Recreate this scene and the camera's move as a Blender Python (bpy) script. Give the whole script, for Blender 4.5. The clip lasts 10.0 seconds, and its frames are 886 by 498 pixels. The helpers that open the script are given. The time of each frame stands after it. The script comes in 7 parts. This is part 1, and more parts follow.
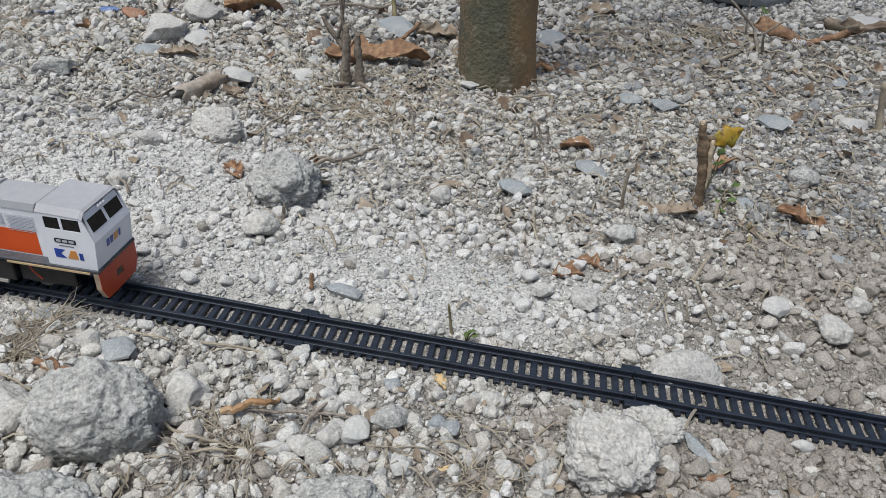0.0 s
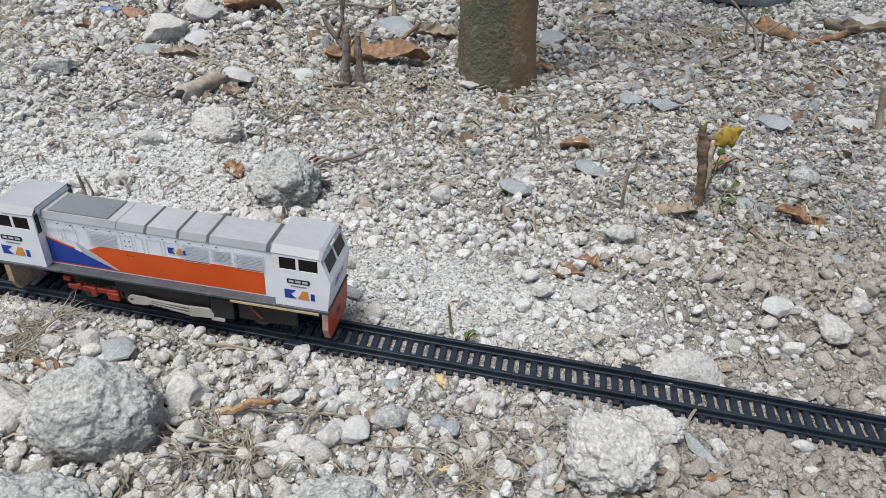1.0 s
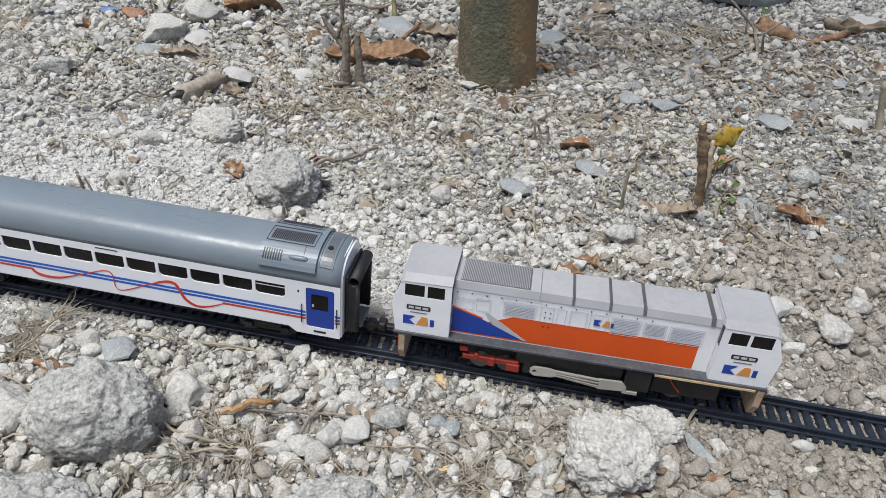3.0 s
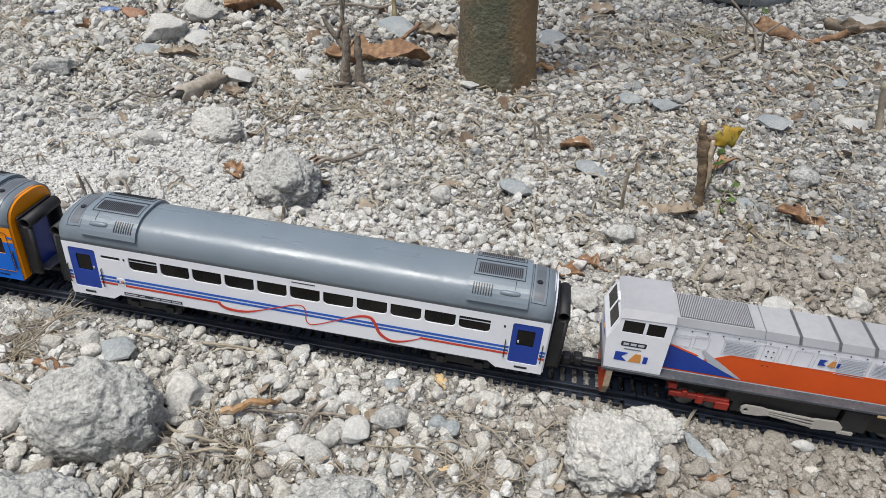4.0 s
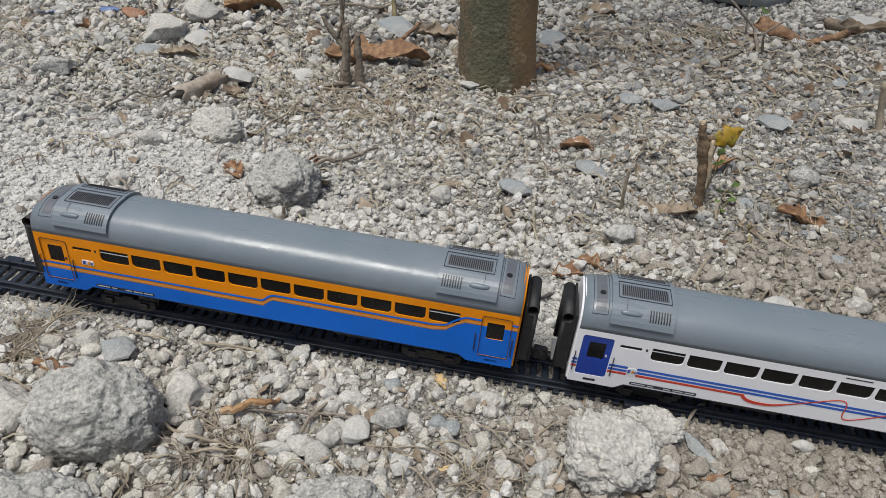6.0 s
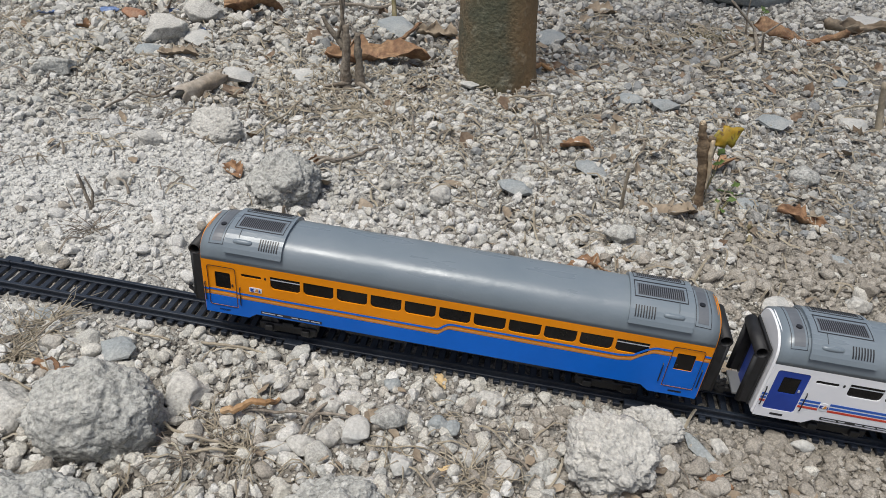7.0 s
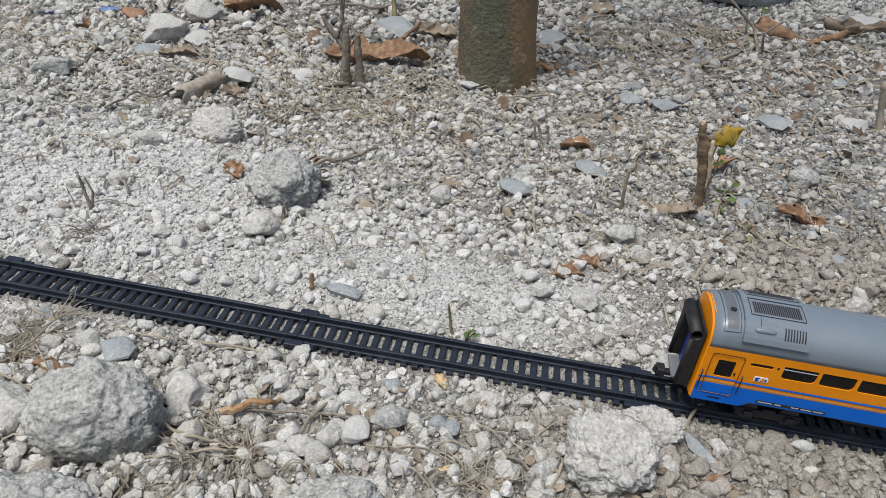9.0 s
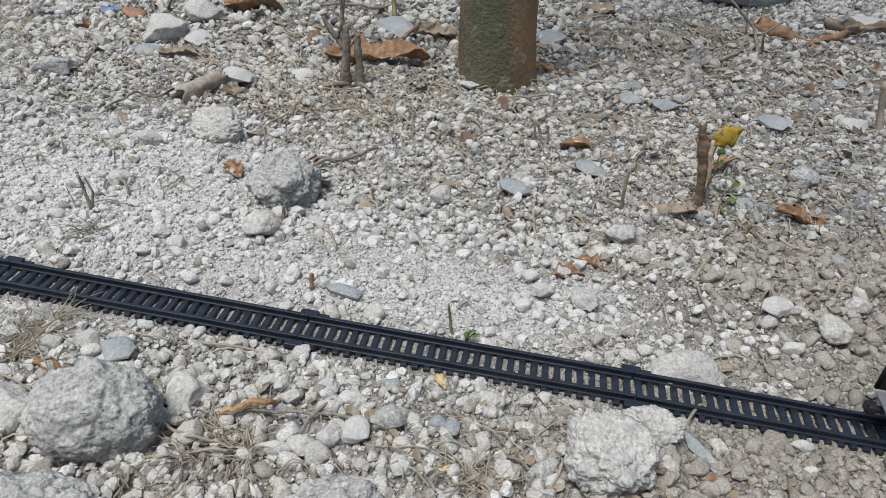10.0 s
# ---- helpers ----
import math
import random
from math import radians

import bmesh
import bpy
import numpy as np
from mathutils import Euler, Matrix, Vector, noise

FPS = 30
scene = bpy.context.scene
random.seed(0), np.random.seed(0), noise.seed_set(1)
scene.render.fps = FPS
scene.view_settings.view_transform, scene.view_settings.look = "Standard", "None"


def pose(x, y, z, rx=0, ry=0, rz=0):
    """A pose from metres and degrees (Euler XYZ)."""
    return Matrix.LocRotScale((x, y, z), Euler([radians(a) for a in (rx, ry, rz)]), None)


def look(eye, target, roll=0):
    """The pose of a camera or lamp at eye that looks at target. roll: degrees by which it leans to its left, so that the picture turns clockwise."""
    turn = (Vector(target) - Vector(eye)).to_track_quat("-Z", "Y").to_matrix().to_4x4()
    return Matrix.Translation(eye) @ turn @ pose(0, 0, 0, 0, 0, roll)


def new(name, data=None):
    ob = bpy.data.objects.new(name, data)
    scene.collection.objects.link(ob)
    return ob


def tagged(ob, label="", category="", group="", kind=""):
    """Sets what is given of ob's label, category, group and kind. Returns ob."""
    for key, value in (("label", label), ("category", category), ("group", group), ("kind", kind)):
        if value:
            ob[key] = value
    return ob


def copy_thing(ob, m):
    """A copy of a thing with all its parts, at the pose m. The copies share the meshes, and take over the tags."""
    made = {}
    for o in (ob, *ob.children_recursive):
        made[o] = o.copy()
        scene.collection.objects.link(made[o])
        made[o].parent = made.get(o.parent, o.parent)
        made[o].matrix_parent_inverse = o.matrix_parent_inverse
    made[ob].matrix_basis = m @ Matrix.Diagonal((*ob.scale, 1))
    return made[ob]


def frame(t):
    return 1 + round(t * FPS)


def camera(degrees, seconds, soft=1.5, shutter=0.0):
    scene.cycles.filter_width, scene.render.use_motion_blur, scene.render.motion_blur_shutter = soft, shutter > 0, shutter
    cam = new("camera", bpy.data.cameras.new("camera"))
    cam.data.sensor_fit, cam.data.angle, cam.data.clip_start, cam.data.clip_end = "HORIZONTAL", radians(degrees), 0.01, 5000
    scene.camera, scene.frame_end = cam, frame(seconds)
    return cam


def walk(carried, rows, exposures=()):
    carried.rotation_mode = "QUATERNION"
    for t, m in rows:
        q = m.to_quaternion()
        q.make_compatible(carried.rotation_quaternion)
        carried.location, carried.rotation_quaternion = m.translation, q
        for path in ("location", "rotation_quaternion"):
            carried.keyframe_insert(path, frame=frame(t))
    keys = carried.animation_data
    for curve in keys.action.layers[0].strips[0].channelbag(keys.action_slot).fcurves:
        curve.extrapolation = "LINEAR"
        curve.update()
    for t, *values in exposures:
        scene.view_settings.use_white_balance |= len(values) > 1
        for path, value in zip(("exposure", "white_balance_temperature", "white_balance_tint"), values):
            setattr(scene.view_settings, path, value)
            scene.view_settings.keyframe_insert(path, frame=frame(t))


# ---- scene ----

from functools import lru_cache

# ---- camera: a phone held still, low over the ground ----
RAIL = 0.0065                      # rail head over the ground
cam = camera(64.9, 10.0, soft=0.7)
EYE = (0.0, 0.0, 0.2392 + RAIL)
TILT = radians(33.46)
SHOT = look(EYE, (0, math.cos(TILT), EYE[2] - math.sin(TILT)), 5.29)
# the clip's own automatic exposure and white balance
GAIN = 0.10
EXPOSURES = [(0.0, GAIN - 0.05, 6390, 10), (0.5, GAIN - 0.08, 6390, 10), (1.0, GAIN + 0.17, 6390, 10), (2.5, GAIN + 0.15, 6440, 10), (4.5, GAIN + 0.19, 6640, 10),
             (5.0, GAIN + 0.19, 6690, 10), (5.5, GAIN - 0.10, 6790, 10), (7.0, GAIN, 6740, 10), (7.5, GAIN + 0.09, 6590, 10), (9.0, GAIN + 0.02, 6490, 10), (10.0, GAIN, 6390, 10)]
walk(cam, [(0.0, SHOT), (10.0, SHOT)], EXPOSURES)

# ---- light: bright daylight, softened by cloud and leaves ----
world = bpy.data.worlds.new("sky")
scene.world = world
world.use_nodes = True
wn = world.node_tree.nodes
sky = wn.new("ShaderNodeTexSky")
sky.sky_type, sky.sun_disc = "NISHITA", False
SUN_EL, SUN_AZ = 70.0, 226.0       # azimuth from +y towards +x
sky.sun_elevation, sky.sun_rotation = radians(SUN_EL), radians(SUN_AZ)
sky.dust_density, sky.ozone_density = 4.0, 1.0
wn["Background"].inputs["Strength"].default_value = 0.095
world.node_tree.links.new(sky.outputs[0], wn["Background"].inputs[0])
sun = new("sun", bpy.data.lights.new("sun", "SUN"))
sun.data.energy, sun.data.angle, sun.data.color = 3.05, radians(24), (0.965, 0.98, 0.965)
ce = math.cos(radians(SUN_EL))
sun.matrix_world = look((ce * math.sin(radians(SUN_AZ)) * 5, ce * math.cos(radians(SUN_AZ)) * 5, math.sin(radians(SUN_EL)) * 5), (0, 0, 0))


# ---- materials ----
def material(name, base, rough=0.6, metal=0.0, grain=0.0, scale=40.0, bump=0.0, bump_scale=200.0, second=None, spots=None,
             island=None, coat=0.0, spec=0.5, detail=6.0):
    """Principled surface: base mixed with second by broad noise, darkened by fine grain, with relief."""
    m = bpy.data.materials.new(name)
    m.use_nodes = True
    n, l = m.node_tree.nodes, m.node_tree.links
    p = n["Principled BSDF"]
    p.inputs["Roughness"].default_value, p.inputs["Metallic"].default_value = rough, metal
    p.inputs["Coat Weight"].default_value = coat
    p.inputs["Specular IOR Level"].default_value = spec
    tc = n.new("ShaderNodeTexCoord")
    col = None

    def noise_node(sc, det=detail, ro=0.6):
        t = n.new("ShaderNodeTexNoise")
        t.inputs["Scale"].default_value, t.inputs["Detail"].default_value, t.inputs["Roughness"].default_value = sc, det, ro
        l.new(tc.outputs["Object"], t.inputs["Vector"])
        return t

    def mix(fac, a, b, mode="MIX"):
        x = n.new("ShaderNodeMix")
        x.data_type, x.blend_type = "RGBA", mode
        for sock, v in ((x.inputs[0], fac), (x.inputs[6], a), (x.inputs[7], b)):
            if hasattr(v, "links"):
                l.new(v, sock)
            else:
                sock.default_value = v if isinstance(v, (int, float)) else (*v, 1)
        return x.outputs[2]

    def ramp(val, a, b):
        r = n.new("ShaderNodeMapRange")
        r.inputs["From Min"].default_value, r.inputs["From Max"].default_value = a, b
        l.new(val, r.inputs["Value"])
        return r.outputs[0]

    col = base
    if island:
        g = n.new("ShaderNodeNewGeometry")
        cr = n.new("ShaderNodeValToRGB")
        cr.color_ramp.interpolation = "CONSTANT" if len(island) > 4 else "LINEAR"
        while len(cr.color_ramp.elements) < len(island):
            cr.color_ramp.elements.new(0.5)
        for i, (e, c) in enumerate(zip(cr.color_ramp.elements, island)):
            e.position, e.color = i / len(island), (*c, 1)
        l.new(g.outputs["Random Per Island"], cr.inputs[0])
        col = cr.outputs[0]
    if second:
        col = mix(ramp(noise_node(scale).outputs["Fac"], 0.38, 0.62), col, second)
    if spots:
        c, sc, lo, hi = spots
        col = mix(ramp(noise_node(sc, 3.0).outputs["Fac"], lo, hi), col, c)
    if grain:
        gr = ramp(noise_node(bump_scale * 1.3, 4.0).outputs["Fac"], 0.25, 0.75)
        mr = n.new("ShaderNodeMapRange")
        mr.inputs["To Min"].default_value, mr.inputs["To Max"].default_value = 1 - grain, 1 + grain * 0.35
        l.new(gr, mr.inputs["Value"])
        cc = n.new("ShaderNodeCombineColor")
        for i in range(3):
            l.new(mr.outputs[0], cc.inputs[i])
        col = mix(1.0, col, cc.outputs[0], "MULTIPLY")
    if hasattr(col, "links"):
        l.new(col, p.inputs["Base Color"])
    else:
        p.inputs["Base Color"].default_value = (*col, 1)
    if bump:
        b = n.new("ShaderNodeBump")
        b.inputs["Strength"].default_value, b.inputs["Distance"].default_value = 1.0, bump
        l.new(noise_node(bump_scale, 5.0).outputs["Fac"], b.inputs["Height"])
        l.new(b.outputs[0], p.inputs["Normal"])
    return m


M = {}
M["soil"] = material("dusty_soil", (0.39, 0.372, 0.34), 0.95, grain=0.6, scale=14, second=(0.285, 0.268, 0.24), bump=0.001, bump_scale=600,
                     spots=((0.20, 0.18, 0.15), 30, 0.60, 0.74), spec=0.2)


def crumbs(mat, sizes=((230, 0.0022), (560, 0.0011)), tint=0.16):
    """Loose crumbs on a surface: packed uneven cells in relief, each of a slightly different shade."""
    n, l = mat.node_tree.nodes, mat.node_tree.links
    p = n["Principled BSDF"]
    tc, ns, off = n.new("ShaderNodeTexCoord"), n.new("ShaderNodeTexNoise"), n.new("ShaderNodeVectorMath")
    ns.inputs["Scale"].default_value, ns.inputs["Detail"].default_value = 240, 3
    l.new(tc.outputs["Object"], ns.inputs["Vector"])
    off.operation = "MULTIPLY_ADD"
    l.new(ns.outputs["Color"], off.inputs[0])
    off.inputs[1].default_value = (0.0035, 0.0035, 0.0035)
    l.new(tc.outputs["Object"], off.inputs[2])
    normal = p.inputs["Normal"].links[0].from_socket
    colour = p.inputs["Base Color"].links[0].from_socket
    for scale, depth in sizes:
        v, b, inv = n.new("ShaderNodeTexVoronoi"), n.new("ShaderNodeBump"), n.new("ShaderNodeMath")
        v.inputs["Scale"].default_value = scale
        l.new(off.outputs[0], v.inputs["Vector"])
        inv.operation = "MULTIPLY_ADD"
        inv.inputs[1].default_value, inv.inputs[2].default_value = -1.0, 1.0
        l.new(v.outputs["Distance"], inv.inputs[0])
        b.inputs["Distance"].default_value = depth
        l.new(inv.outputs[0], b.inputs["Height"])
        l.new(normal, b.inputs["Normal"])
        normal = b.outputs[0]
        sep, mr, cc, mx = n.new("ShaderNodeSeparateColor"), n.new("ShaderNodeMapRange"), n.new("ShaderNodeCombineColor"), n.new("ShaderNodeMix")
        l.new(v.outputs["Color"], sep.inputs[0])
        l.new(sep.outputs[0], mr.inputs["Value"])
        mr.inputs["To Min"].default_value, mr.inputs["To Max"].default_value = 1 - tint, 1 + tint * 0.7
        for i in range(3):
            l.new(mr.outputs[0], cc.inputs[i])
        mx.data_type, mx.blend_type = "RGBA", "MULTIPLY"
        mx.inputs[0].default_value = 1.0
        l.new(colour, mx.inputs[6])
        l.new(cc.outputs[0], mx.inputs[7])
        colour = mx.outputs[2]
    l.new(normal, p.inputs["Normal"])
    l.new(colour, p.inputs["Base Color"])


STONES = [(0.583, 0.562, 0.507), (0.541, 0.525, 0.481), (0.613, 0.595, 0.542), (0.489, 0.481, 0.448), (0.567, 0.546, 0.491), (0.447, 0.444, 0.415),
          (0.593, 0.569, 0.517), (0.525, 0.507, 0.459), (0.629, 0.611, 0.557), (0.474, 0.475, 0.451), (0.556, 0.538, 0.487), (0.516, 0.486, 0.433)]
M["gravel"] = material("gravel", (0.5, 0.5, 0.5), 0.92, grain=0.5, scale=60, island=STONES, bump=0.0007, bump_scale=850, spec=0.2,
                       spots=((0.53, 0.51, 0.47), 120, 0.5, 0.75))
DARKS = [(0.281, 0.283, 0.275), (0.347, 0.342, 0.327), (0.229, 0.235, 0.231), (0.406, 0.398, 0.376),
         (0.303, 0.312, 0.312), (0.251, 0.243, 0.224), (0.451, 0.438, 0.413), (0.318, 0.305, 0.28)]
# tan stones, their colour also standing in for foreground shade
SHADED_TANS = [(0.41, 0.378, 0.332), (0.365, 0.335, 0.292), (0.46, 0.428, 0.38), (0.325, 0.297, 0.257)]
M["gravel_tan_shaded"] = material("tan_shaded_gravel", (0.5, 0.5, 0.5), 0.95, grain=0.5, scale=60, island=SHADED_TANS, bump=0.0007, bump_scale=850, spec=0.15)
CHALK = [(0.66, 0.65, 0.615), (0.62, 0.605, 0.57), (0.70, 0.69, 0.66), (0.58, 0.57, 0.545)]
M["gravel_dust"] = material("dusty_white_gravel", (0.5, 0.5, 0.5), 0.95, grain=0.45, scale=60, island=CHALK, bump=0.0007, bump_scale=850, spec=0.15)
M["gravel_grey"] = material("grey_gravel", (0.5, 0.5, 0.5), 0.92, grain=0.5, scale=60, island=DARKS, bump=0.0007, bump_scale=850, spec=0.2)
M["clod"] = material("limestone_clod", (0.575, 0.56, 0.522), 0.95, grain=0.5, scale=35, second=(0.485, 0.472, 0.44), bump=0.0012, bump_scale=420,
                     spots=((0.28, 0.28, 0.26), 90, 0.62, 0.8), spec=0.2)
M["grey_rock"] = material("grey_rock", (0.54, 0.535, 0.503), 0.95, grain=0.6, scale=30, second=(0.42, 0.422, 0.4), bump=0.0018, bump_scale=420,
                          spots=((0.22, 0.225, 0.21), 230, 0.58, 0.72), spec=0.2)
M["stick"] = material("brown_woody_stick", (0.15, 0.10, 0.06), 0.9, grain=0.5, scale=90, second=(0.28, 0.205, 0.13), bump=0.001, bump_scale=400)
M["slate"] = material("blue_grey_stone", (0.29, 0.32, 0.33), 0.85, grain=0.35, scale=50, second=(0.36, 0.375, 0.37), bump=0.0009, bump_scale=500)
M["pale"] = material("pale_chip", (0.53, 0.518, 0.487), 0.85, grain=0.3, scale=60, second=(0.45, 0.45, 0.43), bump=0.0006, bump_scale=500)
M["brick"] = material("brick_chip", (0.33, 0.16, 0.09), 0.9, grain=0.4, scale=60, second=(0.40, 0.25, 0.17), bump=0.001, bump_scale=400)
M["track"] = material("black_plastic", (0.011, 0.016, 0.027), 0.42, grain=0.3, scale=60, second=(0.020, 0.027, 0.040), bump=0.0002, bump_scale=900,
                      spots=((0.10, 0.095, 0.085), 300, 0.66, 0.85))
M["black"] = material("matt_black", (0.010, 0.010, 0.011), 0.5, scale=100, second=(0.02, 0.02, 0.021), bump=0.0002, bump_scale=700)
M["rubber"] = material("black_bellows", (0.008, 0.008, 0.009), 0.62, scale=150, second=(0.016, 0.016, 0.018))
M["white"] = material("white_print", (0.78, 0.79, 0.82), 0.33, scale=30, second=(0.74, 0.75, 0.79), bump=0.00006, bump_scale=300, coat=0.15)
M["card"] = material("white_card", (0.77, 0.78, 0.81), 0.6, scale=40, second=(0.70, 0.71, 0.75), bump=0.00015, bump_scale=250)
M["roof"] = material("grey_roof", (0.150, 0.185, 0.215), 0.24, scale=18, second=(0.175, 0.208, 0.238), bump=0.0007, bump_scale=35, coat=0.0)


def smeared(mat, low, high):
    """Gloss that changes in long smears along the body."""
    n, l = mat.node_tree.nodes, mat.node_tree.links
    tc, mp, ns, mr = n.new("ShaderNodeTexCoord"), n.new("ShaderNodeMapping"), n.new("ShaderNodeTexNoise"), n.new("ShaderNodeMapRange")
    mp.inputs["Scale"].default_value = (22, 110, 110)
    ns.inputs["Scale"].default_value, ns.inputs["Detail"].default_value = 1.0, 4
    mr.inputs["From Min"].default_value, mr.inputs["From Max"].default_value = 0.35, 0.65
    mr.inputs["To Min"].default_value, mr.inputs["To Max"].default_value = low, high
    l.new(tc.outputs["Object"], mp.inputs["Vector"])
    l.new(mp.outputs[0], ns.inputs["Vector"])
    l.new(ns.outputs["Fac"], mr.inputs["Value"])
    l.new(mr.outputs[0], n["Principled BSDF"].inputs["Roughness"])


smeared(M["roof"], 0.24, 0.46)
M["roof_dark"] = material("dark_grey_print", (0.10, 0.11, 0.125), 0.35, scale=60, second=(0.13, 0.14, 0.155))
M["ink"] = material("black_ink", (0.012, 0.013, 0.016), 0.45, scale=90, second=(0.02, 0.02, 0.024))
M["glass"] = material("dark_window", (0.007, 0.007, 0.007), 0.2, scale=60, second=(0.013, 0.012, 0.011), spec=0.25)
M["navy"] = material("navy_print", (0.012, 0.05, 0.32), 0.38, scale=60, second=(0.010, 0.04, 0.27))
M["stripe"] = material("blue_stripe_print", (0.025, 0.11, 0.46), 0.38, scale=60, second=(0.02, 0.095, 0.41))
M["blue"] = material("blue_print", (0.0, 0.135, 0.62), 0.38, scale=40, second=(0.0, 0.12, 0.55), spec=0.3)
M["red"] = material("red_print", (0.55, 0.055, 0.03), 0.38, scale=60, second=(0.48, 0.045, 0.025))
M["orange"] = material("orange_print", (0.66, 0.085, 0.008), 0.45, scale=40, second=(0.58, 0.072, 0.007))
M["amber"] = material("amber_print", (0.80, 0.265, 0.004), 0.38, scale=40, second=(0.74, 0.24, 0.004), spec=0.3)
M["tan"] = material("tan_line", (0.62, 0.27, 0.07), 0.4, scale=60, second=(0.56, 0.24, 0.06))
M["grey_card"] = material("grey_card_roof", (0.33, 0.33, 0.345), 0.5, scale=25, second=(0.37, 0.37, 0.385), bump=0.00012, bump_scale=250, grain=0.08)
M["hood_roof"] = material("light_grey_hood_roof", (0.37, 0.37, 0.38), 0.48, scale=30, second=(0.32, 0.32, 0.33), bump=0.00012, bump_scale=250, grain=0.1)
M["mid_grey"] = material("mid_grey_print", (0.15, 0.155, 0.165), 0.5, scale=40, second=(0.18, 0.185, 0.195))
M["light_grey"] = material("pale_grey_print", (0.42, 0.44, 0.48), 0.5, scale=60, second=(0.47, 0.49, 0.53))
M["deck"] = material("worn_grey_deck", (0.055, 0.062, 0.072), 0.6, scale=60, second=(0.085, 0.09, 0.10), grain=0.4, bump=0.0003, bump_scale=400,
                     spots=((0.30, 0.26, 0.2), 160, 0.64, 0.8))
M["ply"] = material("raw_plywood", (0.42, 0.33, 0.235), 0.75, scale=80, second=(0.33, 0.25, 0.17), grain=0.35, bump=0.0003, bump_scale=300)
M["pilot"] = material("red_paint", (0.50, 0.065, 0.018), 0.5, scale=60, second=(0.42, 0.05, 0.014), grain=0.15)
M["chassis_red"] = material("red_plastic", (0.30, 0.026, 0.014), 0.5, scale=90, second=(0.24, 0.02, 0.011))
M["rod"] = material("dull_silver_plastic", (0.55, 0.53, 0.48), 0.42, metal=0.35, scale=90, second=(0.47, 0.45, 0.41))
M["steel"] = material("wheel_steel", (0.10, 0.10, 0.10), 0.4, metal=0.6, scale=90, second=(0.14, 0.14, 0.14))
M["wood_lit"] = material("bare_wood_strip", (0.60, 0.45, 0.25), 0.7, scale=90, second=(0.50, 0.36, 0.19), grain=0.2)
M["bark"] = material("tree_bark", (0.23, 0.16, 0.088), 0.9, grain=0.6, scale=28, second=(0.12, 0.115, 0.075), bump=0.003, bump_scale=260,
                     spots=((0.36, 0.33, 0.24), 70, 0.58, 0.70))
M["twig"] = material("dry_twig", (0.20, 0.165, 0.13), 0.9, grain=0.5, scale=90, second=(0.33, 0.29, 0.24), bump=0.0008, bump_scale=400)
M["straw"] = material("dry_straw", (0.45, 0.39, 0.29), 0.85, grain=0.4, scale=60, second=(0.36, 0.31, 0.23), island=[(0.50, 0.44, 0.34), (0.36, 0.31, 0.235), (0.27, 0.23, 0.175), (0.44, 0.40, 0.32)])
M["dead_leaf"] = material("brown_dead_leaf", (0.19, 0.095, 0.05), 0.75, grain=0.55, scale=70, second=(0.36, 0.22, 0.12), bump=0.0008, bump_scale=200)
M["pale_leaf"] = material("faded_dead_leaf", (0.33, 0.27, 0.20), 0.8, grain=0.35, scale=50, second=(0.24, 0.185, 0.13), bump=0.0008, bump_scale=200)
M["dusty_leaf"] = material("dusty_faded_leaf", (0.42, 0.37, 0.31), 0.9, grain=0.45, scale=45, second=(0.29, 0.235, 0.175), bump=0.0012, bump_scale=180)
M["yellow_leaf"] = material("yellow_leaf", (0.37, 0.22, 0.012), 0.6, grain=0.3, scale=90, second=(0.24, 0.20, 0.02), spots=((0.13, 0.06, 0.02), 210, 0.56, 0.66))
M["green_leaf"] = material("green_leaf", (0.075, 0.13, 0.025), 0.55, grain=0.25, scale=70, second=(0.11, 0.17, 0.04))


# ---- mesh helpers ----
def part(name, bm, mat, parent=None, label="", smooth=False, m=None):
    me = bpy.data.meshes.new(name)
    bmesh.ops.recalc_face_normals(bm, faces=bm.faces[:])
    bm.to_mesh(me)
    bm.free()
    for x in (mat if isinstance(mat, (list, tuple)) else [mat]):
        me.materials.append(x)
    if smooth:
        for f in me.polygons:
            f.use_smooth = True
    ob = new(name, me)
    if parent:
        ob.parent = parent
    if m:
        ob.matrix_basis = m
    if label:
        ob["label"] = label
    return ob


def again(ob, parent, m):
    """Another object on the mesh of ob."""
    o = new(ob.name.split(".")[0], ob.data)
    o.parent, o.matrix_basis = parent, m
    return o


def box(x0, x1, y0, y1, z0, z1, bevel=0.0, seg=1, bm=None):
    bm = bm or bmesh.new()
    r = bmesh.ops.create_cube(bm, size=1, matrix=Matrix.LocRotScale(((x0 + x1) / 2, (y0 + y1) / 2, (z0 + z1) / 2), None, (x1 - x0, y1 - y0, z1 - z0)))
    if bevel:
        es = {e for v in r["verts"] for e in v.link_edges}
        bmesh.ops.bevel(bm, geom=list(es), offset=bevel, segments=seg, affect="EDGES", profile=0.5)
    return bm


def tube(points, radii, seg=8, bm=None):
    """A round bar through points."""
    bm = bm or bmesh.new()
    pts = [Vector(p) for p in points]
    if not isinstance(radii, (list, tuple)):
        radii = [radii] * len(pts)
    rings = []
    side = None
    for i, p in enumerate(pts):
        d = (pts[min(i + 1, len(pts) - 1)] - pts[max(i - 1, 0)]).normalized()
        if side is None:
            side = d.orthogonal().normalized()
        side = (side - d * side.dot(d)).normalized()
        other = d.cross(side)
        rings.append([bm.verts.new(p + (side * math.cos(a) + other * math.sin(a)) * radii[i]) for a in (2 * math.pi * k / seg for k in range(seg))])
    for a, b in zip(rings, rings[1:]):
        for k in range(seg):
            bm.faces.new((a[k], a[(k + 1) % seg], b[(k + 1) % seg], b[k]))
    bm.faces.new(rings[0][::-1])
    bm.faces.new(rings[-1])
    return bm


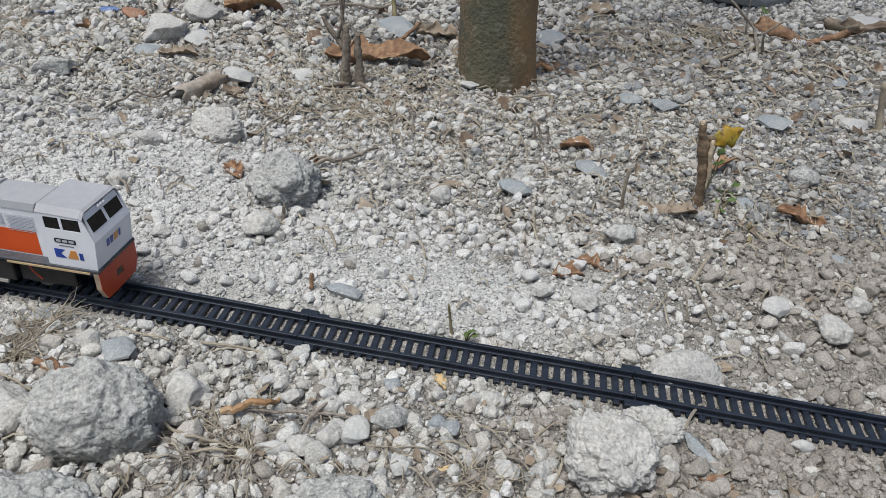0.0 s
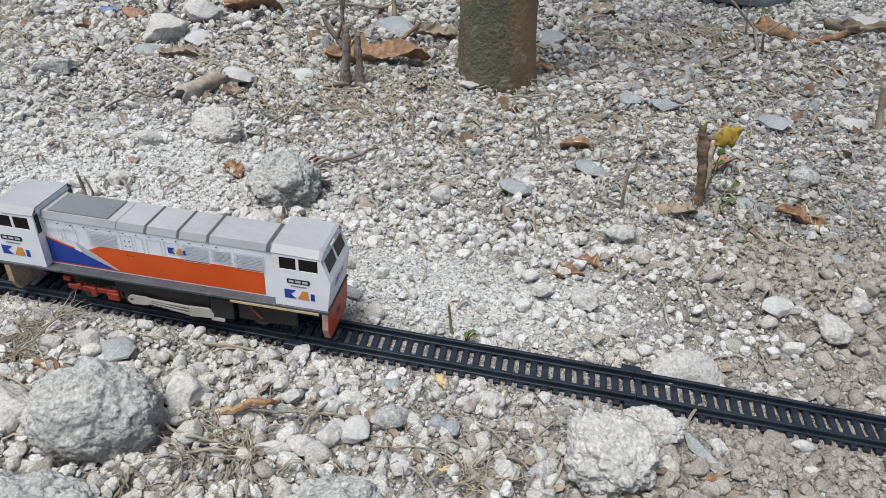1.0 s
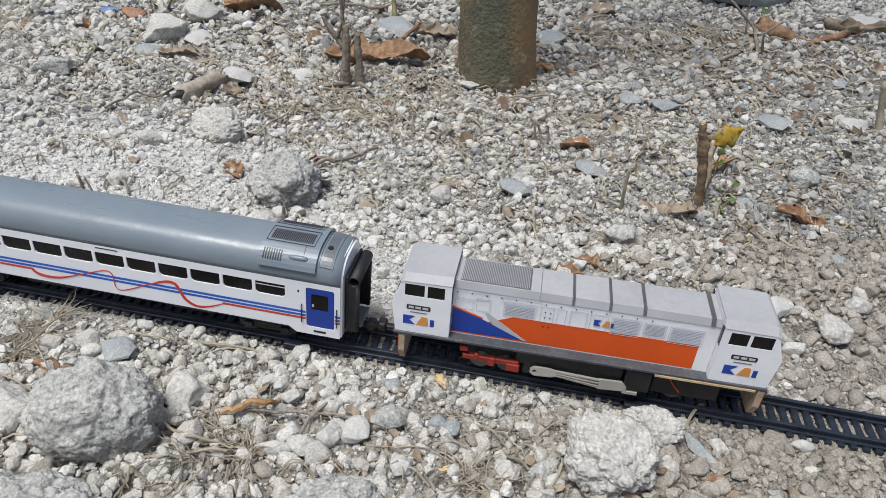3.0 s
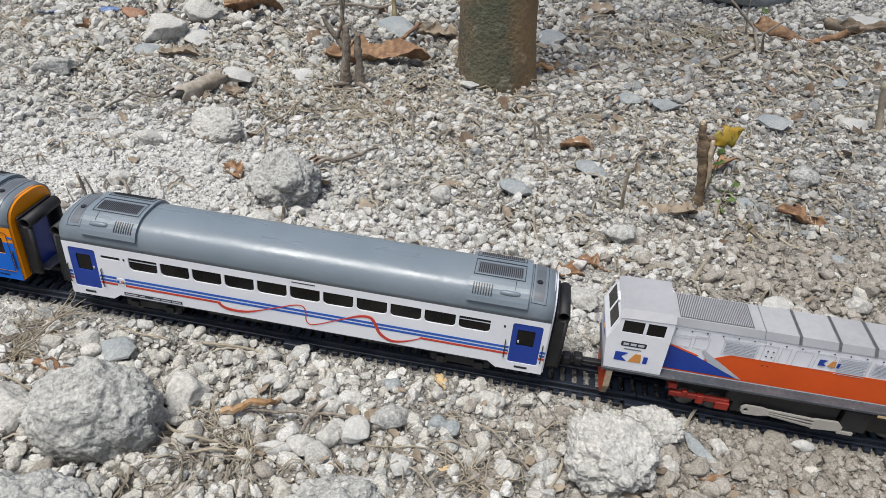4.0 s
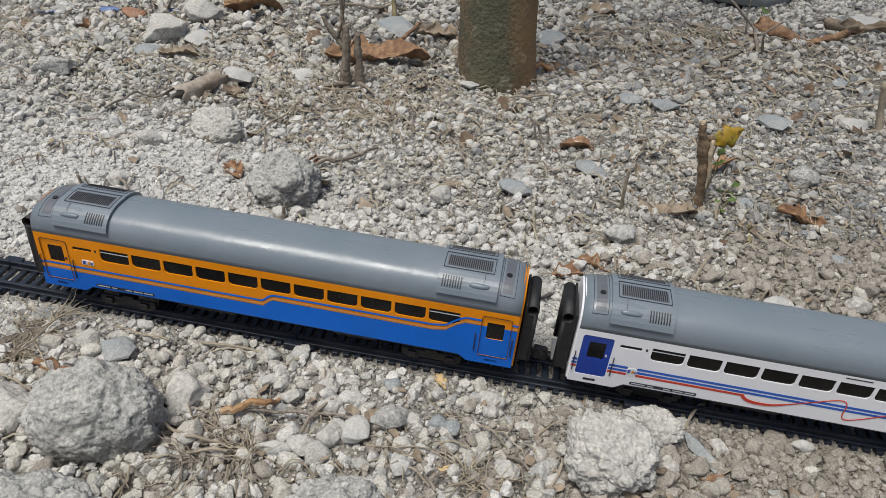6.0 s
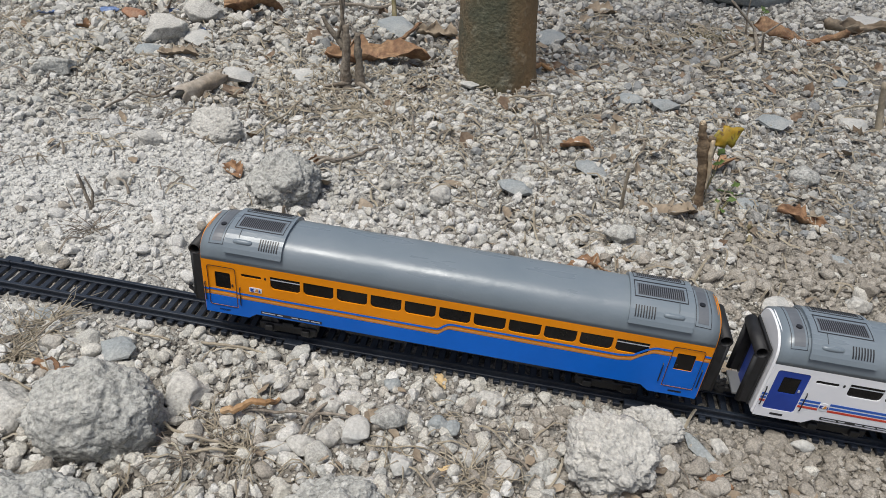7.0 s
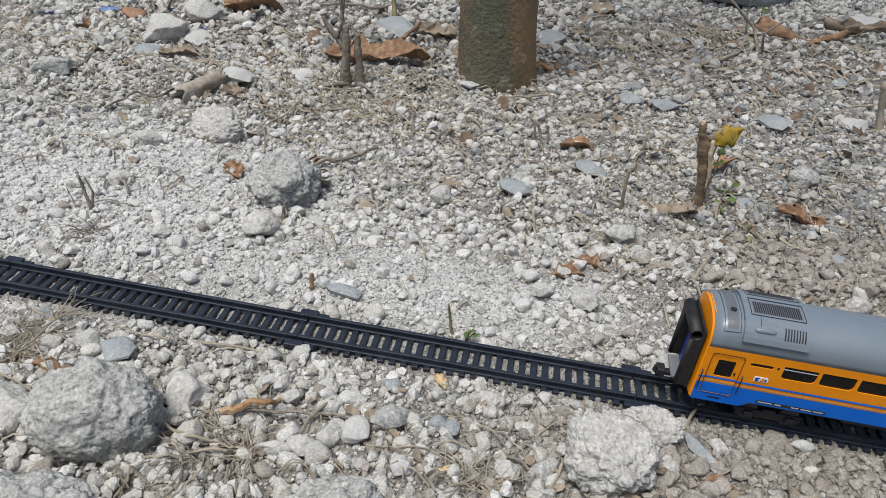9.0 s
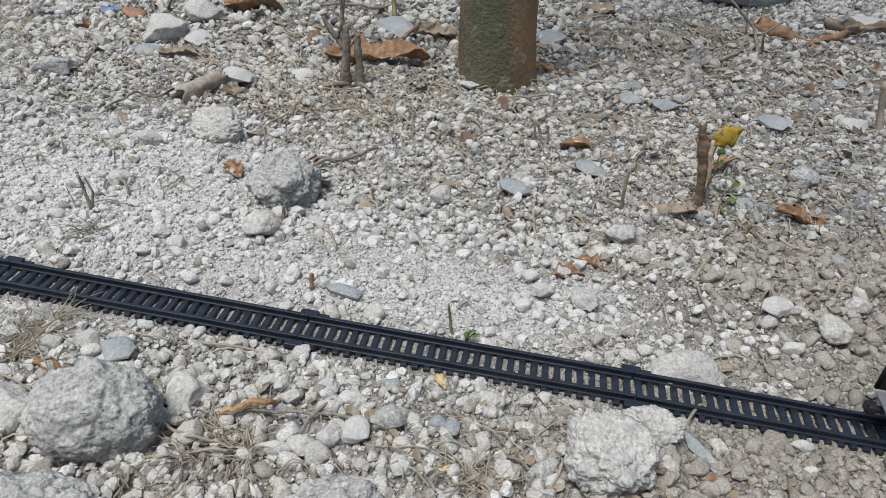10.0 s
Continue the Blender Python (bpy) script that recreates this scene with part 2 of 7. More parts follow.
def rounded(u0, u1, z0, z1, r, corners=(1, 1, 1, 1), seg=4):
    """Corner loop of a rectangle in (u, z), rounded at bl, br, tr, tl."""
    out = []
    for (cu, cz, a0), on in zip(((u0 + r, z0 + r, 180), (u1 - r, z0 + r, 270), (u1 - r, z1 - r, 0), (u0 + r, z1 - r, 90)), corners):
        if on:
            out += [(cu + r * math.cos(radians(a0 + 90 * k / seg)), cz + r * math.sin(radians(a0 + 90 * k / seg))) for k in range(seg + 1)]
        else:
            s = {180: (u0, z0), 270: (u1, z0), 0: (u1, z1), 90: (u0, z1)}[a0]
            out.append(s)
    return out


def plate(outer, holes, y, thick, bm=None):
    """An upright plate in the x-z plane: face at y, with real holes; thick goes towards +y."""
    bm = bm or bmesh.new()
    es = []
    for loop in [outer, *holes]:
        vs = [bm.verts.new((u, y, z)) for u, z in loop]
        es += [bm.edges.new((vs[i], vs[(i + 1) % len(vs)])) for i in range(len(vs))]
    r = bmesh.ops.triangle_fill(bm, use_beauty=True, use_dissolve=False, edges=es)
    fs = [g for g in r["geom"] if isinstance(g, bmesh.types.BMFace)]
    e = bmesh.ops.extrude_face_region(bm, geom=fs)
    bmesh.ops.translate(bm, verts=[g for g in e["geom"] if isinstance(g, bmesh.types.BMVert)], vec=(0, thick, 0))
    return bm


def ribbon(pts, widths, y, thick):
    """A flat painted band in the x-z plane along pts, lying on the face at y."""
    if not isinstance(widths, (list, tuple)):
        widths = [widths] * len(pts)
    up, lo = [], []
    for i, (u, z) in enumerate(pts):
        a, b = pts[max(i - 1, 0)], pts[min(i + 1, len(pts) - 1)]
        d = Vector((b[0] - a[0], b[1] - a[1])).normalized()
        up.append((u - d.y * widths[i] / 2, z + d.x * widths[i] / 2))
        lo.append((u + d.y * widths[i] / 2, z - d.x * widths[i] / 2))
    bm = bmesh.new()
    f = [[bm.verts.new((u, yy, z)) for u, z in row] for yy in (y, y + thick) for row in (lo, up)]
    for i in range(len(pts) - 1):
        bm.faces.new((f[0][i], f[0][i + 1], f[1][i + 1], f[1][i]))
        bm.faces.new((f[2][i], f[3][i], f[3][i + 1], f[2][i + 1]))
        bm.faces.new((f[1][i], f[1][i + 1], f[3][i + 1], f[3][i]))
        bm.faces.new((f[0][i], f[2][i], f[2][i + 1], f[0][i + 1]))
    for i in (0, len(pts) - 1):
        bm.faces.new((f[0][i], f[1][i], f[3][i], f[2][i]))
    return bm


def smoothline(keys, n=6):
    """Catmull-Rom through (u, z) keys."""
    k = [keys[0], *keys, keys[-1]]
    out = []
    for i in range(1, len(k) - 2):
        p0, p1, p2, p3 = (np.array(k[j], float) for j in (i - 1, i, i + 1, i + 2))
        for s in range(n):
            t = s / n
            out.append(tuple(0.5 * (2 * p1 + (p2 - p0) * t + (2 * p0 - 5 * p1 + 4 * p2 - p3) * t * t + (3 * p1 - p0 - 3 * p2 + p3) * t ** 3)))
    return out + [tuple(keys[-1])]


# ---- the line of the track ----
PSI = -6.766
ORIGIN = Vector((0, 0.2698, 0))
ALONG = Vector((math.cos(radians(PSI)), math.sin(radians(PSI)), 0))
ACROSS = Vector((-ALONG.y, ALONG.x, 0))
SAG_U = np.array([-1.5, -0.5, -0.26, -0.18, -0.10, 0.0, 0.10, 0.16, 0.20, 0.24, 0.32, 0.5, 1.5])
SAG_Z = np.array([0.004, 0.004, 0.0028, 0.0012, 0.0006, 0.0, 0.0, -0.0012, -0.0020, -0.0025, -0.0032, -0.0040, -0.0040])


def sag(u):
    """How far the track lies over or under its mean level at u metres along it."""
    return sum(np.interp(u + k, SAG_U, SAG_Z) for k in (-0.03, -0.015, 0, 0.015, 0.03)) / 5


# ---- ground ----
rng = np.random.default_rng(7)


@lru_cache(None)
def table(seed, low, high, size):
    return np.random.default_rng(seed).uniform(low, high, (size, size))


def vnoise(x, y, cell, seed):
    """Smooth value noise in -1..1."""
    g = table(seed, -1, 1, 256)
    fx, fy = x / cell, y / cell
    ix, iy = np.floor(fx).astype(int), np.floor(fy).astype(int)
    tx, ty = fx - ix, fy - iy
    tx, ty = tx * tx * (3 - 2 * tx), ty * ty * (3 - 2 * ty)
    a, b = g[ix % 256, iy % 256], g[(ix + 1) % 256, iy % 256]
    c, d = g[ix % 256, (iy + 1) % 256], g[(ix + 1) % 256, (iy + 1) % 256]
    return (a * (1 - tx) + b * tx) * (1 - ty) + (c * (1 - tx) + d * tx) * ty


def lumps(x, y, cell, seed):
    """Height of packed stones of about that size: 0 in the joints, 1 on their tops."""
    jx, jy, hh = table(seed, 0.1, 0.9, 128), table(seed + 100, 0.1, 0.9, 128), table(seed + 200, 0.35, 1.0, 128)
    fx, fy = x / cell, y / cell
    ix, iy = np.floor(fx).astype(int), np.floor(fy).astype(int)
    best = np.zeros_like(x)
    for dx in (-1, 0, 1):
        for dy in (-1, 0, 1):
            cx, cy = (ix + dx) % 128, (iy + dy) % 128
            d2 = (ix + dx + jx[cx, cy] - fx) ** 2 + (iy + dy + jy[cx, cy] - fy) ** 2
            rad = 0.35 + 0.4 * hh[cx, cy]
            best = np.maximum(best, hh[cx, cy] * np.sqrt(np.clip(1 - d2 / rad ** 2, 0, None)))
    return best


def coarse(x, y):
    """How stony the ground is, 0 dust to 1 bare stones: a dusty bank on the far side of the track, stones elsewhere."""
    dust = np.exp(-(((x + 0.22) / 0.20) ** 2 + ((y - 0.40) / 0.13) ** 2)) + 0.75 * np.exp(-(((x - 0.02) / 0.10) ** 2 + ((y - 0.33) / 0.035) ** 2)) \
        + 0.5 * np.exp(-(((x - 0.13) / 0.05) ** 2 + ((y - 0.32) / 0.03) ** 2))
    return np.clip(1.0 - 0.85 * dust + 0.25 * vnoise(x, y, 0.05, 5), 0.14, 1)


def land(x, y):
    u = x * ALONG.x + (y - ORIGIN.y) * ALONG.y
    v = x * ACROSS.x + (y - ORIGIN.y) * ACROSS.y
    near = np.clip((np.abs(v) - 0.014) / 0.05, 0, 1)
    away = np.clip(1.6 - np.hypot(x, y - 0.5), 0, 1)
    k = coarse(x, y)
    h = sag(u) - 0.0012
    h = h + near * (0.005 * vnoise(x, y, 0.11, 1) + 0.003 * vnoise(x, y, 0.045, 2) + 0.002)
    rough = 0.35 + 0.65 * near
    h = h + away * rough * k * (0.0056 * lumps(x, y, 0.0135, 11) + 0.0042 * lumps(x, y, 0.0075, 12) - 0.0038)
    h = h + away * rough * (0.0018 * lumps(x, y, 0.0042, 13) + 0.0008 * vnoise(x, y, 0.006, 3))
    return h + (1 - near) * 0.0012


def spaced(lo, hi, step):
    """Fine steps where the place is, growing ones out to the horizon."""
    fine = [lo]
    while fine[-1] < hi:
        fine.append(fine[-1] + step(fine[-1]))
    out = [0.02 * 1.35 ** k for k in range(26)]
    run = np.cumsum(out)
    return np.array([*(lo - run[::-1]), *fine, *(fine[-1] + run)])


gx = spaced(-0.62, 0.80, lambda v: 0.0025)
gy = spaced(0.10, 1.30, lambda v: 0.0014 + 0.0034 * max(0, v - 0.2))
GX, GY = np.meshgrid(gx, gy)
GZ = land(GX, GY)


def sheet(name, X, Y, Z, mat):
    me = bpy.data.meshes.new(name)
    ny, nx = X.shape
    co = np.stack([X, Y, Z], -1).reshape(-1, 3)
    i = np.arange(ny * nx).reshape(ny, nx)
    q = np.stack([i[:-1, :-1], i[:-1, 1:], i[1:, 1:], i[1:, :-1]], -1).reshape(-1, 4)
    fill(me, co, q)
    me.materials.append(mat)
    return new(name, me)


def fill(me, co, faces, smooth=True):
    n = faces.shape[1]
    me.vertices.add(len(co))
    me.vertices.foreach_set("co", co.astype(np.float32).ravel())
    me.loops.add(faces.size)
    me.loops.foreach_set("vertex_index", faces.astype(np.int32).ravel())
    me.polygons.add(len(faces))
    me.polygons.foreach_set("loop_start", np.arange(0, faces.size, n, dtype=np.int32))
    me.polygons.foreach_set("use_smooth", np.full(len(faces), smooth))
    me.update(calc_edges=True)


def patch(mat, centre, stretch, inner, outer, colour, amount):
    """A patch of another colour on a surface, with a ragged border."""
    n, l = mat.node_tree.nodes, mat.node_tree.links
    p = n["Principled BSDF"]
    old = p.inputs["Base Color"].links[0].from_socket
    tc, mp, ln = n.new("ShaderNodeTexCoord"), n.new("ShaderNodeMapping"), n.new("ShaderNodeVectorMath")
    ns, add, mr, mx = n.new("ShaderNodeTexNoise"), n.new("ShaderNodeMath"), n.new("ShaderNodeMapRange"), n.new("ShaderNodeMix")
    ns.inputs["Scale"].default_value, ns.inputs["Detail"].default_value = 16, 7
    l.new(tc.outputs["Object"], ns.inputs["Vector"])
    l.new(tc.outputs["Object"], mp.inputs["Vector"])
    mp.inputs["Location"].default_value = (-centre[0] * stretch[0], -centre[1] * stretch[1], 0)
    mp.inputs["Scale"].default_value = (stretch[0], stretch[1], 0)
    ln.operation = "LENGTH"
    l.new(mp.outputs[0], ln.inputs[0])
    add.operation = "MULTIPLY_ADD"
    l.new(ns.outputs["Fac"], add.inputs[0])
    add.inputs[1].default_value = 0.9 * (outer - inner)
    l.new(ln.outputs["Value"], add.inputs[2])
    off = 0.45 * (outer - inner)
    mr.inputs["From Min"].default_value, mr.inputs["From Max"].default_value = outer + off, inner + off
    mr.inputs["To Max"].default_value = amount
    l.new(add.outputs[0], mr.inputs["Value"])
    mx.data_type = "RGBA"
    l.new(mr.outputs[0], mx.inputs[0])
    l.new(old, mx.inputs[6])
    mx.inputs[7].default_value = (*colour, 1)
    l.new(mx.outputs[2], p.inputs["Base Color"])


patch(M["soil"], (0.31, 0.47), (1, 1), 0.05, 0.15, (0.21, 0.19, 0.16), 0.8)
# brown soil at the right, with the shade lying there painted into it
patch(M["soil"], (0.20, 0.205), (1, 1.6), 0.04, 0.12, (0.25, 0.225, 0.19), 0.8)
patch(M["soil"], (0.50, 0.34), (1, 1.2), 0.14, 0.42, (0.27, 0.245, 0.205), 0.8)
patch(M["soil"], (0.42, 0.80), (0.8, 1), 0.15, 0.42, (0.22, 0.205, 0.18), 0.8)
# brown foreground strip, its shade painted into the soil colour
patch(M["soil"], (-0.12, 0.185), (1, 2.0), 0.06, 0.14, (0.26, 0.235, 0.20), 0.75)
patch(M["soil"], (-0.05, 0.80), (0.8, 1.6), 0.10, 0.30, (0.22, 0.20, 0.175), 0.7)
patch(M["soil"], (-0.25, 0.41), (1, 1.7), 0.10, 0.28, (0.58, 0.575, 0.55), 0.9)
patch(M["soil"], (0.0, 0.325), (1, 2.8), 0.05, 0.16, (0.57, 0.565, 0.535), 0.85)
crumbs(M["soil"])
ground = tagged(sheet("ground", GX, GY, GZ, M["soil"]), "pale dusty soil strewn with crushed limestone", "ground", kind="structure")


# dark green trunk side; other side orange-brown, with light painted into it
patch(M["bark"], (-0.010, -0.038), (1.3, 0.5), 0.006, 0.040, (0.08, 0.088, 0.058), 0.75)
patch(M["bark"], (0.034, -0.022), (1.2, 0.6), 0.004, 0.036, (0.33, 0.195, 0.085), 0.6)


def floor_at(x, y):
    return float(land(np.array([float(x)]), np.array([float(y)]))[0])


def stone_shape(seed, sub, cuts=13, flat=0.85):
    """Unit stone: a ball cut by random planes."""
    r = random.Random(seed)
    bm = bmesh.new()
    if sub < 3:
        n = 19 if sub == 2 else 9
        for k in range(n):
            z = 1 - 2 * (k + 0.5) / n
            a = k * 2.39996 + r.uniform(-0.5, 0.5)
            w, e = math.sqrt(1 - z * z), r.uniform(0.84, 1.04)
            bm.verts.new((w * math.cos(a) * e, w * math.sin(a) * e, (z + r.uniform(-0.06, 0.06)) * e))
        bmesh.ops.convex_hull(bm, input=bm.verts[:])
        bmesh.ops.delete(bm, geom=[v for v in bm.verts if not v.link_faces], context="VERTS")
        bm.verts.index_update()
        cuts = 4
    else:
        bmesh.ops.create_icosphere(bm, subdivisions=sub, radius=1)
    co = np.array([v.co[:] for v in bm.verts])
    fa = np.array([[v.index for v in f.verts] for f in bm.faces])
    bm.free()
    for _ in range(cuts):
        n = np.array([r.gauss(0, 1), r.gauss(0, 1), r.gauss(0, 1)])
        n /= np.linalg.norm(n)
        d = r.uniform(0.5, 0.85)
        over = np.clip(co @ n - d, 0, None)
        co -= over[:, None] * n * 0.92
    co *= np.array([r.uniform(0.85, 1.15), r.uniform(0.7, 1.0), flat * r.uniform(0.8, 1.1)])
    j = 0.025 if sub == 3 else 0.0
    co += np.array([[r.uniform(-j, j) for _ in range(3)] for _ in co])
    return co, fa


def scatter(name, xy, rad, sub, mat, label, sink=0.35, nshape=16, flat=0.85, smooth=True):
    """Loose stones of given radii lying on the ground, joined."""
    if not len(xy):
        return None
    shapes = [stone_shape(100 * sub + k, sub, flat=flat) for k in range(nshape)]
    z = land(xy[:, 0], xy[:, 1])
    cos, fas, base = [], [], 0
    pick = rng.integers(0, nshape, len(xy))
    ang = rng.uniform(0, 2 * np.pi, len(xy))
    lean = rng.normal(0, 0.18, (len(xy), 2))
    for k, (co, fa) in enumerate(shapes):
        s = np.nonzero(pick == k)[0]
        if not len(s):
            continue
        c, si = np.cos(ang[s])[:, None], np.sin(ang[s])[:, None]
        X = co[None, :, 0] * c - co[None, :, 1] * si
        Y = co[None, :, 0] * si + co[None, :, 1] * c
        Z = co[None, :, 2] + X * lean[s, :1] + Y * lean[s, 1:]
        P = np.stack([X, Y, Z], -1) * rad[s][:, None, None]
        P += np.stack([xy[s, 0], xy[s, 1], z[s] + rad[s] * flat * (1 - 2 * sink) * 0.8], -1)[:, None, :]
        cos.append(P.reshape(-1, 3))
        fas.append((fa[None] + (np.arange(len(s)) * len(co))[:, None, None] + base).reshape(-1, 3))
        base += len(s) * len(co)
    me = bpy.data.meshes.new(name)
    fill(me, np.concatenate(cos), np.concatenate(fas), smooth)
    me.materials.append(mat)
    return tagged(new(name, me), label, "gravel", kind="stuff")


def off_track(xy, margin):
    v = xy[:, 0] * ACROSS.x + (xy[:, 1] - ORIGIN.y) * ACROSS.y
    return np.abs(v) > margin


def strew(n, x0, x1, y0, y1, power=1.0, keep=1.0, margin=0.015, dusty=0.0):
    p = np.stack([rng.uniform(x0, x1, n), y0 + (y1 - y0) * rng.uniform(0, 1, n) ** power], -1)
    k = np.maximum(coarse(p[:, 0], p[:, 1]), dusty)
    inside = np.abs(p[:, 0] - 0.08) < 0.20 + 0.62 * p[:, 1]
    return p[(rng.uniform(0, 1, len(p)) < k * keep) & inside & off_track(p, margin)]


def greyness(p):
    """Chance that a stone is of a darker kind: grey at the back, towards the far corner, tan before the track and
    beside its far end, where the tan also paints in shade.
    """
    x, y = p[:, 0], p[:, 1]
    g = 0.02 + 0.55 * (np.minimum(y, 0.75) - 0.38) + 1.05 * np.minimum(x, 0.32)
    # more dark stones at the right and in front, to paint the shade there
    g = g + 6.0 * np.clip(x - 0.11, 0, None) * (y < 0.44) + np.clip(0.30 + 6.0 * (x + 0.01), 0.30, 1) * (y < 0.24)
    g = g + 0.45 * np.exp(-((x - 0.31) / 0.09) ** 2 - ((y - 0.46) / 0.10) ** 2) + 0.5 * np.exp(-((x + 0.06) / 0.09) ** 2 - ((y - 0.76) / 0.10) ** 2)
    g = g - 0.35 * np.clip((x - 0.30) / 0.1, 0, 1) * np.clip((y - 0.72) / 0.1, 0, 1)
    return np.clip(g, 0.03, np.where(y < 0.42, 0.95, 0.75))


def gravels():
    for n, lo, hi, sub, area, sink, even, dusty in (
            (1500, 0.0036, 0.0066, 3, (-0.4, 0.5, 0.14, 0.40), 0.28, True, 0.0),
            (14000, 0.0017, 0.0044, 2, (-0.45, 0.55, 0.14, 0.40), 0.33, False, 0.1),
            (9000, 0.0026, 0.0058, 2, (-0.6, 0.8, 0.36, 0.72), 0.3, False, 0.0),
            (18000, 0.0018, 0.0036, 2, (-0.6, 0.8, 0.36, 0.78), 0.28, False, 0.1),
            (110000, 0.0008, 0.0021, 1, (-0.6, 0.8, 0.14, 0.70), 0.30, False, 0.6),
            (9000, 0.0030, 0.0085, 2, (-0.7, 0.9, 0.66, 1.30), 0.28, False, 0.0),
            (16000, 0.0018, 0.0042, 1, (-0.7, 0.9, 0.70, 1.30), 0.22, False, 0.0)):
        p = strew(n, *area, dusty=dusty)
        r = lo + (hi - lo) * rng.uniform(0, 1, len(p)) ** 2.2
        front = p[:, 1] < 0.27
        r = np.where(front, r * 1.05, r)
        g = rng.uniform(0, 1, len(p)) < greyness(p)
        k = (1 - coarse(p[:, 0], p[:, 1])) / 0.62
        w = ~g & (rng.uniform(0, 1, len(p)) < 0.08 + 1.0 * k)
        scatter("dusty_gravel", p[w], r[w], sub, M["gravel_dust"], "white dusty limestone crumbs on dry soil", sink, smooth=even)
        plain = ~g & ~w
        front = p[:, 1] < 0.42
        scatter("tan_shaded_gravel", p[g & front], r[g & front], sub, M["gravel_tan_shaded"], "loose tan limestone clods on brown soil, shade put into their colour", sink, smooth=even)
        g = g & ~front
        scatter("gravel", p[plain], r[plain], sub, M["gravel"], "loose pale limestone gravel on dusty soil", sink, smooth=even)
        scatter("grey_gravel", p[g], r[g], sub, M["gravel_grey"], "loose grey stone chippings on dusty soil", sink, smooth=even)
    # small stuff under the track, seen between the ties
    p = np.stack([rng.uniform(-0.5, 0.6, 5200), rng.uniform(-0.016, 0.016, 5200)], -1)
    q = np.stack([p[:, 0] * ALONG.x + p[:, 1] * ACROSS.x, ORIGIN.y + p[:, 0] * ALONG.y + p[:, 1] * ACROSS.y], -1)
    scatter("track_bed", q, rng.uniform(0.0008, 0.0016, len(q)), 1, M["gravel_tan_shaded"], "fine pale grit under the toy track", 0.6, smooth=False)


# ---- single rocks ----
def rock(x, y, size, seed, mat, label, name="rock", turn=0.0, sink=0.25, sub=4, craggy=0.16, cuts=10, category="rock", group=""):
    """One stone of about size (x, y, z), lying at x, y."""
    chip = category == "stone chip"
    co, fa = stone_shape(seed, 2 if chip else sub, cuts, 1.0)
    bm = bmesh.new()
    vs = []
    off = Vector((seed * 3.7, seed * 1.3, 0))
    for c in co:
        v = Vector(c)
        k = 1 + craggy * (noise.fractal(v * 1.6 + off, 1.0, 2.0, 5)) + craggy * 0.25 * noise.noise(v * 6 + off) + craggy * 0.12 * noise.noise(v * 12 + off)
        w = v + 0.22 * noise.noise_vector(v * 2.3 + off)
        k += craggy * 0.8 * (0.3 - noise.voronoi(w * 2.4 + off)[0][0] ** 2) + craggy * 0.14 * (0.3 - noise.voronoi(w * 7.5 + off)[0][0] ** 2)
        if sub > 4:
            k += craggy * (0.24 * noise.noise(v * 17 + off) + 0.20 * noise.noise(v * 39 + off) - 0.45 * max(0.0, noise.noise(v * 8 - off) - 0.22) - 0.35 * max(0.0, noise.noise(v * 17 - off) - 0.3))
        vs.append(bm.verts.new(v * k))
    for f in fa:
        bm.faces.new([vs[i] for i in f])
    s = np.array([v.co[:] for v in vs])
    lo, hi = s.min(0), s.max(0)
    for v in vs:
        v.co = Vector([(v.co[i] - (lo[i] + hi[i]) / 2) / (hi[i] - lo[i]) * size[i] for i in range(3)])
    ob = part(name, bm, mat, smooth=not chip, m=pose(x, y, floor_at(x, y) + size[2] * (0.5 - sink), 9 * math.sin(seed) * chip, 9 * math.cos(seed) * chip, turn))
    return tagged(ob, label, category, group)


# ---- toy track ----
SECTION, PITCH = 0.1717, 0.00592
JOINT = 0.1022                     # where one of the joints lies along the track


def track_point(u, v=0.0, z=0.0):
    p = ORIGIN + ALONG * u + ACROSS * v
    return Vector((p.x, p.y, RAIL + sag(u) + z))


def track_section():
    t = new("track_section")
    n = round(SECTION / PITCH)
    first = None
    for side in (-1, 1):
        bm = box(0.0004, SECTION - 0.0004, side * 0.0085 - 0.0016, side * 0.0085 + 0.0016, -0.0044, -0.0030, 0.0003)
        box(0.0002, SECTION - 0.0002, side * 0.0085 - 0.0005, side * 0.0085 + 0.0005, -0.0031, -0.0008, bm=bm)
        box(0.0002, SECTION - 0.0002, side * 0.0085 - 0.00095, side * 0.0085 + 0.00095, -0.0012, 0.0, 0.00025, 2, bm=bm)
        part("rail", bm, M["track"], t)
        bm = box(-0.0056, 0.0042, side * 0.0126 - 0.0022, side * 0.0126 + 0.0022, -0.0060, -0.0014, 0.0004)
        box(0.0042, 0.0098, side * 0.0124 - 0.0018, side * 0.0124 + 0.0018, -0.0058, -0.0026, 0.0003, bm=bm)
        part("joint_clip", bm, M["track"], t, "raised black plastic clip joining two track lengths")
    for k in range(n):
        m = pose((k + 0.5) * SECTION / n, 0, 0)
        if first is None:
            first = part("tie", box(-0.00165, 0.00165, -0.0124, 0.0124, -0.0062, -0.0038, 0.0003), M["track"], t, m=m)
        else:
            again(first, t, m)
    return tagged(t, "straight length of black plastic toy train track", "toy track", "lengths of the toy track")


def lay_track():
    made = None
    for k in range(-7, 6):
        u = JOINT + k * SECTION
        a, b = track_point(u), track_point(u + SECTION)
        d = b - a
        m = pose(a.x, a.y, a.z, 0, -math.degrees(math.asin(d.z / d.length)), PSI)
        if made is None:
            made = track_section()
            made.matrix_basis = m
        else:
            copy_thing(made, m)


# ---- coaches ----
LONG, HALF, EAVE, CROWN = 0.240, 0.0167, 0.0412, 0.0142
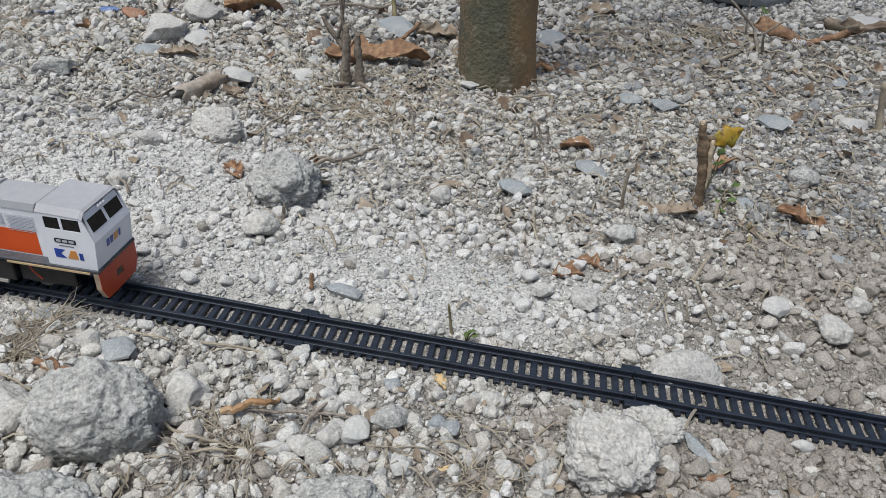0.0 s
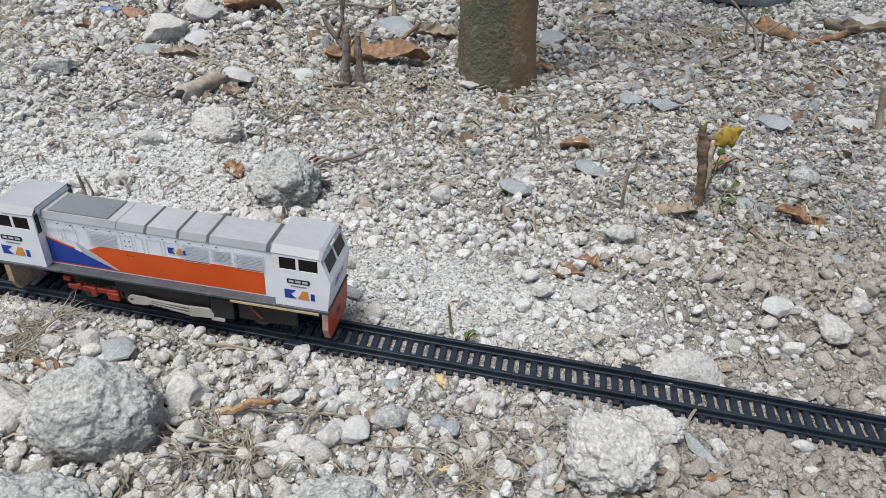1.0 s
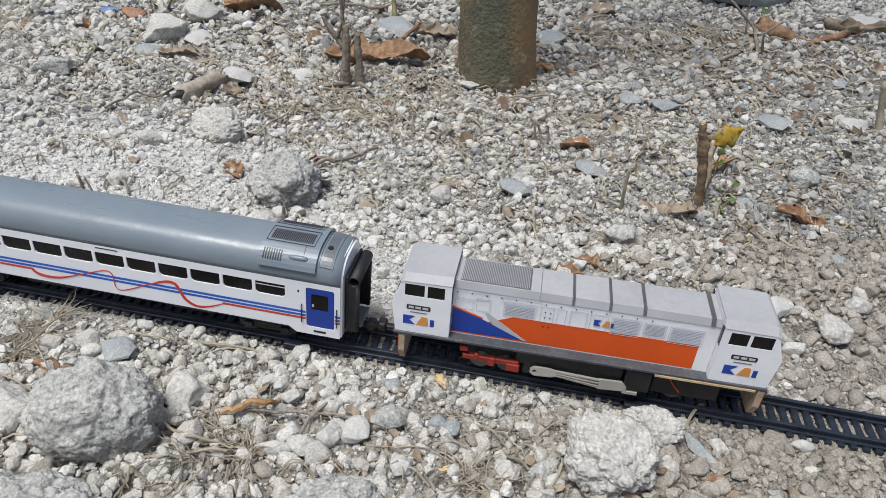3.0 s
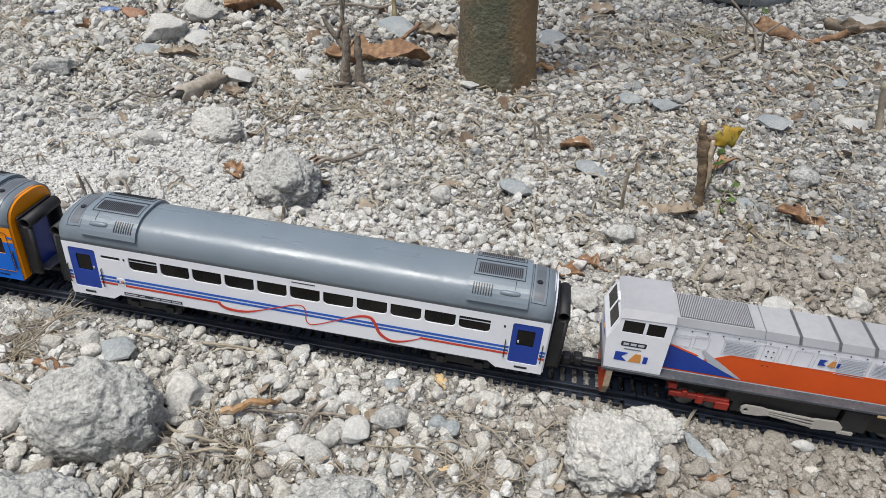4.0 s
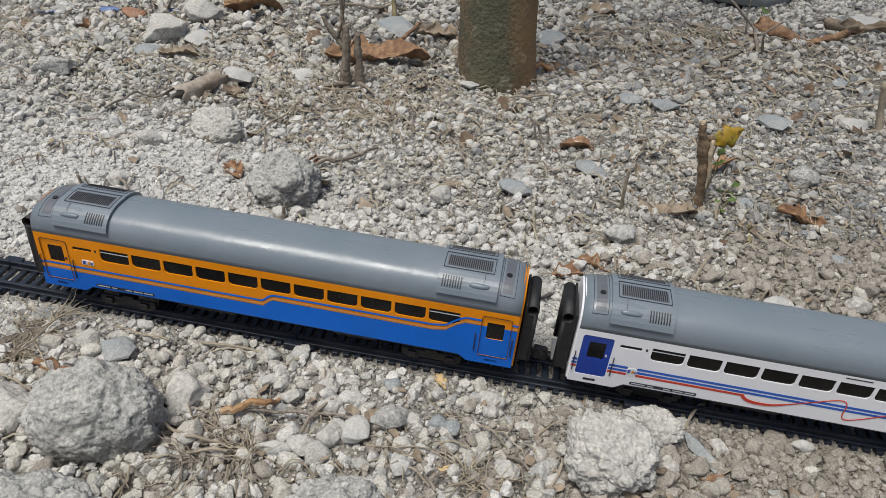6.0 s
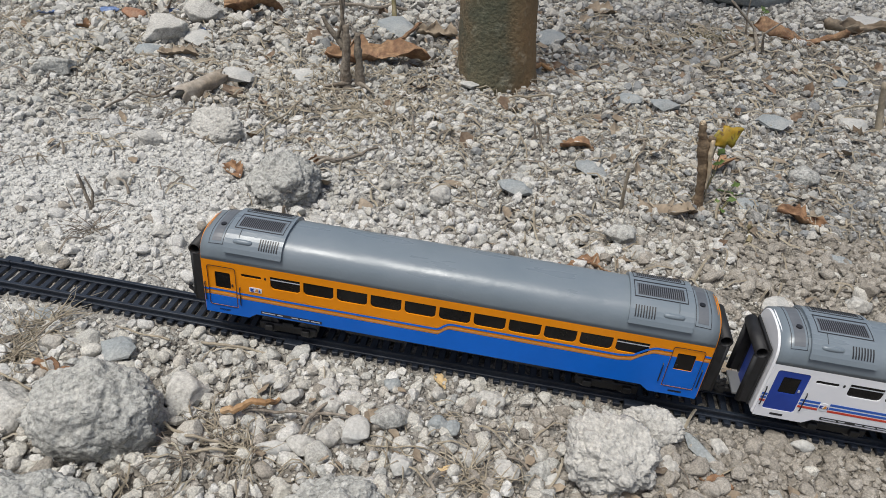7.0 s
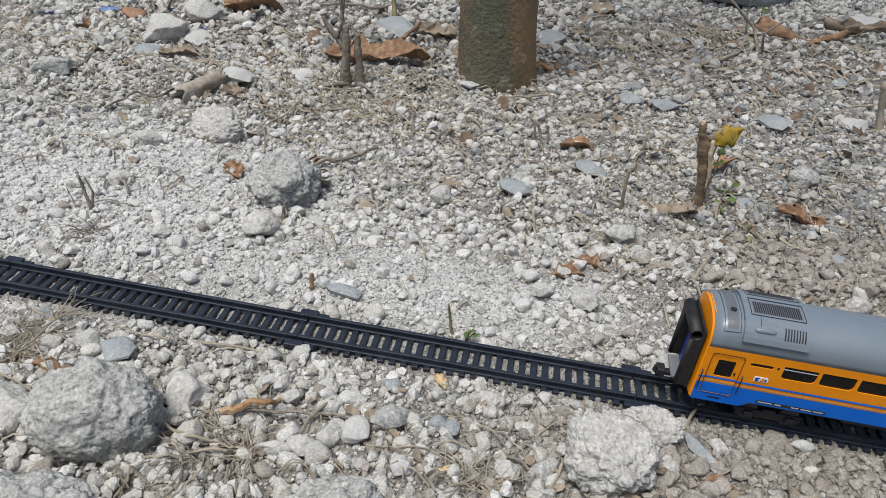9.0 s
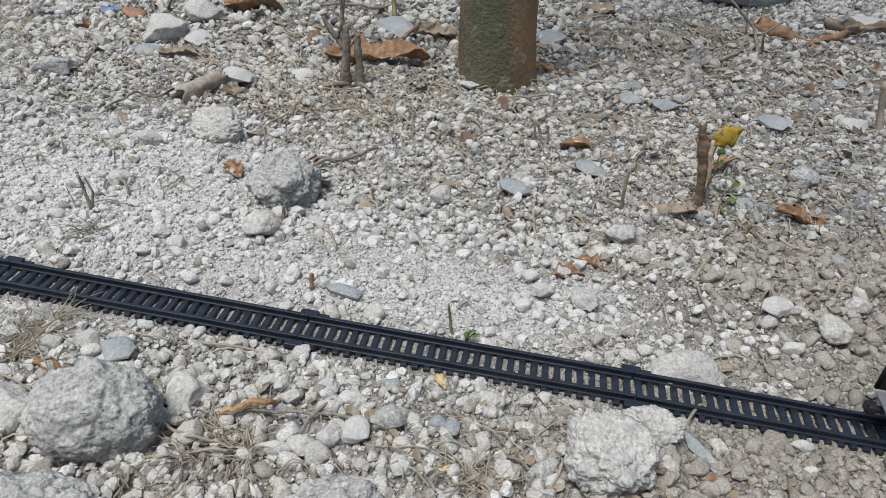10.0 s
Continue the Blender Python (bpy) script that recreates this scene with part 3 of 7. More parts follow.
END_LOW, MID_LOW = 0.0098, 0.0128


def roof_point(x, a, off=0.0):
    """A point of the coach roof: a from -1 at one eave to 1 at the other."""
    th = math.pi / 2 * (1 - a)
    c, s = math.cos(th), math.sin(th)
    e = 0.74
    y, z = math.copysign(abs(c) ** e, c) * HALF, EAVE + max(s, 0) ** e * CROWN
    n = Vector((0, math.copysign(abs(c) ** (2 - e), c) / HALF, max(s, 0) ** (2 - e) / CROWN)).normalized()
    t = max(0, 1 - min(x, LONG - x) / 0.012)
    z -= 0.0022 * t * t * max(s, 0)
    return Vector((x, y, z)) + n * off


def roof_patch(x0, x1, a0, a1, low, high, nx=2, na=8, bm=None):
    """A slab that follows the roof between two offsets from it."""
    bm = bm or bmesh.new()
    g = [[[bm.verts.new(roof_point(x0 + (x1 - x0) * i / nx, a0 + (a1 - a0) * j / na, o)) for j in range(na + 1)] for i in range(nx + 1)] for o in (low, high)]
    for i in range(nx):
        for j in range(na):
            bm.faces.new((g[1][i][j], g[1][i][j + 1], g[1][i + 1][j + 1], g[1][i + 1][j]))
            bm.faces.new((g[0][i][j], g[0][i + 1][j], g[0][i + 1][j + 1], g[0][i][j + 1]))
    for i in range(nx):
        for j in (0, na):
            bm.faces.new((g[0][i][j], g[0][i + 1][j], g[1][i + 1][j], g[1][i][j]))
    for j in range(na):
        for i in (0, nx):
            bm.faces.new((g[0][i][j], g[0][i][j + 1], g[1][i][j + 1], g[1][i][j]))
    return bm


def roof_outline(x0, x1, a0, a1, w, wa, mat, parent, name="panel_line", off=0.00004):
    bm = bmesh.new()
    for p in ((x0, x1, a0, a0 + wa), (x0, x1, a1 - wa, a1), (x0, x0 + w, a0, a1), (x1 - w, x1, a0, a1)):
        roof_patch(*p, off, off + 0.00012, bm=bm)
    return part(name, bm, mat, parent)


def roof_end(parent, flip):
    """The raised air-conditioner cover and the end panel of one end of the roof."""
    f = (lambda x: LONG - x) if flip else (lambda x: x)

    def span(a, b):
        return min(f(a), f(b)), max(f(a), f(b))
    bm = roof_patch(*span(0.0125, 0.0404), -0.80, 0.80, 0.0002, 0.0016, 4, 16)
    bmesh.ops.bevel(bm, geom=[e for e in bm.edges if e.calc_face_angle(0) > 1.0], offset=0.0004, segments=2, affect="EDGES")
    unit = part("air_conditioner", bm, M["roof"], parent, "raised grey air-conditioner cover with black grilles", smooth=False)
    for s in (-1, 1):
        a0, a1 = (-0.25, 0.06) if s < 0 else (0.14, 0.44)
        roof_outline(*span(0.0152, 0.0388), a0, a1, 0.0003, 0.018, M["ink"], unit, off=0.0016)
        part("grille", roof_patch(*span(0.0165, 0.0375), a0 + 0.05, a1 - 0.05, 0.00160, 0.00168, 2, 6), M["roof_dark"], unit)
        bm = bmesh.new()
        for k in range(22):
            x = 0.0169 + k * 0.00093
            roof_patch(*span(x, x + 0.00042), a0 + 0.06, a1 - 0.06, 0.00166, 0.0019, 1, 5, bm)
        part("grille_slats", bm, M["ink"], unit)
    bm = bmesh.new()
    for k in range(8):
        x = 0.0293 + k * 0.0012
        roof_patch(*span(x, x + 0.0005), -0.66, -0.42, 0.0016, 0.00178, 1, 4, bm)
    part("louvre", bm, M["ink"], unit)
    ends = [roof_point(f(x), -0.54, 0.0013) for x in (0.0165, 0.0172, 0.0195, 0.0230, 0.0252, 0.0259)]
    part("duct", tube(ends, [0.0004, 0.0011, 0.0013, 0.0013, 0.0011, 0.0004], 14), M["roof"], unit, smooth=True)
    roof_outline(*span(0.0190, 0.0192), -0.46, -0.26, 0.0002, 0.01, M["ink"], unit, off=0.0016)
    # end panel with its round cap
    roof_outline(*span(0.0045, 0.0115), -0.66, 0.66, 0.0002, 0.012, M["ink"], parent)
    part("end_panel", roof_patch(*span(0.0058, 0.0104), -0.58, 0.58, 0.00003, 0.0001, 2, 12), M["roof_dark"], parent)
    c = roof_point(f(0.0085), -0.14, 0.0002)
    bm = bmesh.new()
    bmesh.ops.create_cone(bm, cap_ends=True, segments=16, radius1=0.0014, radius2=0.0013, depth=0.0006, matrix=Matrix.Translation(c))
    part("roof_cap", bm, M["ink"], parent)


def skirt_line():
    """The lower edge of a coach side, from the rear end to the front end."""
    return [(0.0006, END_LOW), (0.0225, END_LOW), (0.0265, MID_LOW), (LONG - 0.0265, MID_LOW), (LONG - 0.0225, END_LOW), (LONG - 0.0006, END_LOW)]


WIN = [0.0344 + 0.01632 * k for k in range(11)]
WZ = (0.0300, 0.0371)


def coach_side(t, far, colours):
    """One side of a coach: a pierced wall, its panes, doors and paint. Drawn for the side at -y; the far one is turned."""
    turn = pose(LONG, 0, 0, 0, 0, 180) if far else pose(0, 0, 0)
    y = -HALF

    def on(name, bm, mat, parent=t, label=""):
        return part(name, bm, mat, parent, label, m=turn if parent is t else None)
    dwin = [(0.0066, 0.0143), (LONG - 0.0148, LONG - 0.0066)]
    holes = [rounded(u, u + 0.0147, *WZ, 0.0021, (1, 1, 0, 0)) for u in WIN]
    small = rounded(0.0201, 0.0300, 0.0343, 0.0360, 0.0006)
    doors = [rounded(0.0032, 0.0172, 0.0148, 0.0382, 0.0012), rounded(LONG - 0.0174, LONG - 0.0034, 0.0148, 0.0382, 0.0012)]
    outer = skirt_line() + [(LONG - 0.0006, EAVE), (0.0006, EAVE)]
    wall = on("side_wall", plate(outer, [*holes, small, *doors], y, 0.0009), colours["wall"])
    for u in WIN:
        pane = part("window_pane", box(u - 0.0003, u + 0.0150, y + 0.00055, y + 0.00085, WZ[0] - 0.0003, WZ[1] + 0.0003), M["glass"], wall)
    for u in (WIN[0], WIN[-1]):
        part("window_bar", box(u, u + 0.0147, y + 0.0003, y + 0.0006, WZ[1] - 0.0021, WZ[1] - 0.0017), M["light_grey"], wall)
    part("window_pane", box(0.0199, 0.0302, y + 0.0004, y + 0.0008, 0.0341, 0.0362), M["glass"], wall)
    for (u0, u1), loop in zip(dwin, doors):
        hole = rounded(u0, u1, 0.0252, 0.0346, 0.0006)
        door = part("door", plate([(a, b) for a, b in loop], [hole], y + 0.00025, 0.0006), colours["door"], wall, colours["door_label"])
        part("door_pane", box(u0 - 0.0003, u1 + 0.0003, y + 0.0006, y + 0.00085, 0.0249, 0.0349), M["glass"], door)
        part("door_step", plate(rounded(u0 + 0.001, u1 - 0.001, 0.0116, 0.0128, 0.0003), [], y - 0.00012, 0.0002), M["ink"], wall)
        inner = u1 if u0 < 0.1 else u0
        part("door_handle", box(inner + 0.0009 - 0.0004, inner + 0.0009 + 0.0004, y - 0.0002, y + 0.0003, 0.0272, 0.0284), colours["latch"], door)
        for e in (loop[0][0] - 0.0022 if u0 > 0.1 else loop[0][0] - 0.0018, max(p[0] for p in loop) + (0.0018 if u0 < 0.1 else 0.0012)):
            e = min(max(e, 0.0012), LONG - 0.0012)
            part("grab_rail", tube([(e, y + 0.0002, 0.0166), (e, y - 0.0006, 0.0172), (e, y - 0.0006, 0.0272), (e, y + 0.0002, 0.0278)], 0.00026, 6), M["ink"], wall)
    for u in (0.0316, LONG - 0.0215):
        part("side_lamp", plate(rounded(u, u + 0.0009, 0.0346, 0.0360, 0.0003), [], y - 0.0001, 0.0002), M["ink"], wall)
    part("label_strip", plate([(0.0290, 0.0139), (0.0596, 0.0139), (0.0596, 0.0154), (0.0290, 0.0154)], [], y - 0.0003, 0.0002), M["ink"], wall)
    for a, b in ((0.0297, 0.0362), (0.0372, 0.0400), (0.0445, 0.0478), (0.0488, 0.0535), (0.0543, 0.0588)):
        part("lettering_bar", plate([(a, 0.0144), (b, 0.0144), (b, 0.0149), (a, 0.0149)], [], y - 0.0004, 0.0001), M["light_grey"], wall)
    colours["paint"](wall, y)


def logo(parent, u, z, w, y, h, flip=False):
    """A railway emblem as plain blocks: dark blue, orange, dark blue."""
    f = (lambda a: u + w * (1 - a)) if flip else (lambda a: u + w * a)
    t = 0.00015
    for mat, loop in ((M["navy"], [(0.0, 0), (0.38, 0), (0.20, 0.5), (0.38, 1), (0.0, 1)]), (M["tan"], [(0.42, 0), (0.58, 1), (0.76, 1), (0.80, 0)]),
                      (M["navy"], [(0.85, 0), (0.98, 0), (0.98, 0.8), (0.85, 0.8)])):
        part("emblem_block", plate([(f(a), z + h * b) for a, b in loop], [], y, t), mat, parent)


def paint_white(wall, y):
    """Blue and red bands along the wall, the red one breaking into a wave."""
    o = y - 0.00012
    a, b = 0.0006, LONG - 0.0006
    for z0, z1, mat, off in ((0.02265, 0.02395, M["stripe"], 0), (0.02060, 0.02185, M["stripe"], 0)):
        for u0, u1 in ((a, 0.0030), (0.0175, 0.0262), (0.0306, LONG - 0.0177), (LONG - 0.0032, b)):
            part("band", plate([(u0, z0), (u1, z0), (u1, z1), (u0, z1)], [], o, 0.0002), mat, wall)
    for u0, u1 in ((a, 0.0030), (0.0175, 0.0262), (0.0306, 0.0800), (0.1800, LONG - 0.0177), (LONG - 0.0032, b)):
        part("band", plate([(u0, 0.0188), (u1, 0.0188), (u1, 0.0200), (u0, 0.0200)], [], o, 0.0002), M["red"], wall)
    keys = [(0.0790, 0.0195), (0.0815, 0.0172), (0.0868, 0.0162), (0.0950, 0.0172), (0.1080, 0.0222), (0.1180, 0.0262), (0.1222, 0.0262), (0.1236, 0.0232), (0.1236, 0.0185),
            (0.1252, 0.0160), (0.1300, 0.0170), (0.1400, 0.0218), (0.1500, 0.0262), (0.1555, 0.0265), (0.1580, 0.0232), (0.1605, 0.0178), (0.1660, 0.0146), (0.1730, 0.0158), (0.1810, 0.0196)]
    pts = smoothline(keys, 5)
    wid = [0.0005 + 0.0011 * max(0, math.sin(u * 83.0 + 0.9)) ** 1.2 for u, z in pts]
    part("wave", ribbon(pts, wid, o - 0.00012, 0.00015), M["red"], wall, "wavy red ribbon")
    part("vent_line", plate([(0.1170, 0.0395), (0.1285, 0.0395), (0.1285, 0.0400), (0.1170, 0.0400)], [], o, 0.0002), M["ink"], wall)
    disc = [(0.0284 + 0.0023 * math.cos(k * math.pi / 8), 0.0214 + 0.0023 * math.sin(k * math.pi / 8)) for k in range(16)]
    part("emblem_ground", plate(disc, [], o - 0.0001, 0.0002), M["white"], wall)
    logo(wall, 0.0265, 0.0207, 0.0038, o - 0.0003, 0.0016)


def paint_orange(wall, y):
    """Blue lower half with a stepped upper edge, and two thin lines along it."""
    o = y - 0.00012
    a, b = 0.0006, LONG - 0.0006
    edge = [(a, 0.0206), (0.1165, 0.0206), (0.1195, 0.0236), (0.1215, 0.0248), (0.2000, 0.0248), (0.2060, 0.0258), (0.2110, 0.0300), (0.2150, 0.0322), (b, 0.0322)]
    low = skirt_line()
    gaps = [(0.0030, 0.0174), (LONG - 0.0176, LONG - 0.0032)]
    # the blue sheet goes round the two doorways
    outline = low[::-1]
    top = [(u, z) for u, z in edge if u < 0.2135]
    left = [(a, 0.0206), (0.0030, 0.0206), (0.0030, 0.0146), (0.0174, 0.0146), (0.0174, 0.0206)]
    right = [(0.2150, 0.0322), (LONG - 0.0176, 0.0322), (LONG - 0.0176, 0.0146), (LONG - 0.0032, 0.0146), (LONG - 0.0032, 0.0322), (b, 0.0322)]
    part("blue_skirt", plate(left + top[1:] + right + outline, [], o, 0.0002), M["blue"], wall, "bright blue lower half with a stepped edge")
    for off, mat, w in ((0.0011, M["tan"], 0.0010), (0.0033, M["blue"], 0.0010)):
        for u0, u1 in ((a, 0.0030), (0.0174, LONG - 0.0176), (LONG - 0.0032, b)):
            pts = [(u, float(np.interp(u, [e[0] for e in edge], [e[1] for e in edge])) + off) for u in np.linspace(u0, u1, max(2, int((u1 - u0) / 0.0016)))]
            part("pinstripe", ribbon(pts, w, o - (0.0001 if mat is M["tan"] else 0.0002), 0.00015), mat, wall)
    part("emblem_ground", plate(rounded(0.0238, 0.0300, 0.0262, 0.0290, 0.0006), [], o - 0.0001, 0.0002), M["white"], wall)
    logo(wall, 0.0244, 0.0267, 0.0050, o - 0.0003, 0.0018)
    for n, (u0, u1) in enumerate(((0.0032, 0.0172), (LONG - 0.0174, LONG - 0.0034))):
        w0, w1 = LONG - 0.0148, LONG - 0.0066
        low = [(u0, 0.0148), (u1, 0.0148)]
        top = [(u1, 0.0206), (u0, 0.0206)] if n == 0 else [(u1, 0.0322), (w1, 0.0322), (w1, 0.0252), (w0, 0.0252), (w0, 0.0322), (u0, 0.0322)]
        part("door_paint", plate(low + top, [], y + 0.0001, 0.00014), M["blue"], wall)
        if n == 0:
            for z0, z1, mat in ((0.0212, 0.0222, "tan"), (0.0234, 0.0244, "blue")):
                part("pinstripe", plate([(u0, z0), (u1, z0), (u1, z1), (u0, z1)], [], y + 0.0001, 0.00014), M[mat], wall)
        ring = rounded(u0 - 0.0001, u1 + 0.0001, 0.0147, 0.0383, 0.0012)
        part("door_outline", plate(ring, [rounded(u0 + 0.0001, u1 - 0.0001, 0.0149, 0.0381, 0.0011)], y - 0.0004, 0.0002), M["ink"], wall)


def bogie(t, x, name="bogie", drop=0.0):
    bm = box(x - 0.0150, x + 0.0150, -0.0112, -0.0090, 0.0022, 0.0068, 0.0006)
    box(x - 0.0150, x + 0.0150, 0.0090, 0.0112, 0.0022, 0.0068, 0.0006, bm=bm)
    box(x - 0.0030, x + 0.0030, -0.0110, 0.0110, 0.0035, 0.0080, 0.0005, bm=bm)
    for dx in (-0.0095, 0.0095):
        for s in (-1, 1):
            box(x + dx - 0.0022, x + dx + 0.0022, s * 0.0118 - 0.0012, s * 0.0118 + 0.0012, 0.0030, 0.0066, 0.0004, bm=bm)
    if drop:
        box(x - 0.004, x + 0.004, -0.004, 0.004, 0.006, 0.0115 + drop, bm=bm)
    part(name, bm, M["black"], t, m=pose(0, 0, -drop))
    return [wheelset(t, x + dx, WHEEL_R, drop) for dx in (-0.0095, 0.0095)]


WHEEL_R = 0.0050


def wheelset(t, x, r=WHEEL_R, drop=0.0):
    """An axle with two flanged wheels, spokes and all, turning about its own middle."""
    bm = bmesh.new()
    side = Matrix.Rotation(math.pi / 2, 4, "X")
    for s in (-1, 1):
        bmesh.ops.create_cone(bm, cap_ends=True, segments=20, radius1=r, radius2=r, depth=0.0022, matrix=Matrix.Translation((0, s * 0.0084, 0)) @ side)
        bmesh.ops.create_cone(bm, cap_ends=True, segments=20, radius1=r + 0.0006, radius2=r + 0.0006, depth=0.0006, matrix=Matrix.Translation((0, s * 0.0070, 0)) @ side)
        for k in range(5):
            a = k * 2 * math.pi / 5
            bmesh.ops.create_cube(bm, size=1, matrix=Matrix.Translation((0, s * 0.0097, 0)) @ Matrix.Rotation(a, 4, "Y") @ Matrix.LocRotScale((0, 0, r * 0.45), None, (0.0008, 0.0005, r * 0.8)))
    bmesh.ops.create_cone(bm, cap_ends=True, segments=10, radius1=0.001, radius2=0.001, depth=0.0180, matrix=side)
    return part("wheelset", bm, M["steel"], t, m=pose(x, 0, r - drop))


def coupler(t, x, d):
    """Hook coupler: a drawbar and an upturned knuckle, pointing along d."""
    bm = box(min(x, x + d * 0.0105), max(x, x + d * 0.0105), -0.0016, 0.0016, 0.0070, 0.0096, 0.0004)
    e = x + d * 0.0115
    box(e - 0.0022, e + 0.0022, -0.0030, 0.0030, 0.0062, 0.0112, 0.0009, 2, bm=bm)
    tube([(e + d * 0.001, -0.0024, 0.0085), (e + d * 0.0034, -0.0026, 0.0105), (e + d * 0.0030, -0.0024, 0.0128)], 0.0010, 8, bm)
    return part("coupler", bm, M["black"], t)


def bellows(t, x, d):
    """Black corridor connection: round side cushions, a round top one and a door frame behind."""
    b = part("bellows", box(min(x, x + d * 0.0012), max(x, x + d * 0.0012), -0.0128, 0.0128, 0.0115, 0.0455, 0.0004), M["rubber"], t, "black corridor connection between coaches")
    for s in (-1, 1):
        part("side_panel", box(min(x, x + d * 0.0054), max(x, x + d * 0.0054), s * 0.0112 - 0.0011, s * 0.0112 + 0.0011, 0.0120, 0.0400, 0.0005, 2), M["rubber"], b)
        part("panel_edge", tube([(x + d * 0.0052, s * 0.0112, 0.0122), (x + d * 0.0052, s * 0.0112, 0.0398)], 0.0013, 8), M["rubber"], b, smooth=True)
    bm = bmesh.new()
    rings = [[bm.verts.new((x + d * 0.0037 + r * math.cos(a), y, 0.0422 + r * math.sin(a))) for a in (2 * math.pi * k / 18 for k in range(18))]
             for y, r in ((-0.0118, 0.0023), (-0.0123, 0.0026), (-0.0123, 0.0030), (0.0123, 0.0030), (0.0123, 0.0026), (0.0118, 0.0023))]
    rings += [[bm.verts.new((x + d * 0.0037 + 0.0022 * math.cos(a), y, 0.0422 + 0.0022 * math.sin(a))) for a in (2 * math.pi * k / 18 for k in range(18))] for y in (0.0090, -0.0090)]
    for p, q in zip(rings, rings[1:] + rings[:1]):
        for k in range(18):
            bm.faces.new((p[k], p[(k + 1) % 18], q[(k + 1) % 18], q[k]))
    part("top_roll", bm, M["rubber"], b, smooth=True)
    part("gangway_plate", box(min(x, x + d * 0.0070), max(x, x + d * 0.0070), -0.0078, 0.0078, 0.0118, 0.0132, 0.0003), M["mid_grey"], b)
    part("end_door", box(min(x + d * 0.0012, x + d * 0.0018), max(x + d * 0.0012, x + d * 0.0018), -0.0060, 0.0060, 0.0130, 0.0400, 0.0002), M["navy"], b)
    return b


def coach(name, colours, label, drops=(0.0, 0.0)):
    t = new(name)
    wheels = []
    for far in (False, True):
        coach_side(t, far, colours)
    roof = part("roof", roof_patch(0.0006, LONG - 0.0006, -1, 1, -0.0008, 0.0, 40, 36), M["roof"], t, "glossy grey roof", smooth=True)
    for flip in (False, True):
        roof_end(t, flip)
    for x, d in ((0.0, -1), (LONG, 1)):
        e = x - d * 0.0004
        prof = [(-HALF, END_LOW), (HALF, END_LOW)] + [(roof_point(0.02, a / 10).y, roof_point(0.02, a / 10).z - 0.0016) for a in range(10, -11, -1)]
        bm = bmesh.new()
        bm.faces.new([bm.verts.new((e - d * 0.0010, a, b)) for a, b in prof])
        r = bmesh.ops.extrude_face_region(bm, geom=bm.faces[:])
        vs = [g for g in r["geom"] if isinstance(g, bmesh.types.BMVert)]
        bmesh.ops.translate(bm, verts=vs, vec=(d * 0.0016, 0, 0))
        for v in vs:
            v.co.y *= 0.93
            v.co.z = 0.028 + (v.co.z - 0.028) * 0.965
        part("end_wall", bm, colours["wall"], t)
        bellows(t, x + d * 0.0010, d)
        coupler(t, x, d)
    floor = part("floor_pan", box(0.002, LONG - 0.002, -HALF + 0.0012, HALF - 0.0012, 0.0112, 0.0124), M["black"], t)
    bm = box(0.070, 0.100, -0.0125, 0.0125, 0.0068, 0.0114, 0.0006)
    box(0.118, 0.136, -0.0115, 0.0115, 0.0072, 0.0114, 0.0006, bm=bm)
    box(0.150, 0.172, -0.0125, 0.0125, 0.0070, 0.0114, 0.0006, bm=bm)
    part("equipment_box", bm, M["black"], t)
    for x, drop in zip((0.040, LONG - 0.040), drops):
        wheels += bogie(t, x, drop=drop)
    return tagged(t, label, "toy coach", "coaches of the toy train"), wheels


# ---- locomotive: a card body on a plastic chassis ----
LOCO = 0.1745
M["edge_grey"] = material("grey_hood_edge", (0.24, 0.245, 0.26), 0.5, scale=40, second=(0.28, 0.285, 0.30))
CW, HW = 0.0158, 0.0112            # half widths of cab and hood


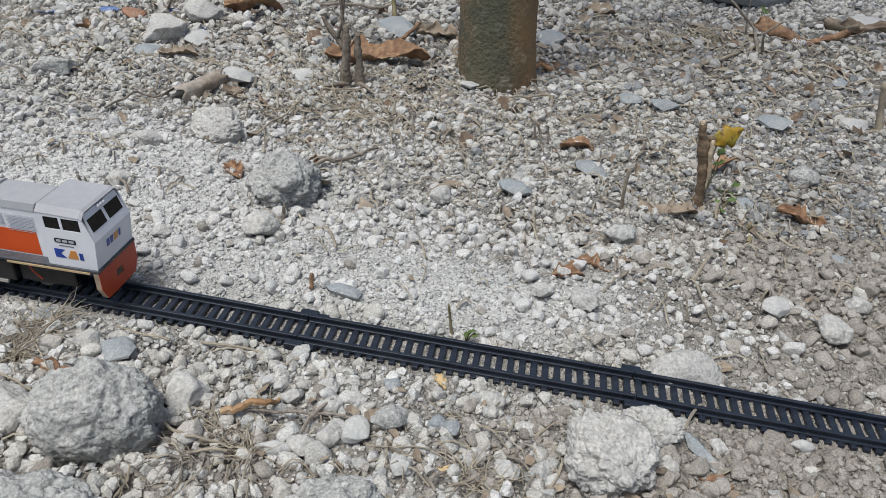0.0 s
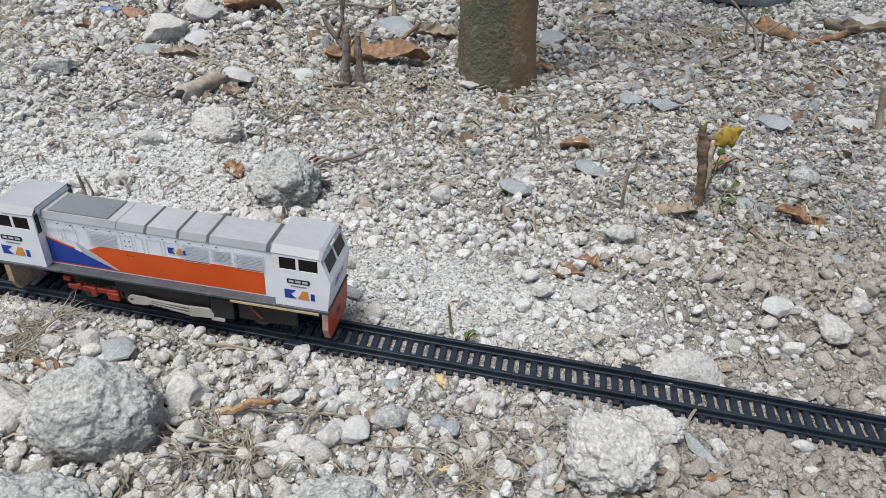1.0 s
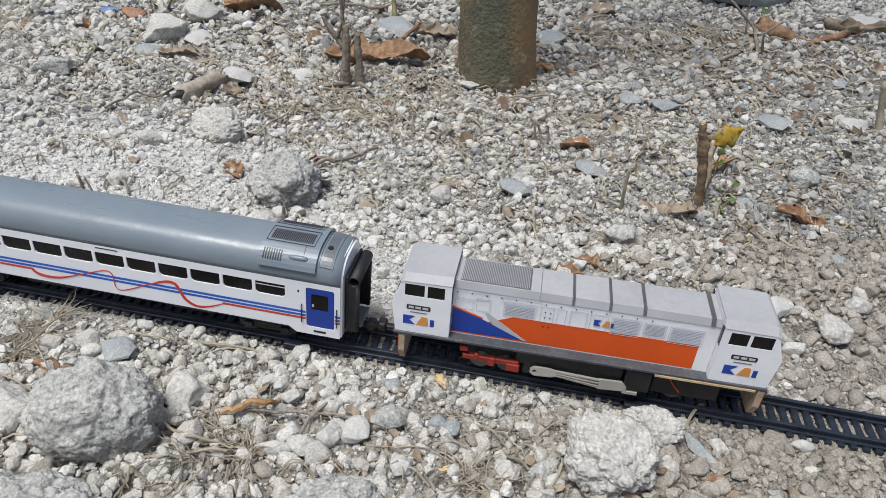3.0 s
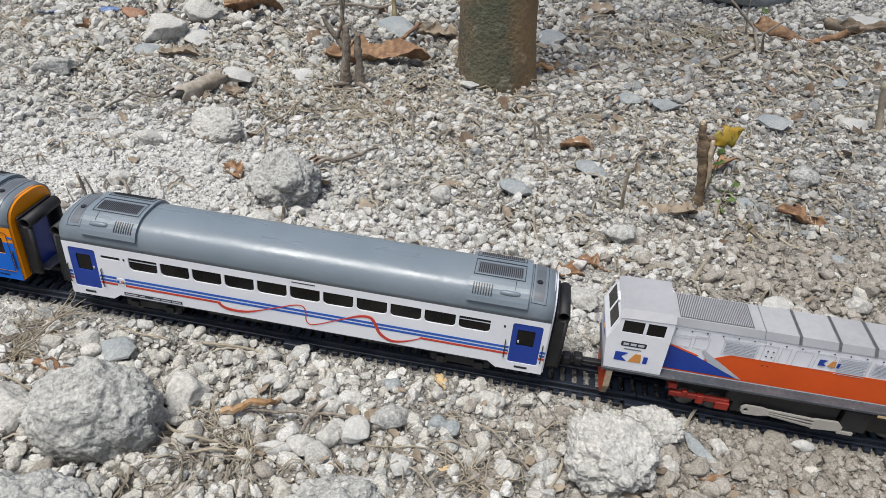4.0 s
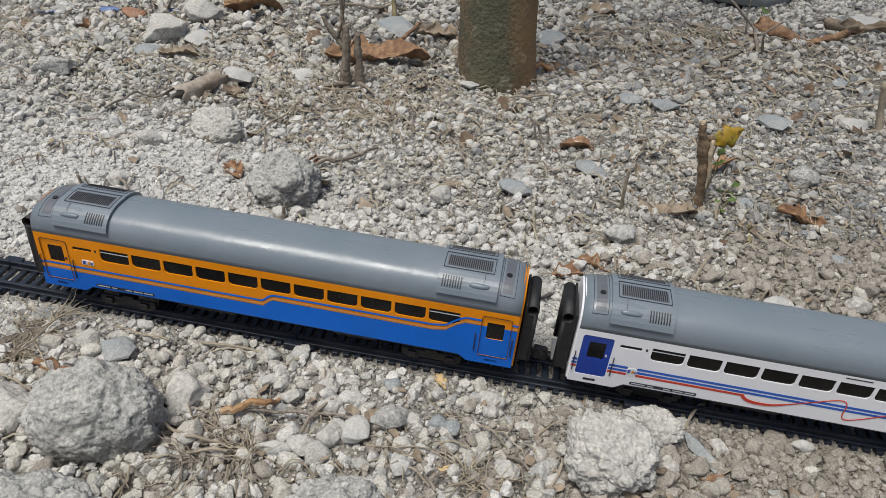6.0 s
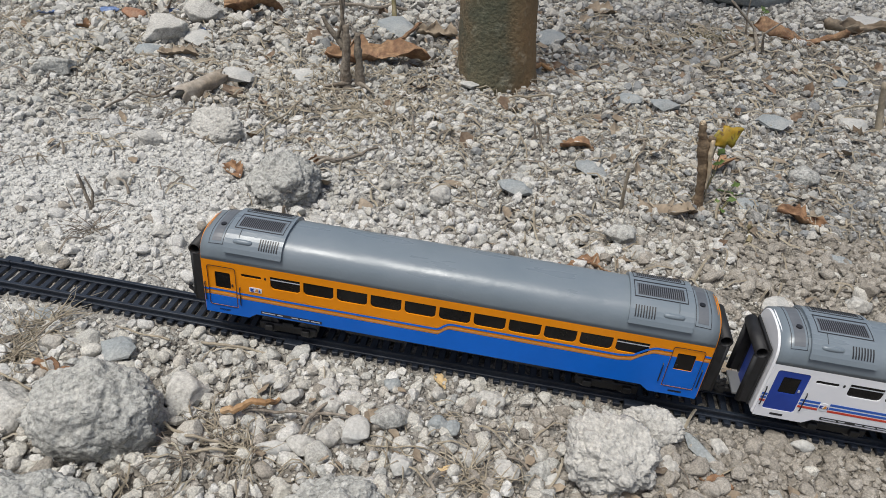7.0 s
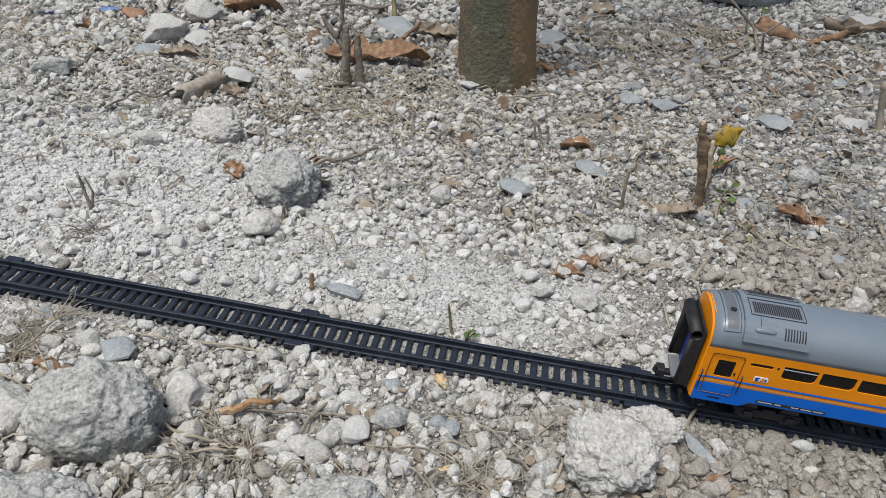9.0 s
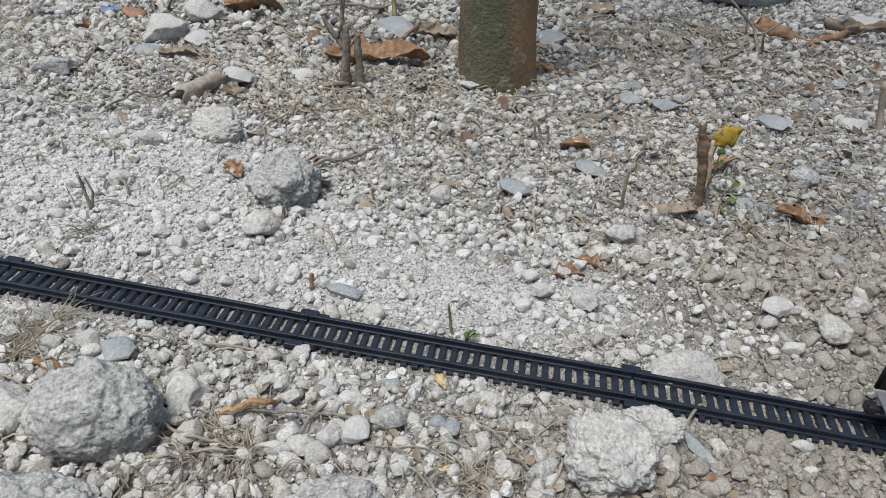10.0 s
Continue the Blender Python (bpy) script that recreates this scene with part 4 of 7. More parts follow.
def cab(t, x, d, label):
    """A driver's cab with its nose at x, looking along d: sides, slanted front, roof, windows."""
    f = lambda a: x - d * a        # a: metres behind the nose
    side = [(0.0013, 0.0205), (-0.0006, 0.0368), (0.0040, 0.0496), (0.0272, 0.0503), (0.0272, 0.0205)]
    wins = [(0.0054, 0.0146, 0.0420, 0.0486), (0.0160, 0.0240, 0.0420, 0.0486)]
    c = new("cab")
    c.parent = t
    for s in (-1, 1):
        holes = [[(f(a0), z0), (f(a1), z0), (f(a1), z1), (f(a0), z1)] for a0, a1, z0, z1 in wins]
        w = part("side_wall", plate([(f(a), z) for a, z in side], holes, s * CW if s < 0 else CW - 0.0008, 0.0008), M["card"], c)
        for a0, a1, z0, z1 in wins:
            part("window_pane", box(min(f(a0), f(a1)) - 0.0002, max(f(a0), f(a1)) + 0.0002, s * CW - s * 0.0004 - 0.00015, s * CW - s * 0.0004 + 0.00015, z0 - 0.0002, z1 + 0.0002), M["glass"], w)
        y = -CW - 0.00016 if s < 0 else CW + 0.00001
        lo = min(f(0.0065), f(0.0178)) - (0.0030 if d > 0 else 0.0)
        part("number_plate", plate(rounded(lo, lo + 0.0113, 0.0343, 0.0369, 0.0006), [], y, 0.00015), M["ink"], w)
        for k, (a, b) in enumerate(((0.0010, 0.0034), (0.0042, 0.0068), (0.0076, 0.0103))):
            part("lettering_bar", plate([(lo + a, 0.0350), (lo + b, 0.0350), (lo + b, 0.0362), (lo + a, 0.0362)], [], y - 0.0001 * (s < 0) + 0.0001 * (s > 0), 0.00012), M["light_grey"], w)
        part("lettering_bar", plate([(lo + 0.0018, 0.0325), (lo + 0.0096, 0.0325), (lo + 0.0096, 0.0330), (lo + 0.0018, 0.0330)], [], y, 0.00014), M["mid_grey"], w)
        logo(w, lo - 0.0015, 0.0255, 0.0152, y, 0.0050, s > 0)

    # nose: lower and upper sloping panels
    def slab(pts, name, mat, parent=c, thick=0.0008, smooth=False):
        bm = bmesh.new()
        vs = [bm.verts.new(p) for p in pts]
        bm.faces.new(vs)
        n = (vs[1].co - vs[0].co).cross(vs[2].co - vs[0].co).normalized()
        r = bmesh.ops.extrude_face_region(bm, geom=bm.faces[:])
        inward = n if n.x * d < 0 else -n
        if abs(n.x) < 0.2:
            inward = Vector((0, 0, -1))
        bmesh.ops.translate(bm, verts=[g for g in r["geom"] if isinstance(g, bmesh.types.BMVert)], vec=inward * thick)
        return part(name, bm, mat, parent)
    q = lambda a, y, z: Vector((f(a), y, z))
    W = CW - 0.0009
    low = slab([q(0.0013, -W, 0.0205), q(0.0013, W, 0.0205), q(-0.0006, W, 0.0368), q(-0.0006, -W, 0.0368)], "nose_panel", M["card"])
    up = slab([q(-0.0006, -W, 0.0368), q(-0.0006, W, 0.0368), q(0.0042, W - 0.0014, 0.0508), q(0.0042, -W + 0.0014, 0.0508)], "windscreen_panel", M["card"])

    def on_slope(y, k, off):
        """A point on the windscreen panel: k from its foot to its top."""
        return q(-0.0006 + 0.0048 * k - off * 0.95, y, 0.0368 + 0.0144 * k + off * 0.31)
    for y0, y1 in ((-0.0128, -0.0012), (0.0012, 0.0128)):
        slab([on_slope(y0, 0.30, 0.00012), on_slope(y1, 0.30, 0.00012), on_slope(y1, 0.76, 0.00012), on_slope(y0, 0.76, 0.00012)], "windscreen", M["glass"], up, 0.0002)
    for y in (-0.0022, 0.0, 0.0022):
        bm = bmesh.new()
        bmesh.ops.create_uvsphere(bm, u_segments=10, v_segments=6, radius=0.0012, matrix=Matrix.Translation(on_slope(y, 0.90, 0.0001)))
        part("headlight", bm, M["white"], up, smooth=True)
    for a, b, mat in ((-0.0065, -0.0040, "navy"), (-0.0034, -0.0008, "navy"), (-0.0002, 0.0034, "tan"), (0.0040, 0.0058, "navy")):
        slab([q(0.0002 + 0.0001, d * a, 0.0290), q(0.0002 + 0.0001, d * b, 0.0290), q(-0.0003 - 0.0001, d * b, 0.0334), q(-0.0003 - 0.0001, d * a, 0.0334)], "emblem_block", M[mat], low, 0.0006)
    # rear wall over the deck, and roof with turned-down edges
    bm = box(min(f(0.0272), f(0.0264)), max(f(0.0272), f(0.0264)), -W, W, 0.0205, 0.0502)
    box(min(f(0.0272), f(0.0264)), max(f(0.0272), f(0.0264)), -CW + 0.0032, CW - 0.0032, 0.0501, 0.0529, bm=bm)
    part("rear_wall", bm, M["card"], c)
    for s in (-1, 1):
        yy = s * (HW + 0.0024)
        part("rear_window", box(min(f(0.0271), f(0.0275)), max(f(0.0271), f(0.0275)), yy - 0.0012, yy + 0.0012, 0.0400, 0.0500), M["glass"], c)
    bm = bmesh.new()
    prof = [(-CW - 0.0003, 0.0500), (-CW + 0.0030, 0.0530), (CW - 0.0030, 0.0530), (CW + 0.0003, 0.0500)]
    ring = []
    for a, dz in ((0.0034, -0.0009), (0.0050, 0.0), (0.0274, 0.0006)):
        ring.append([bm.verts.new((f(a), y, z + dz)) for y, z in prof])
    for r0, r1 in zip(ring, ring[1:]):
        for k in range(3):
            bm.faces.new((r0[k], r0[k + 1], r1[k + 1], r1[k]))
    bmesh.ops.recalc_face_normals(bm, faces=bm.faces[:])
    bmesh.ops.solidify(bm, geom=bm.faces[:], thickness=0.0005)
    part("cab_roof", bm, M["grey_card"], c, "plain grey card roof")
    return c


def hood(t):
    """The long engine hood between the cabs, with printed doors, louvres and colours."""
    x0, x1, z0, z1 = 0.0274, 0.1471, 0.0205, 0.0474
    h = part("hood", box(x0, x1, -HW, HW, z0, z1), M["card"], t, "white card engine hood with orange lower band")
    bm = bmesh.new()
    prof = [(-HW - 0.0004, z1 - 0.0002), (-HW + 0.0016, 0.0502), (HW - 0.0016, 0.0502), (HW + 0.0004, z1 - 0.0002)]
    e = [[bm.verts.new((x, y, z)) for y, z in prof] for x in (x0, x1)]
    for k in range(3):
        bm.faces.new((e[0][k], e[0][k + 1], e[1][k + 1], e[1][k]))
    bm.faces.new((e[0][3], e[0][0], e[1][0], e[1][3]))
    bm.faces.new(e[0])
    bm.faces.new(e[1][::-1])
    # sloping sides take a darker grey than the flat top
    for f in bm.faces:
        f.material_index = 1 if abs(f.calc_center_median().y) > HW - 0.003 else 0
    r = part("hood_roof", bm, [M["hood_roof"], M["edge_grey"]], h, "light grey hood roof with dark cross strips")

    def on_roof(name, a, b, mat, over=0.0, inset=0.0):
        bm = bmesh.new()
        o = 0.00015 + over
        pr = [(-HW - 0.0004 - o, z1 - 0.0002), (-HW + 0.0016, 0.0502 + o), (HW - 0.0016, 0.0502 + o), (HW + 0.0004 + o, z1 - 0.0002)]
        if inset:
            pr = [(-HW + 0.0022, 0.0502 + o), (HW - 0.0022, 0.0502 + o)]
        g = [[bm.verts.new((x, y, z)) for y, z in pr] for x in (a, b)]
        for k in range(len(pr) - 1):
            bm.faces.new((g[0][k], g[0][k + 1], g[1][k + 1], g[1][k]))
        bmesh.ops.solidify(bm, geom=bm.faces[:], thickness=0.0001)
        return part(name, bm, M[mat] if isinstance(mat, str) else mat, r)
    for a, b in ((0.0812, 0.0826), (0.0978, 0.0992), (0.1128, 0.1144), (0.1425, 0.1446)):
        on_roof("cross_strip", a, b, "mid_grey")
    on_roof("panel_seam", 0.0668, 0.0670, "mid_grey", 0.0001)
    gr = on_roof("radiator_grille", 0.0300, 0.0622, "mid_grey", 0.0, 1)
    bm = bmesh.new()
    for k in range(40):
        x = 0.0303 + k * 0.00079
        box(x, x + 0.00036, -HW + 0.0024, HW - 0.0024, 0.0503, 0.0507, bm=bm)
    part("grille_slats", bm, M["grey_card"], gr)
    for s in (-1, 1):
        y = -HW - 0.00014 if s < 0 else HW - 0.00001
        y2 = y - 0.00012 if s < 0 else y + 0.00012
        y3 = y2 - 0.0001 if s < 0 else y2 + 0.0001
        part("orange_band", plate([(0.0560, 0.0350), (0.1405, 0.0350), (0.1405, 0.0212), (0.0276, 0.0212), (0.0276, 0.0220)], [], y, 0.00014), M["orange"], h, "orange lower band")
        part("blue_flash", plate([(0.0276, 0.0220), (0.0276, 0.0360), (0.0287, 0.0356), (0.0400, 0.0320), (0.0620, 0.0222)], [], y2, 0.00014), M["navy"], h, "dark blue pointed flash")
        part("white_flash", plate([(0.0470, 0.0290), (0.0430, 0.0352), (0.0446, 0.0352), (0.0640, 0.0220), (0.0618, 0.0222)], [], y3, 0.00012), M["light_grey"], h)
        part("red_edge", ribbon([(0.0276, 0.0363), (0.0300, 0.0356), (0.0420, 0.0318)], 0.0008, y3, 0.00012), M["orange"], h)

        def frame_of(a, b, z0, z1, lines=0):
            w = 0.00014
            bm = plate([(a, z0), (b, z0), (b, z1), (a, z1)], [[(a + w, z0 + w), (b - w, z0 + w), (b - w, z1 - w), (a + w, z1 - w)]], y3, 0.0001)
            p = part("door_outline", bm, M["light_grey"], h)
            if lines:
                bm = bmesh.new()
                for k in range(lines):
                    z = z0 + 0.0008 + k * (z1 - z0 - 0.0012) / lines
                    plate([(a + 0.0007, z), (b - 0.0007, z), (b - 0.0007, z + 0.00035), (a + 0.0007, z + 0.00035)], [], y3, 0.00012, bm)
                part("louvre", bm, M["light_grey"], p)
        for a, b, zz0, zz1, n in ((0.0285, 0.0370, 0.0368, 0.0420, 0), (0.0385, 0.0450, 0.0368, 0.0440, 0), (0.0470, 0.0620, 0.0362, 0.0440, 8), (0.0640, 0.0700, 0.0360, 0.0450, 0),
                                  (0.0715, 0.0755, 0.0360, 0.0450, 0), (0.0775, 0.0850, 0.0360, 0.0450, 0), (0.0865, 0.0945, 0.0360, 0.0450, 0), (0.0960, 0.1090, 0.0352, 0.0450, 10),
                                  (0.1105, 0.1205, 0.0372, 0.0446, 9), (0.1220, 0.1370, 0.0352, 0.0446, 10), (0.0290, 0.0440, 0.0430, 0.0468, 0), (0.0460, 0.0640, 0.0446, 0.0470, 0)):
            k = 0.0042 if a > 0.045 else 0.0
            frame_of(a + k, b + k, zz0 - 0.0008, zz1 - 0.0008, n)
        for k in range(14):
            u = 0.0290 + k * 0.0068
            part("hinge", plate([(u, 0.0448), (u + 0.0006, 0.0448), (u + 0.0006, 0.0454), (u, 0.0454)], [], y3, 0.0001), M["ink"], h)
        for u in (0.0700, 0.0724):
            for z in (0.0375, 0.0405, 0.0320):
                part("hinge", plate([(u, z), (u + 0.0006, z), (u + 0.0006, z + 0.0006), (u, z + 0.0006)], [], y3, 0.0001), M["ink"], h)
        logo(h, 0.0925, 0.0378, 0.0092, y3 - 0.0001 * (s < 0) + 0.0001 * (s > 0), 0.0033, s > 0)
    return h


def pilot(t, x, d):
    """Red-painted plywood end board with a cut-out for the hook."""
    prof = [(-0.0163, 0.0185), (-0.0163, 0.0085), (-0.0130, 0.0015), (-0.0060, 0.0010), (0.0060, 0.0010), (0.0130, 0.0015), (0.0163, 0.0085), (0.0163, 0.0185)]
    hole = [(-0.0032, 0.0080), (0.0032, 0.0080), (0.0026, 0.0122), (-0.0026, 0.0122)]
    turn = pose(x, 0, 0, 0, 0, 90 if d > 0 else -90)
    b = part("end_board", plate(prof, [hole], 0.0003, 0.0028), M["ply"], t, "raw plywood end board painted red outside", m=turn)
    part("red_face", plate(prof, [hole], 0.0, 0.0003), M["pilot"], b)
    return b


def locomotive():
    t = new("locomotive")
    d = part("deck", box(0.0005, LOCO - 0.0005, -0.0166, 0.0166, 0.0188, 0.0205, 0.0003), M["deck"], t, "worn grey card deck with scuffed edges")
    part("edge_strip", box(0.1240, 0.1690, -0.0169, -0.0163, 0.0178, 0.0189), M["wood_lit"], d, "bare wood strip under the deck edge")
    cab(t, 0.0, -1, "")
    cab(t, LOCO, 1, "")
    hood(t)
    pilot(t, 0.0030, -1)
    pilot(t, LOCO - 0.0010, 1)
    # chassis
    bm = box(0.034, 0.152, -0.0092, 0.0092, 0.0075, 0.0188, 0.0006)
    box(0.112, 0.124, -0.0148, 0.0148, 0.0045, 0.0170, 0.0006, bm=bm)
    box(0.060, 0.075, -0.0128, 0.0128, 0.0090, 0.0180, 0.0006, bm=bm)
    # black side frames, made wide to stand in for shade under the body too
    box(0.0640, 0.1110, -0.0126, -0.0104, 0.0030, 0.0175, 0.0005, bm=bm)
    box(0.1250, 0.1560, -0.0120, -0.0104, 0.0040, 0.0150, 0.0005, bm=bm)
    box(0.0640, 0.1110, 0.0104, 0.0126, 0.0030, 0.0175, 0.0005, bm=bm)
    chassis = part("chassis", bm, M["black"], t, "black plastic running gear")
    bm = box(0.0345, 0.0620, -0.0142, -0.0122, 0.0075, 0.0105, 0.0004)
    box(0.0470, 0.0505, -0.0150, -0.0122, 0.0060, 0.0110, 0.0004, bm=bm)
    box(0.0560, 0.0625, -0.0148, -0.0122, 0.0045, 0.0090, 0.0004, bm=bm)
    box(0.0400, 0.0425, -0.0146, -0.0122, 0.0085, 0.0120, 0.0004, bm=bm)
    box(0.0330, 0.0370, -0.0146, -0.0110, 0.0125, 0.0155, 0.0003, bm=bm)
    part("red_side_frame", bm, M["chassis_red"], chassis, "red plastic side frame")
    # silver rods on the near side
    eye = [(0.0700 + 0.0024 * math.cos(k * math.pi / 7), 0.0094 + 0.0024 * math.sin(k * math.pi / 7)) for k in range(14)]
    outer = [(0.0700, 0.0120), (0.0690, 0.0117), (0.0676, 0.0104), (0.0676, 0.0086), (0.0690, 0.0070), (0.0700, 0.0067), (0.0770, 0.0072), (0.0800, 0.0082), (0.0800, 0.0112), (0.0770, 0.0120)]
    hole = [(0.0698 + 0.0011 * math.cos(k * math.pi / 5), 0.0094 + 0.0011 * math.sin(k * math.pi / 5)) for k in range(10)]
    rod = part("side_rod", plate(outer, [hole], -0.0152, 0.0012), M["rod"], t, "dull silver side rod", m=pose(0, 0, -0.0018))
    for a, b, w in (((0.0795, 0.0110), (0.1015, 0.0100), 0.0009), ((0.0795, 0.0098), (0.1015, 0.0080), 0.0007), ((0.0795, 0.0086), (0.1015, 0.0060), 0.0009), ((0.0830, 0.0080), (0.1015, 0.0054), 0.0007)):
        part("rod_bar", ribbon([a, b], w, -0.0151, 0.0010), M["rod"], rod)
    part("crosshead", plate([(0.1005, 0.0048), (0.1135, 0.0060), (0.1135, 0.0088), (0.1110, 0.0112), (0.1005, 0.0108)], [], -0.0153, 0.0012), M["rod"], rod)
    part("cylinder_plate", plate([(0.1120, 0.0046), (0.1190, 0.0046), (0.1190, 0.0062), (0.1120, 0.0062)], [], -0.0153, 0.0012), M["rod"], rod)
    wheels = [wheelset(t, x, r) for x, r in ((0.043, 0.0050), (0.056, 0.0050), (0.078, 0.0062), (0.096, 0.0062), (0.136, 0.0050))]
    bm = box(0.128, 0.146, -0.0112, -0.0092, 0.0030, 0.0080, 0.0005)
    box(0.128, 0.146, 0.0092, 0.0112, 0.0030, 0.0080, 0.0005, bm=bm)
    part("bogie", bm, M["black"], t)
    part("wire", tube([(0.130, -0.0120, 0.0175), (0.134, -0.0135, 0.0120), (0.138, -0.0130, 0.0070)], 0.0004, 6), M["pilot"], t, "thin red wire")
    coupler(t, 0.003, -1)
    return tagged(t, "white and orange toy diesel locomotive with card body", "toy locomotive"), wheels


# ---- the run of the train: seconds and place of the white coach's rear end along the track ----
RUN = [(0.0, -0.6075), (0.5, -0.5357), (1.0, -0.4895), (1.5, -0.4333), (2.0, -0.3855), (2.5, -0.3319), (2.7, -0.3154), (3.8, -0.1989), (4.0, -0.1853), (4.5, -0.1145),
       (5.0, -0.0658), (5.5, -0.0009), (6.8, 0.1402), (7.0, 0.1523), (7.5, 0.2203), (8.0, 0.2745), (8.5, 0.3372), (9.0, 0.3887), (9.5, 0.4461), (10.0, 0.4874)]
LOCO_AHEAD, ORANGE_BEHIND = LONG + 0.0257, -0.2658


def vehicle_pose(u, length, nose_up=0.0, lift=0.0):
    """Standing on the rails with its rear end at u."""
    a, b = track_point(u + 0.18 * length), track_point(u + 0.82 * length)
    d = (b - a).normalized()
    p = a - d * (0.18 * length)
    return pose(p.x, p.y, p.z + lift, 0, -math.degrees(math.asin(d.z)) - nose_up, PSI)


# how far the wobbling bodies ride over the rail at their rear and front end, by time
RIDE = {"loco": [(0.0, 0.0, 0.0), (3.8, 0.001, 0.0), (4.5, -0.0010, -0.001), (5.0, -0.0015, -0.001), (10.0, -0.0015, -0.001)],
        "white": [(0.0, 0.0, 0.0), (10.0, 0.0, 0.0)],
        "orange": [(0.0, 0.0, 0.0), (4.5, 0.0004, 0.0002), (5.5, 0.0012, 0.0004), (6.8, 0.0034, 0.0015), (7.5, 0.0046, 0.0024), (8.5, 0.0044, 0.003), (9.0, 0.0030, 0.003), (10.0, 0.0036, 0.003)]}


def ride(kind, t):
    k = RIDE[kind]
    return [float(np.interp(t, [r[0] for r in k], [r[i] for r in k])) for i in (1, 2)]


def motions():
    for kind, thing, wheels, ahead, length, nose in (("loco", loco, loco_wheels, LOCO_AHEAD, LOCO, 1.5), ("white", white_coach, white_wheels, 0.0, LONG, 0.0),
                                                     ("orange", orange_coach, orange_wheels, ORANGE_BEHIND, LONG, 0.0)):
        rows = []
        for t, u in RUN:
            back, front = ride(kind, t)
            rows.append((t, vehicle_pose(u + ahead, length, nose + math.degrees((front - back) / length), back)))
        walk(thing, rows)
        times = [k / 20 for k in range(201)]
        place = np.interp(times, [t for t, u in RUN], [u for t, u in RUN])
        for w in wheels:
            x, y, z = w.matrix_basis.translation
            walk(w, [(t, pose(x, y, z) @ Matrix.Rotation((u - RUN[0][1]) / WHEEL_R, 4, "Y")) for t, u in zip(times, place)])


lay_track()
loco, loco_wheels = locomotive()
WHITE = {"wall": M["white"], "door": M["navy"], "latch": M["light_grey"], "paint": paint_white, "door_label": "dark blue door with a small window"}
AMBER = {"wall": M["amber"], "door": M["amber"], "latch": M["ink"], "paint": paint_orange, "door_label": "orange and blue door with a small window"}
white_coach, white_wheels = coach("white_coach", WHITE, "white toy coach with blue doors and a wavy red ribbon")
orange_coach, orange_wheels = coach("orange_coach", AMBER, "orange and blue toy coach with a glossy grey roof", (0.0032, 0.0016))


# ---- leaves, sticks and stones that lie about ----
M["brown_stone"] = material("brownish_pebble", (0.40, 0.33, 0.25), 0.8, grain=0.3, scale=60, second=(0.34, 0.27, 0.2), bump=0.0006, bump_scale=500)
M["olive_leaf"] = material("olive_dry_leaf", (0.16, 0.15, 0.06), 0.75, grain=0.3, scale=60, second=(0.25, 0.21, 0.12))
M["litter"] = material("brown_leaf_litter", (0.15, 0.095, 0.06), 0.85, grain=0.5, scale=80, second=(0.28, 0.21, 0.15))
M["grey_stem"] = material("grey_brown_stem", (0.20, 0.16, 0.12), 0.95, grain=0.6, scale=80, second=(0.30, 0.26, 0.21), bump=0.0012, bump_scale=350)
M["pale_wood"] = material("split_pale_wood", (0.62, 0.52, 0.38), 0.8, grain=0.3, scale=60, second=(0.50, 0.39, 0.26), bump=0.0008, bump_scale=300)
M["blue_scrap"] = material("blue_plastic_scrap", (0.10, 0.17, 0.36), 0.5, grain=0.3, scale=80, second=(0.16, 0.23, 0.40))
M["orange_bark"] = material("orange_bark", (0.34, 0.19, 0.085), 0.75, grain=0.35, scale=60, second=(0.45, 0.30, 0.17), bump=0.0006, bump_scale=300)


def leaf_mesh(length, width, curl, seed, rows=16, cols=8, thick=0.00035):
    """A leaf blade along x: pointed outline with an uneven edge, rolled about its midrib and buckled."""
    r = random.Random(seed)
    bm = bmesh.new()
    k1, k2, k3 = r.uniform(2, 4), r.uniform(0, 6), r.uniform(-0.6, 0.6)
    g = []
    for i in range(rows + 1):
        a = i / rows
        w = width / 2 * (math.sin(math.pi * min(1, a * 0.92 + 0.06)) ** 0.7) * (1 + 0.2 * math.sin(a * 15 + k2) + r.uniform(-0.34, 0.16))
        row = []
        for j in range(cols + 1):
            b = 2 * j / cols - 1
            ang = b * curl
            rad = w / max(curl, 0.05)
            y = rad * math.sin(ang)
            z = rad * (1 - math.cos(ang)) * (1 if k3 > -0.3 else -1)
            z += 0.05 * length * math.sin(a * k1 * 2 + k2) + 0.02 * length * math.sin(a * 9 + b * 4 + k2)
            z += 0.07 * length * noise.noise(Vector((a * 4 + seed, b * 1.6, seed))) + 0.035 * length * noise.noise(Vector((a * 9 + seed, b * 4, seed))) + 0.02 * length * noise.noise(Vector((a * 19 + seed, b * 9, seed)))
            x = length * (a - 0.5) + k3 * 0.12 * length * b * b
            row.append(bm.verts.new((x, y + 0.10 * length * k3 * math.sin(math.pi * a), z)))
        g.append(row)
    for i in range(rows):
        for j in range(cols):
            bm.faces.new((g[i][j], g[i][j + 1], g[i + 1][j + 1], g[i + 1][j]))
    bmesh.ops.recalc_face_normals(bm, faces=bm.faces[:])
    bmesh.ops.solidify(bm, geom=bm.faces[:], thickness=thick)
    return bm


def leaf(name, x, y, length, width, turn, tilt, curl, rise, seed, mat, label, category):
    bm = leaf_mesh(length, width, curl, seed)
    m = pose(0, 0, 0, tilt * (1 if seed % 2 else -1), tilt * 0.4, turn)
    low = min((m @ v.co).z for v in bm.verts)
    m.translation = (x, y, floor_at(x, y) - low - 0.0008)
    return tagged(part(name, bm, mat, smooth=True, m=m), label, category)


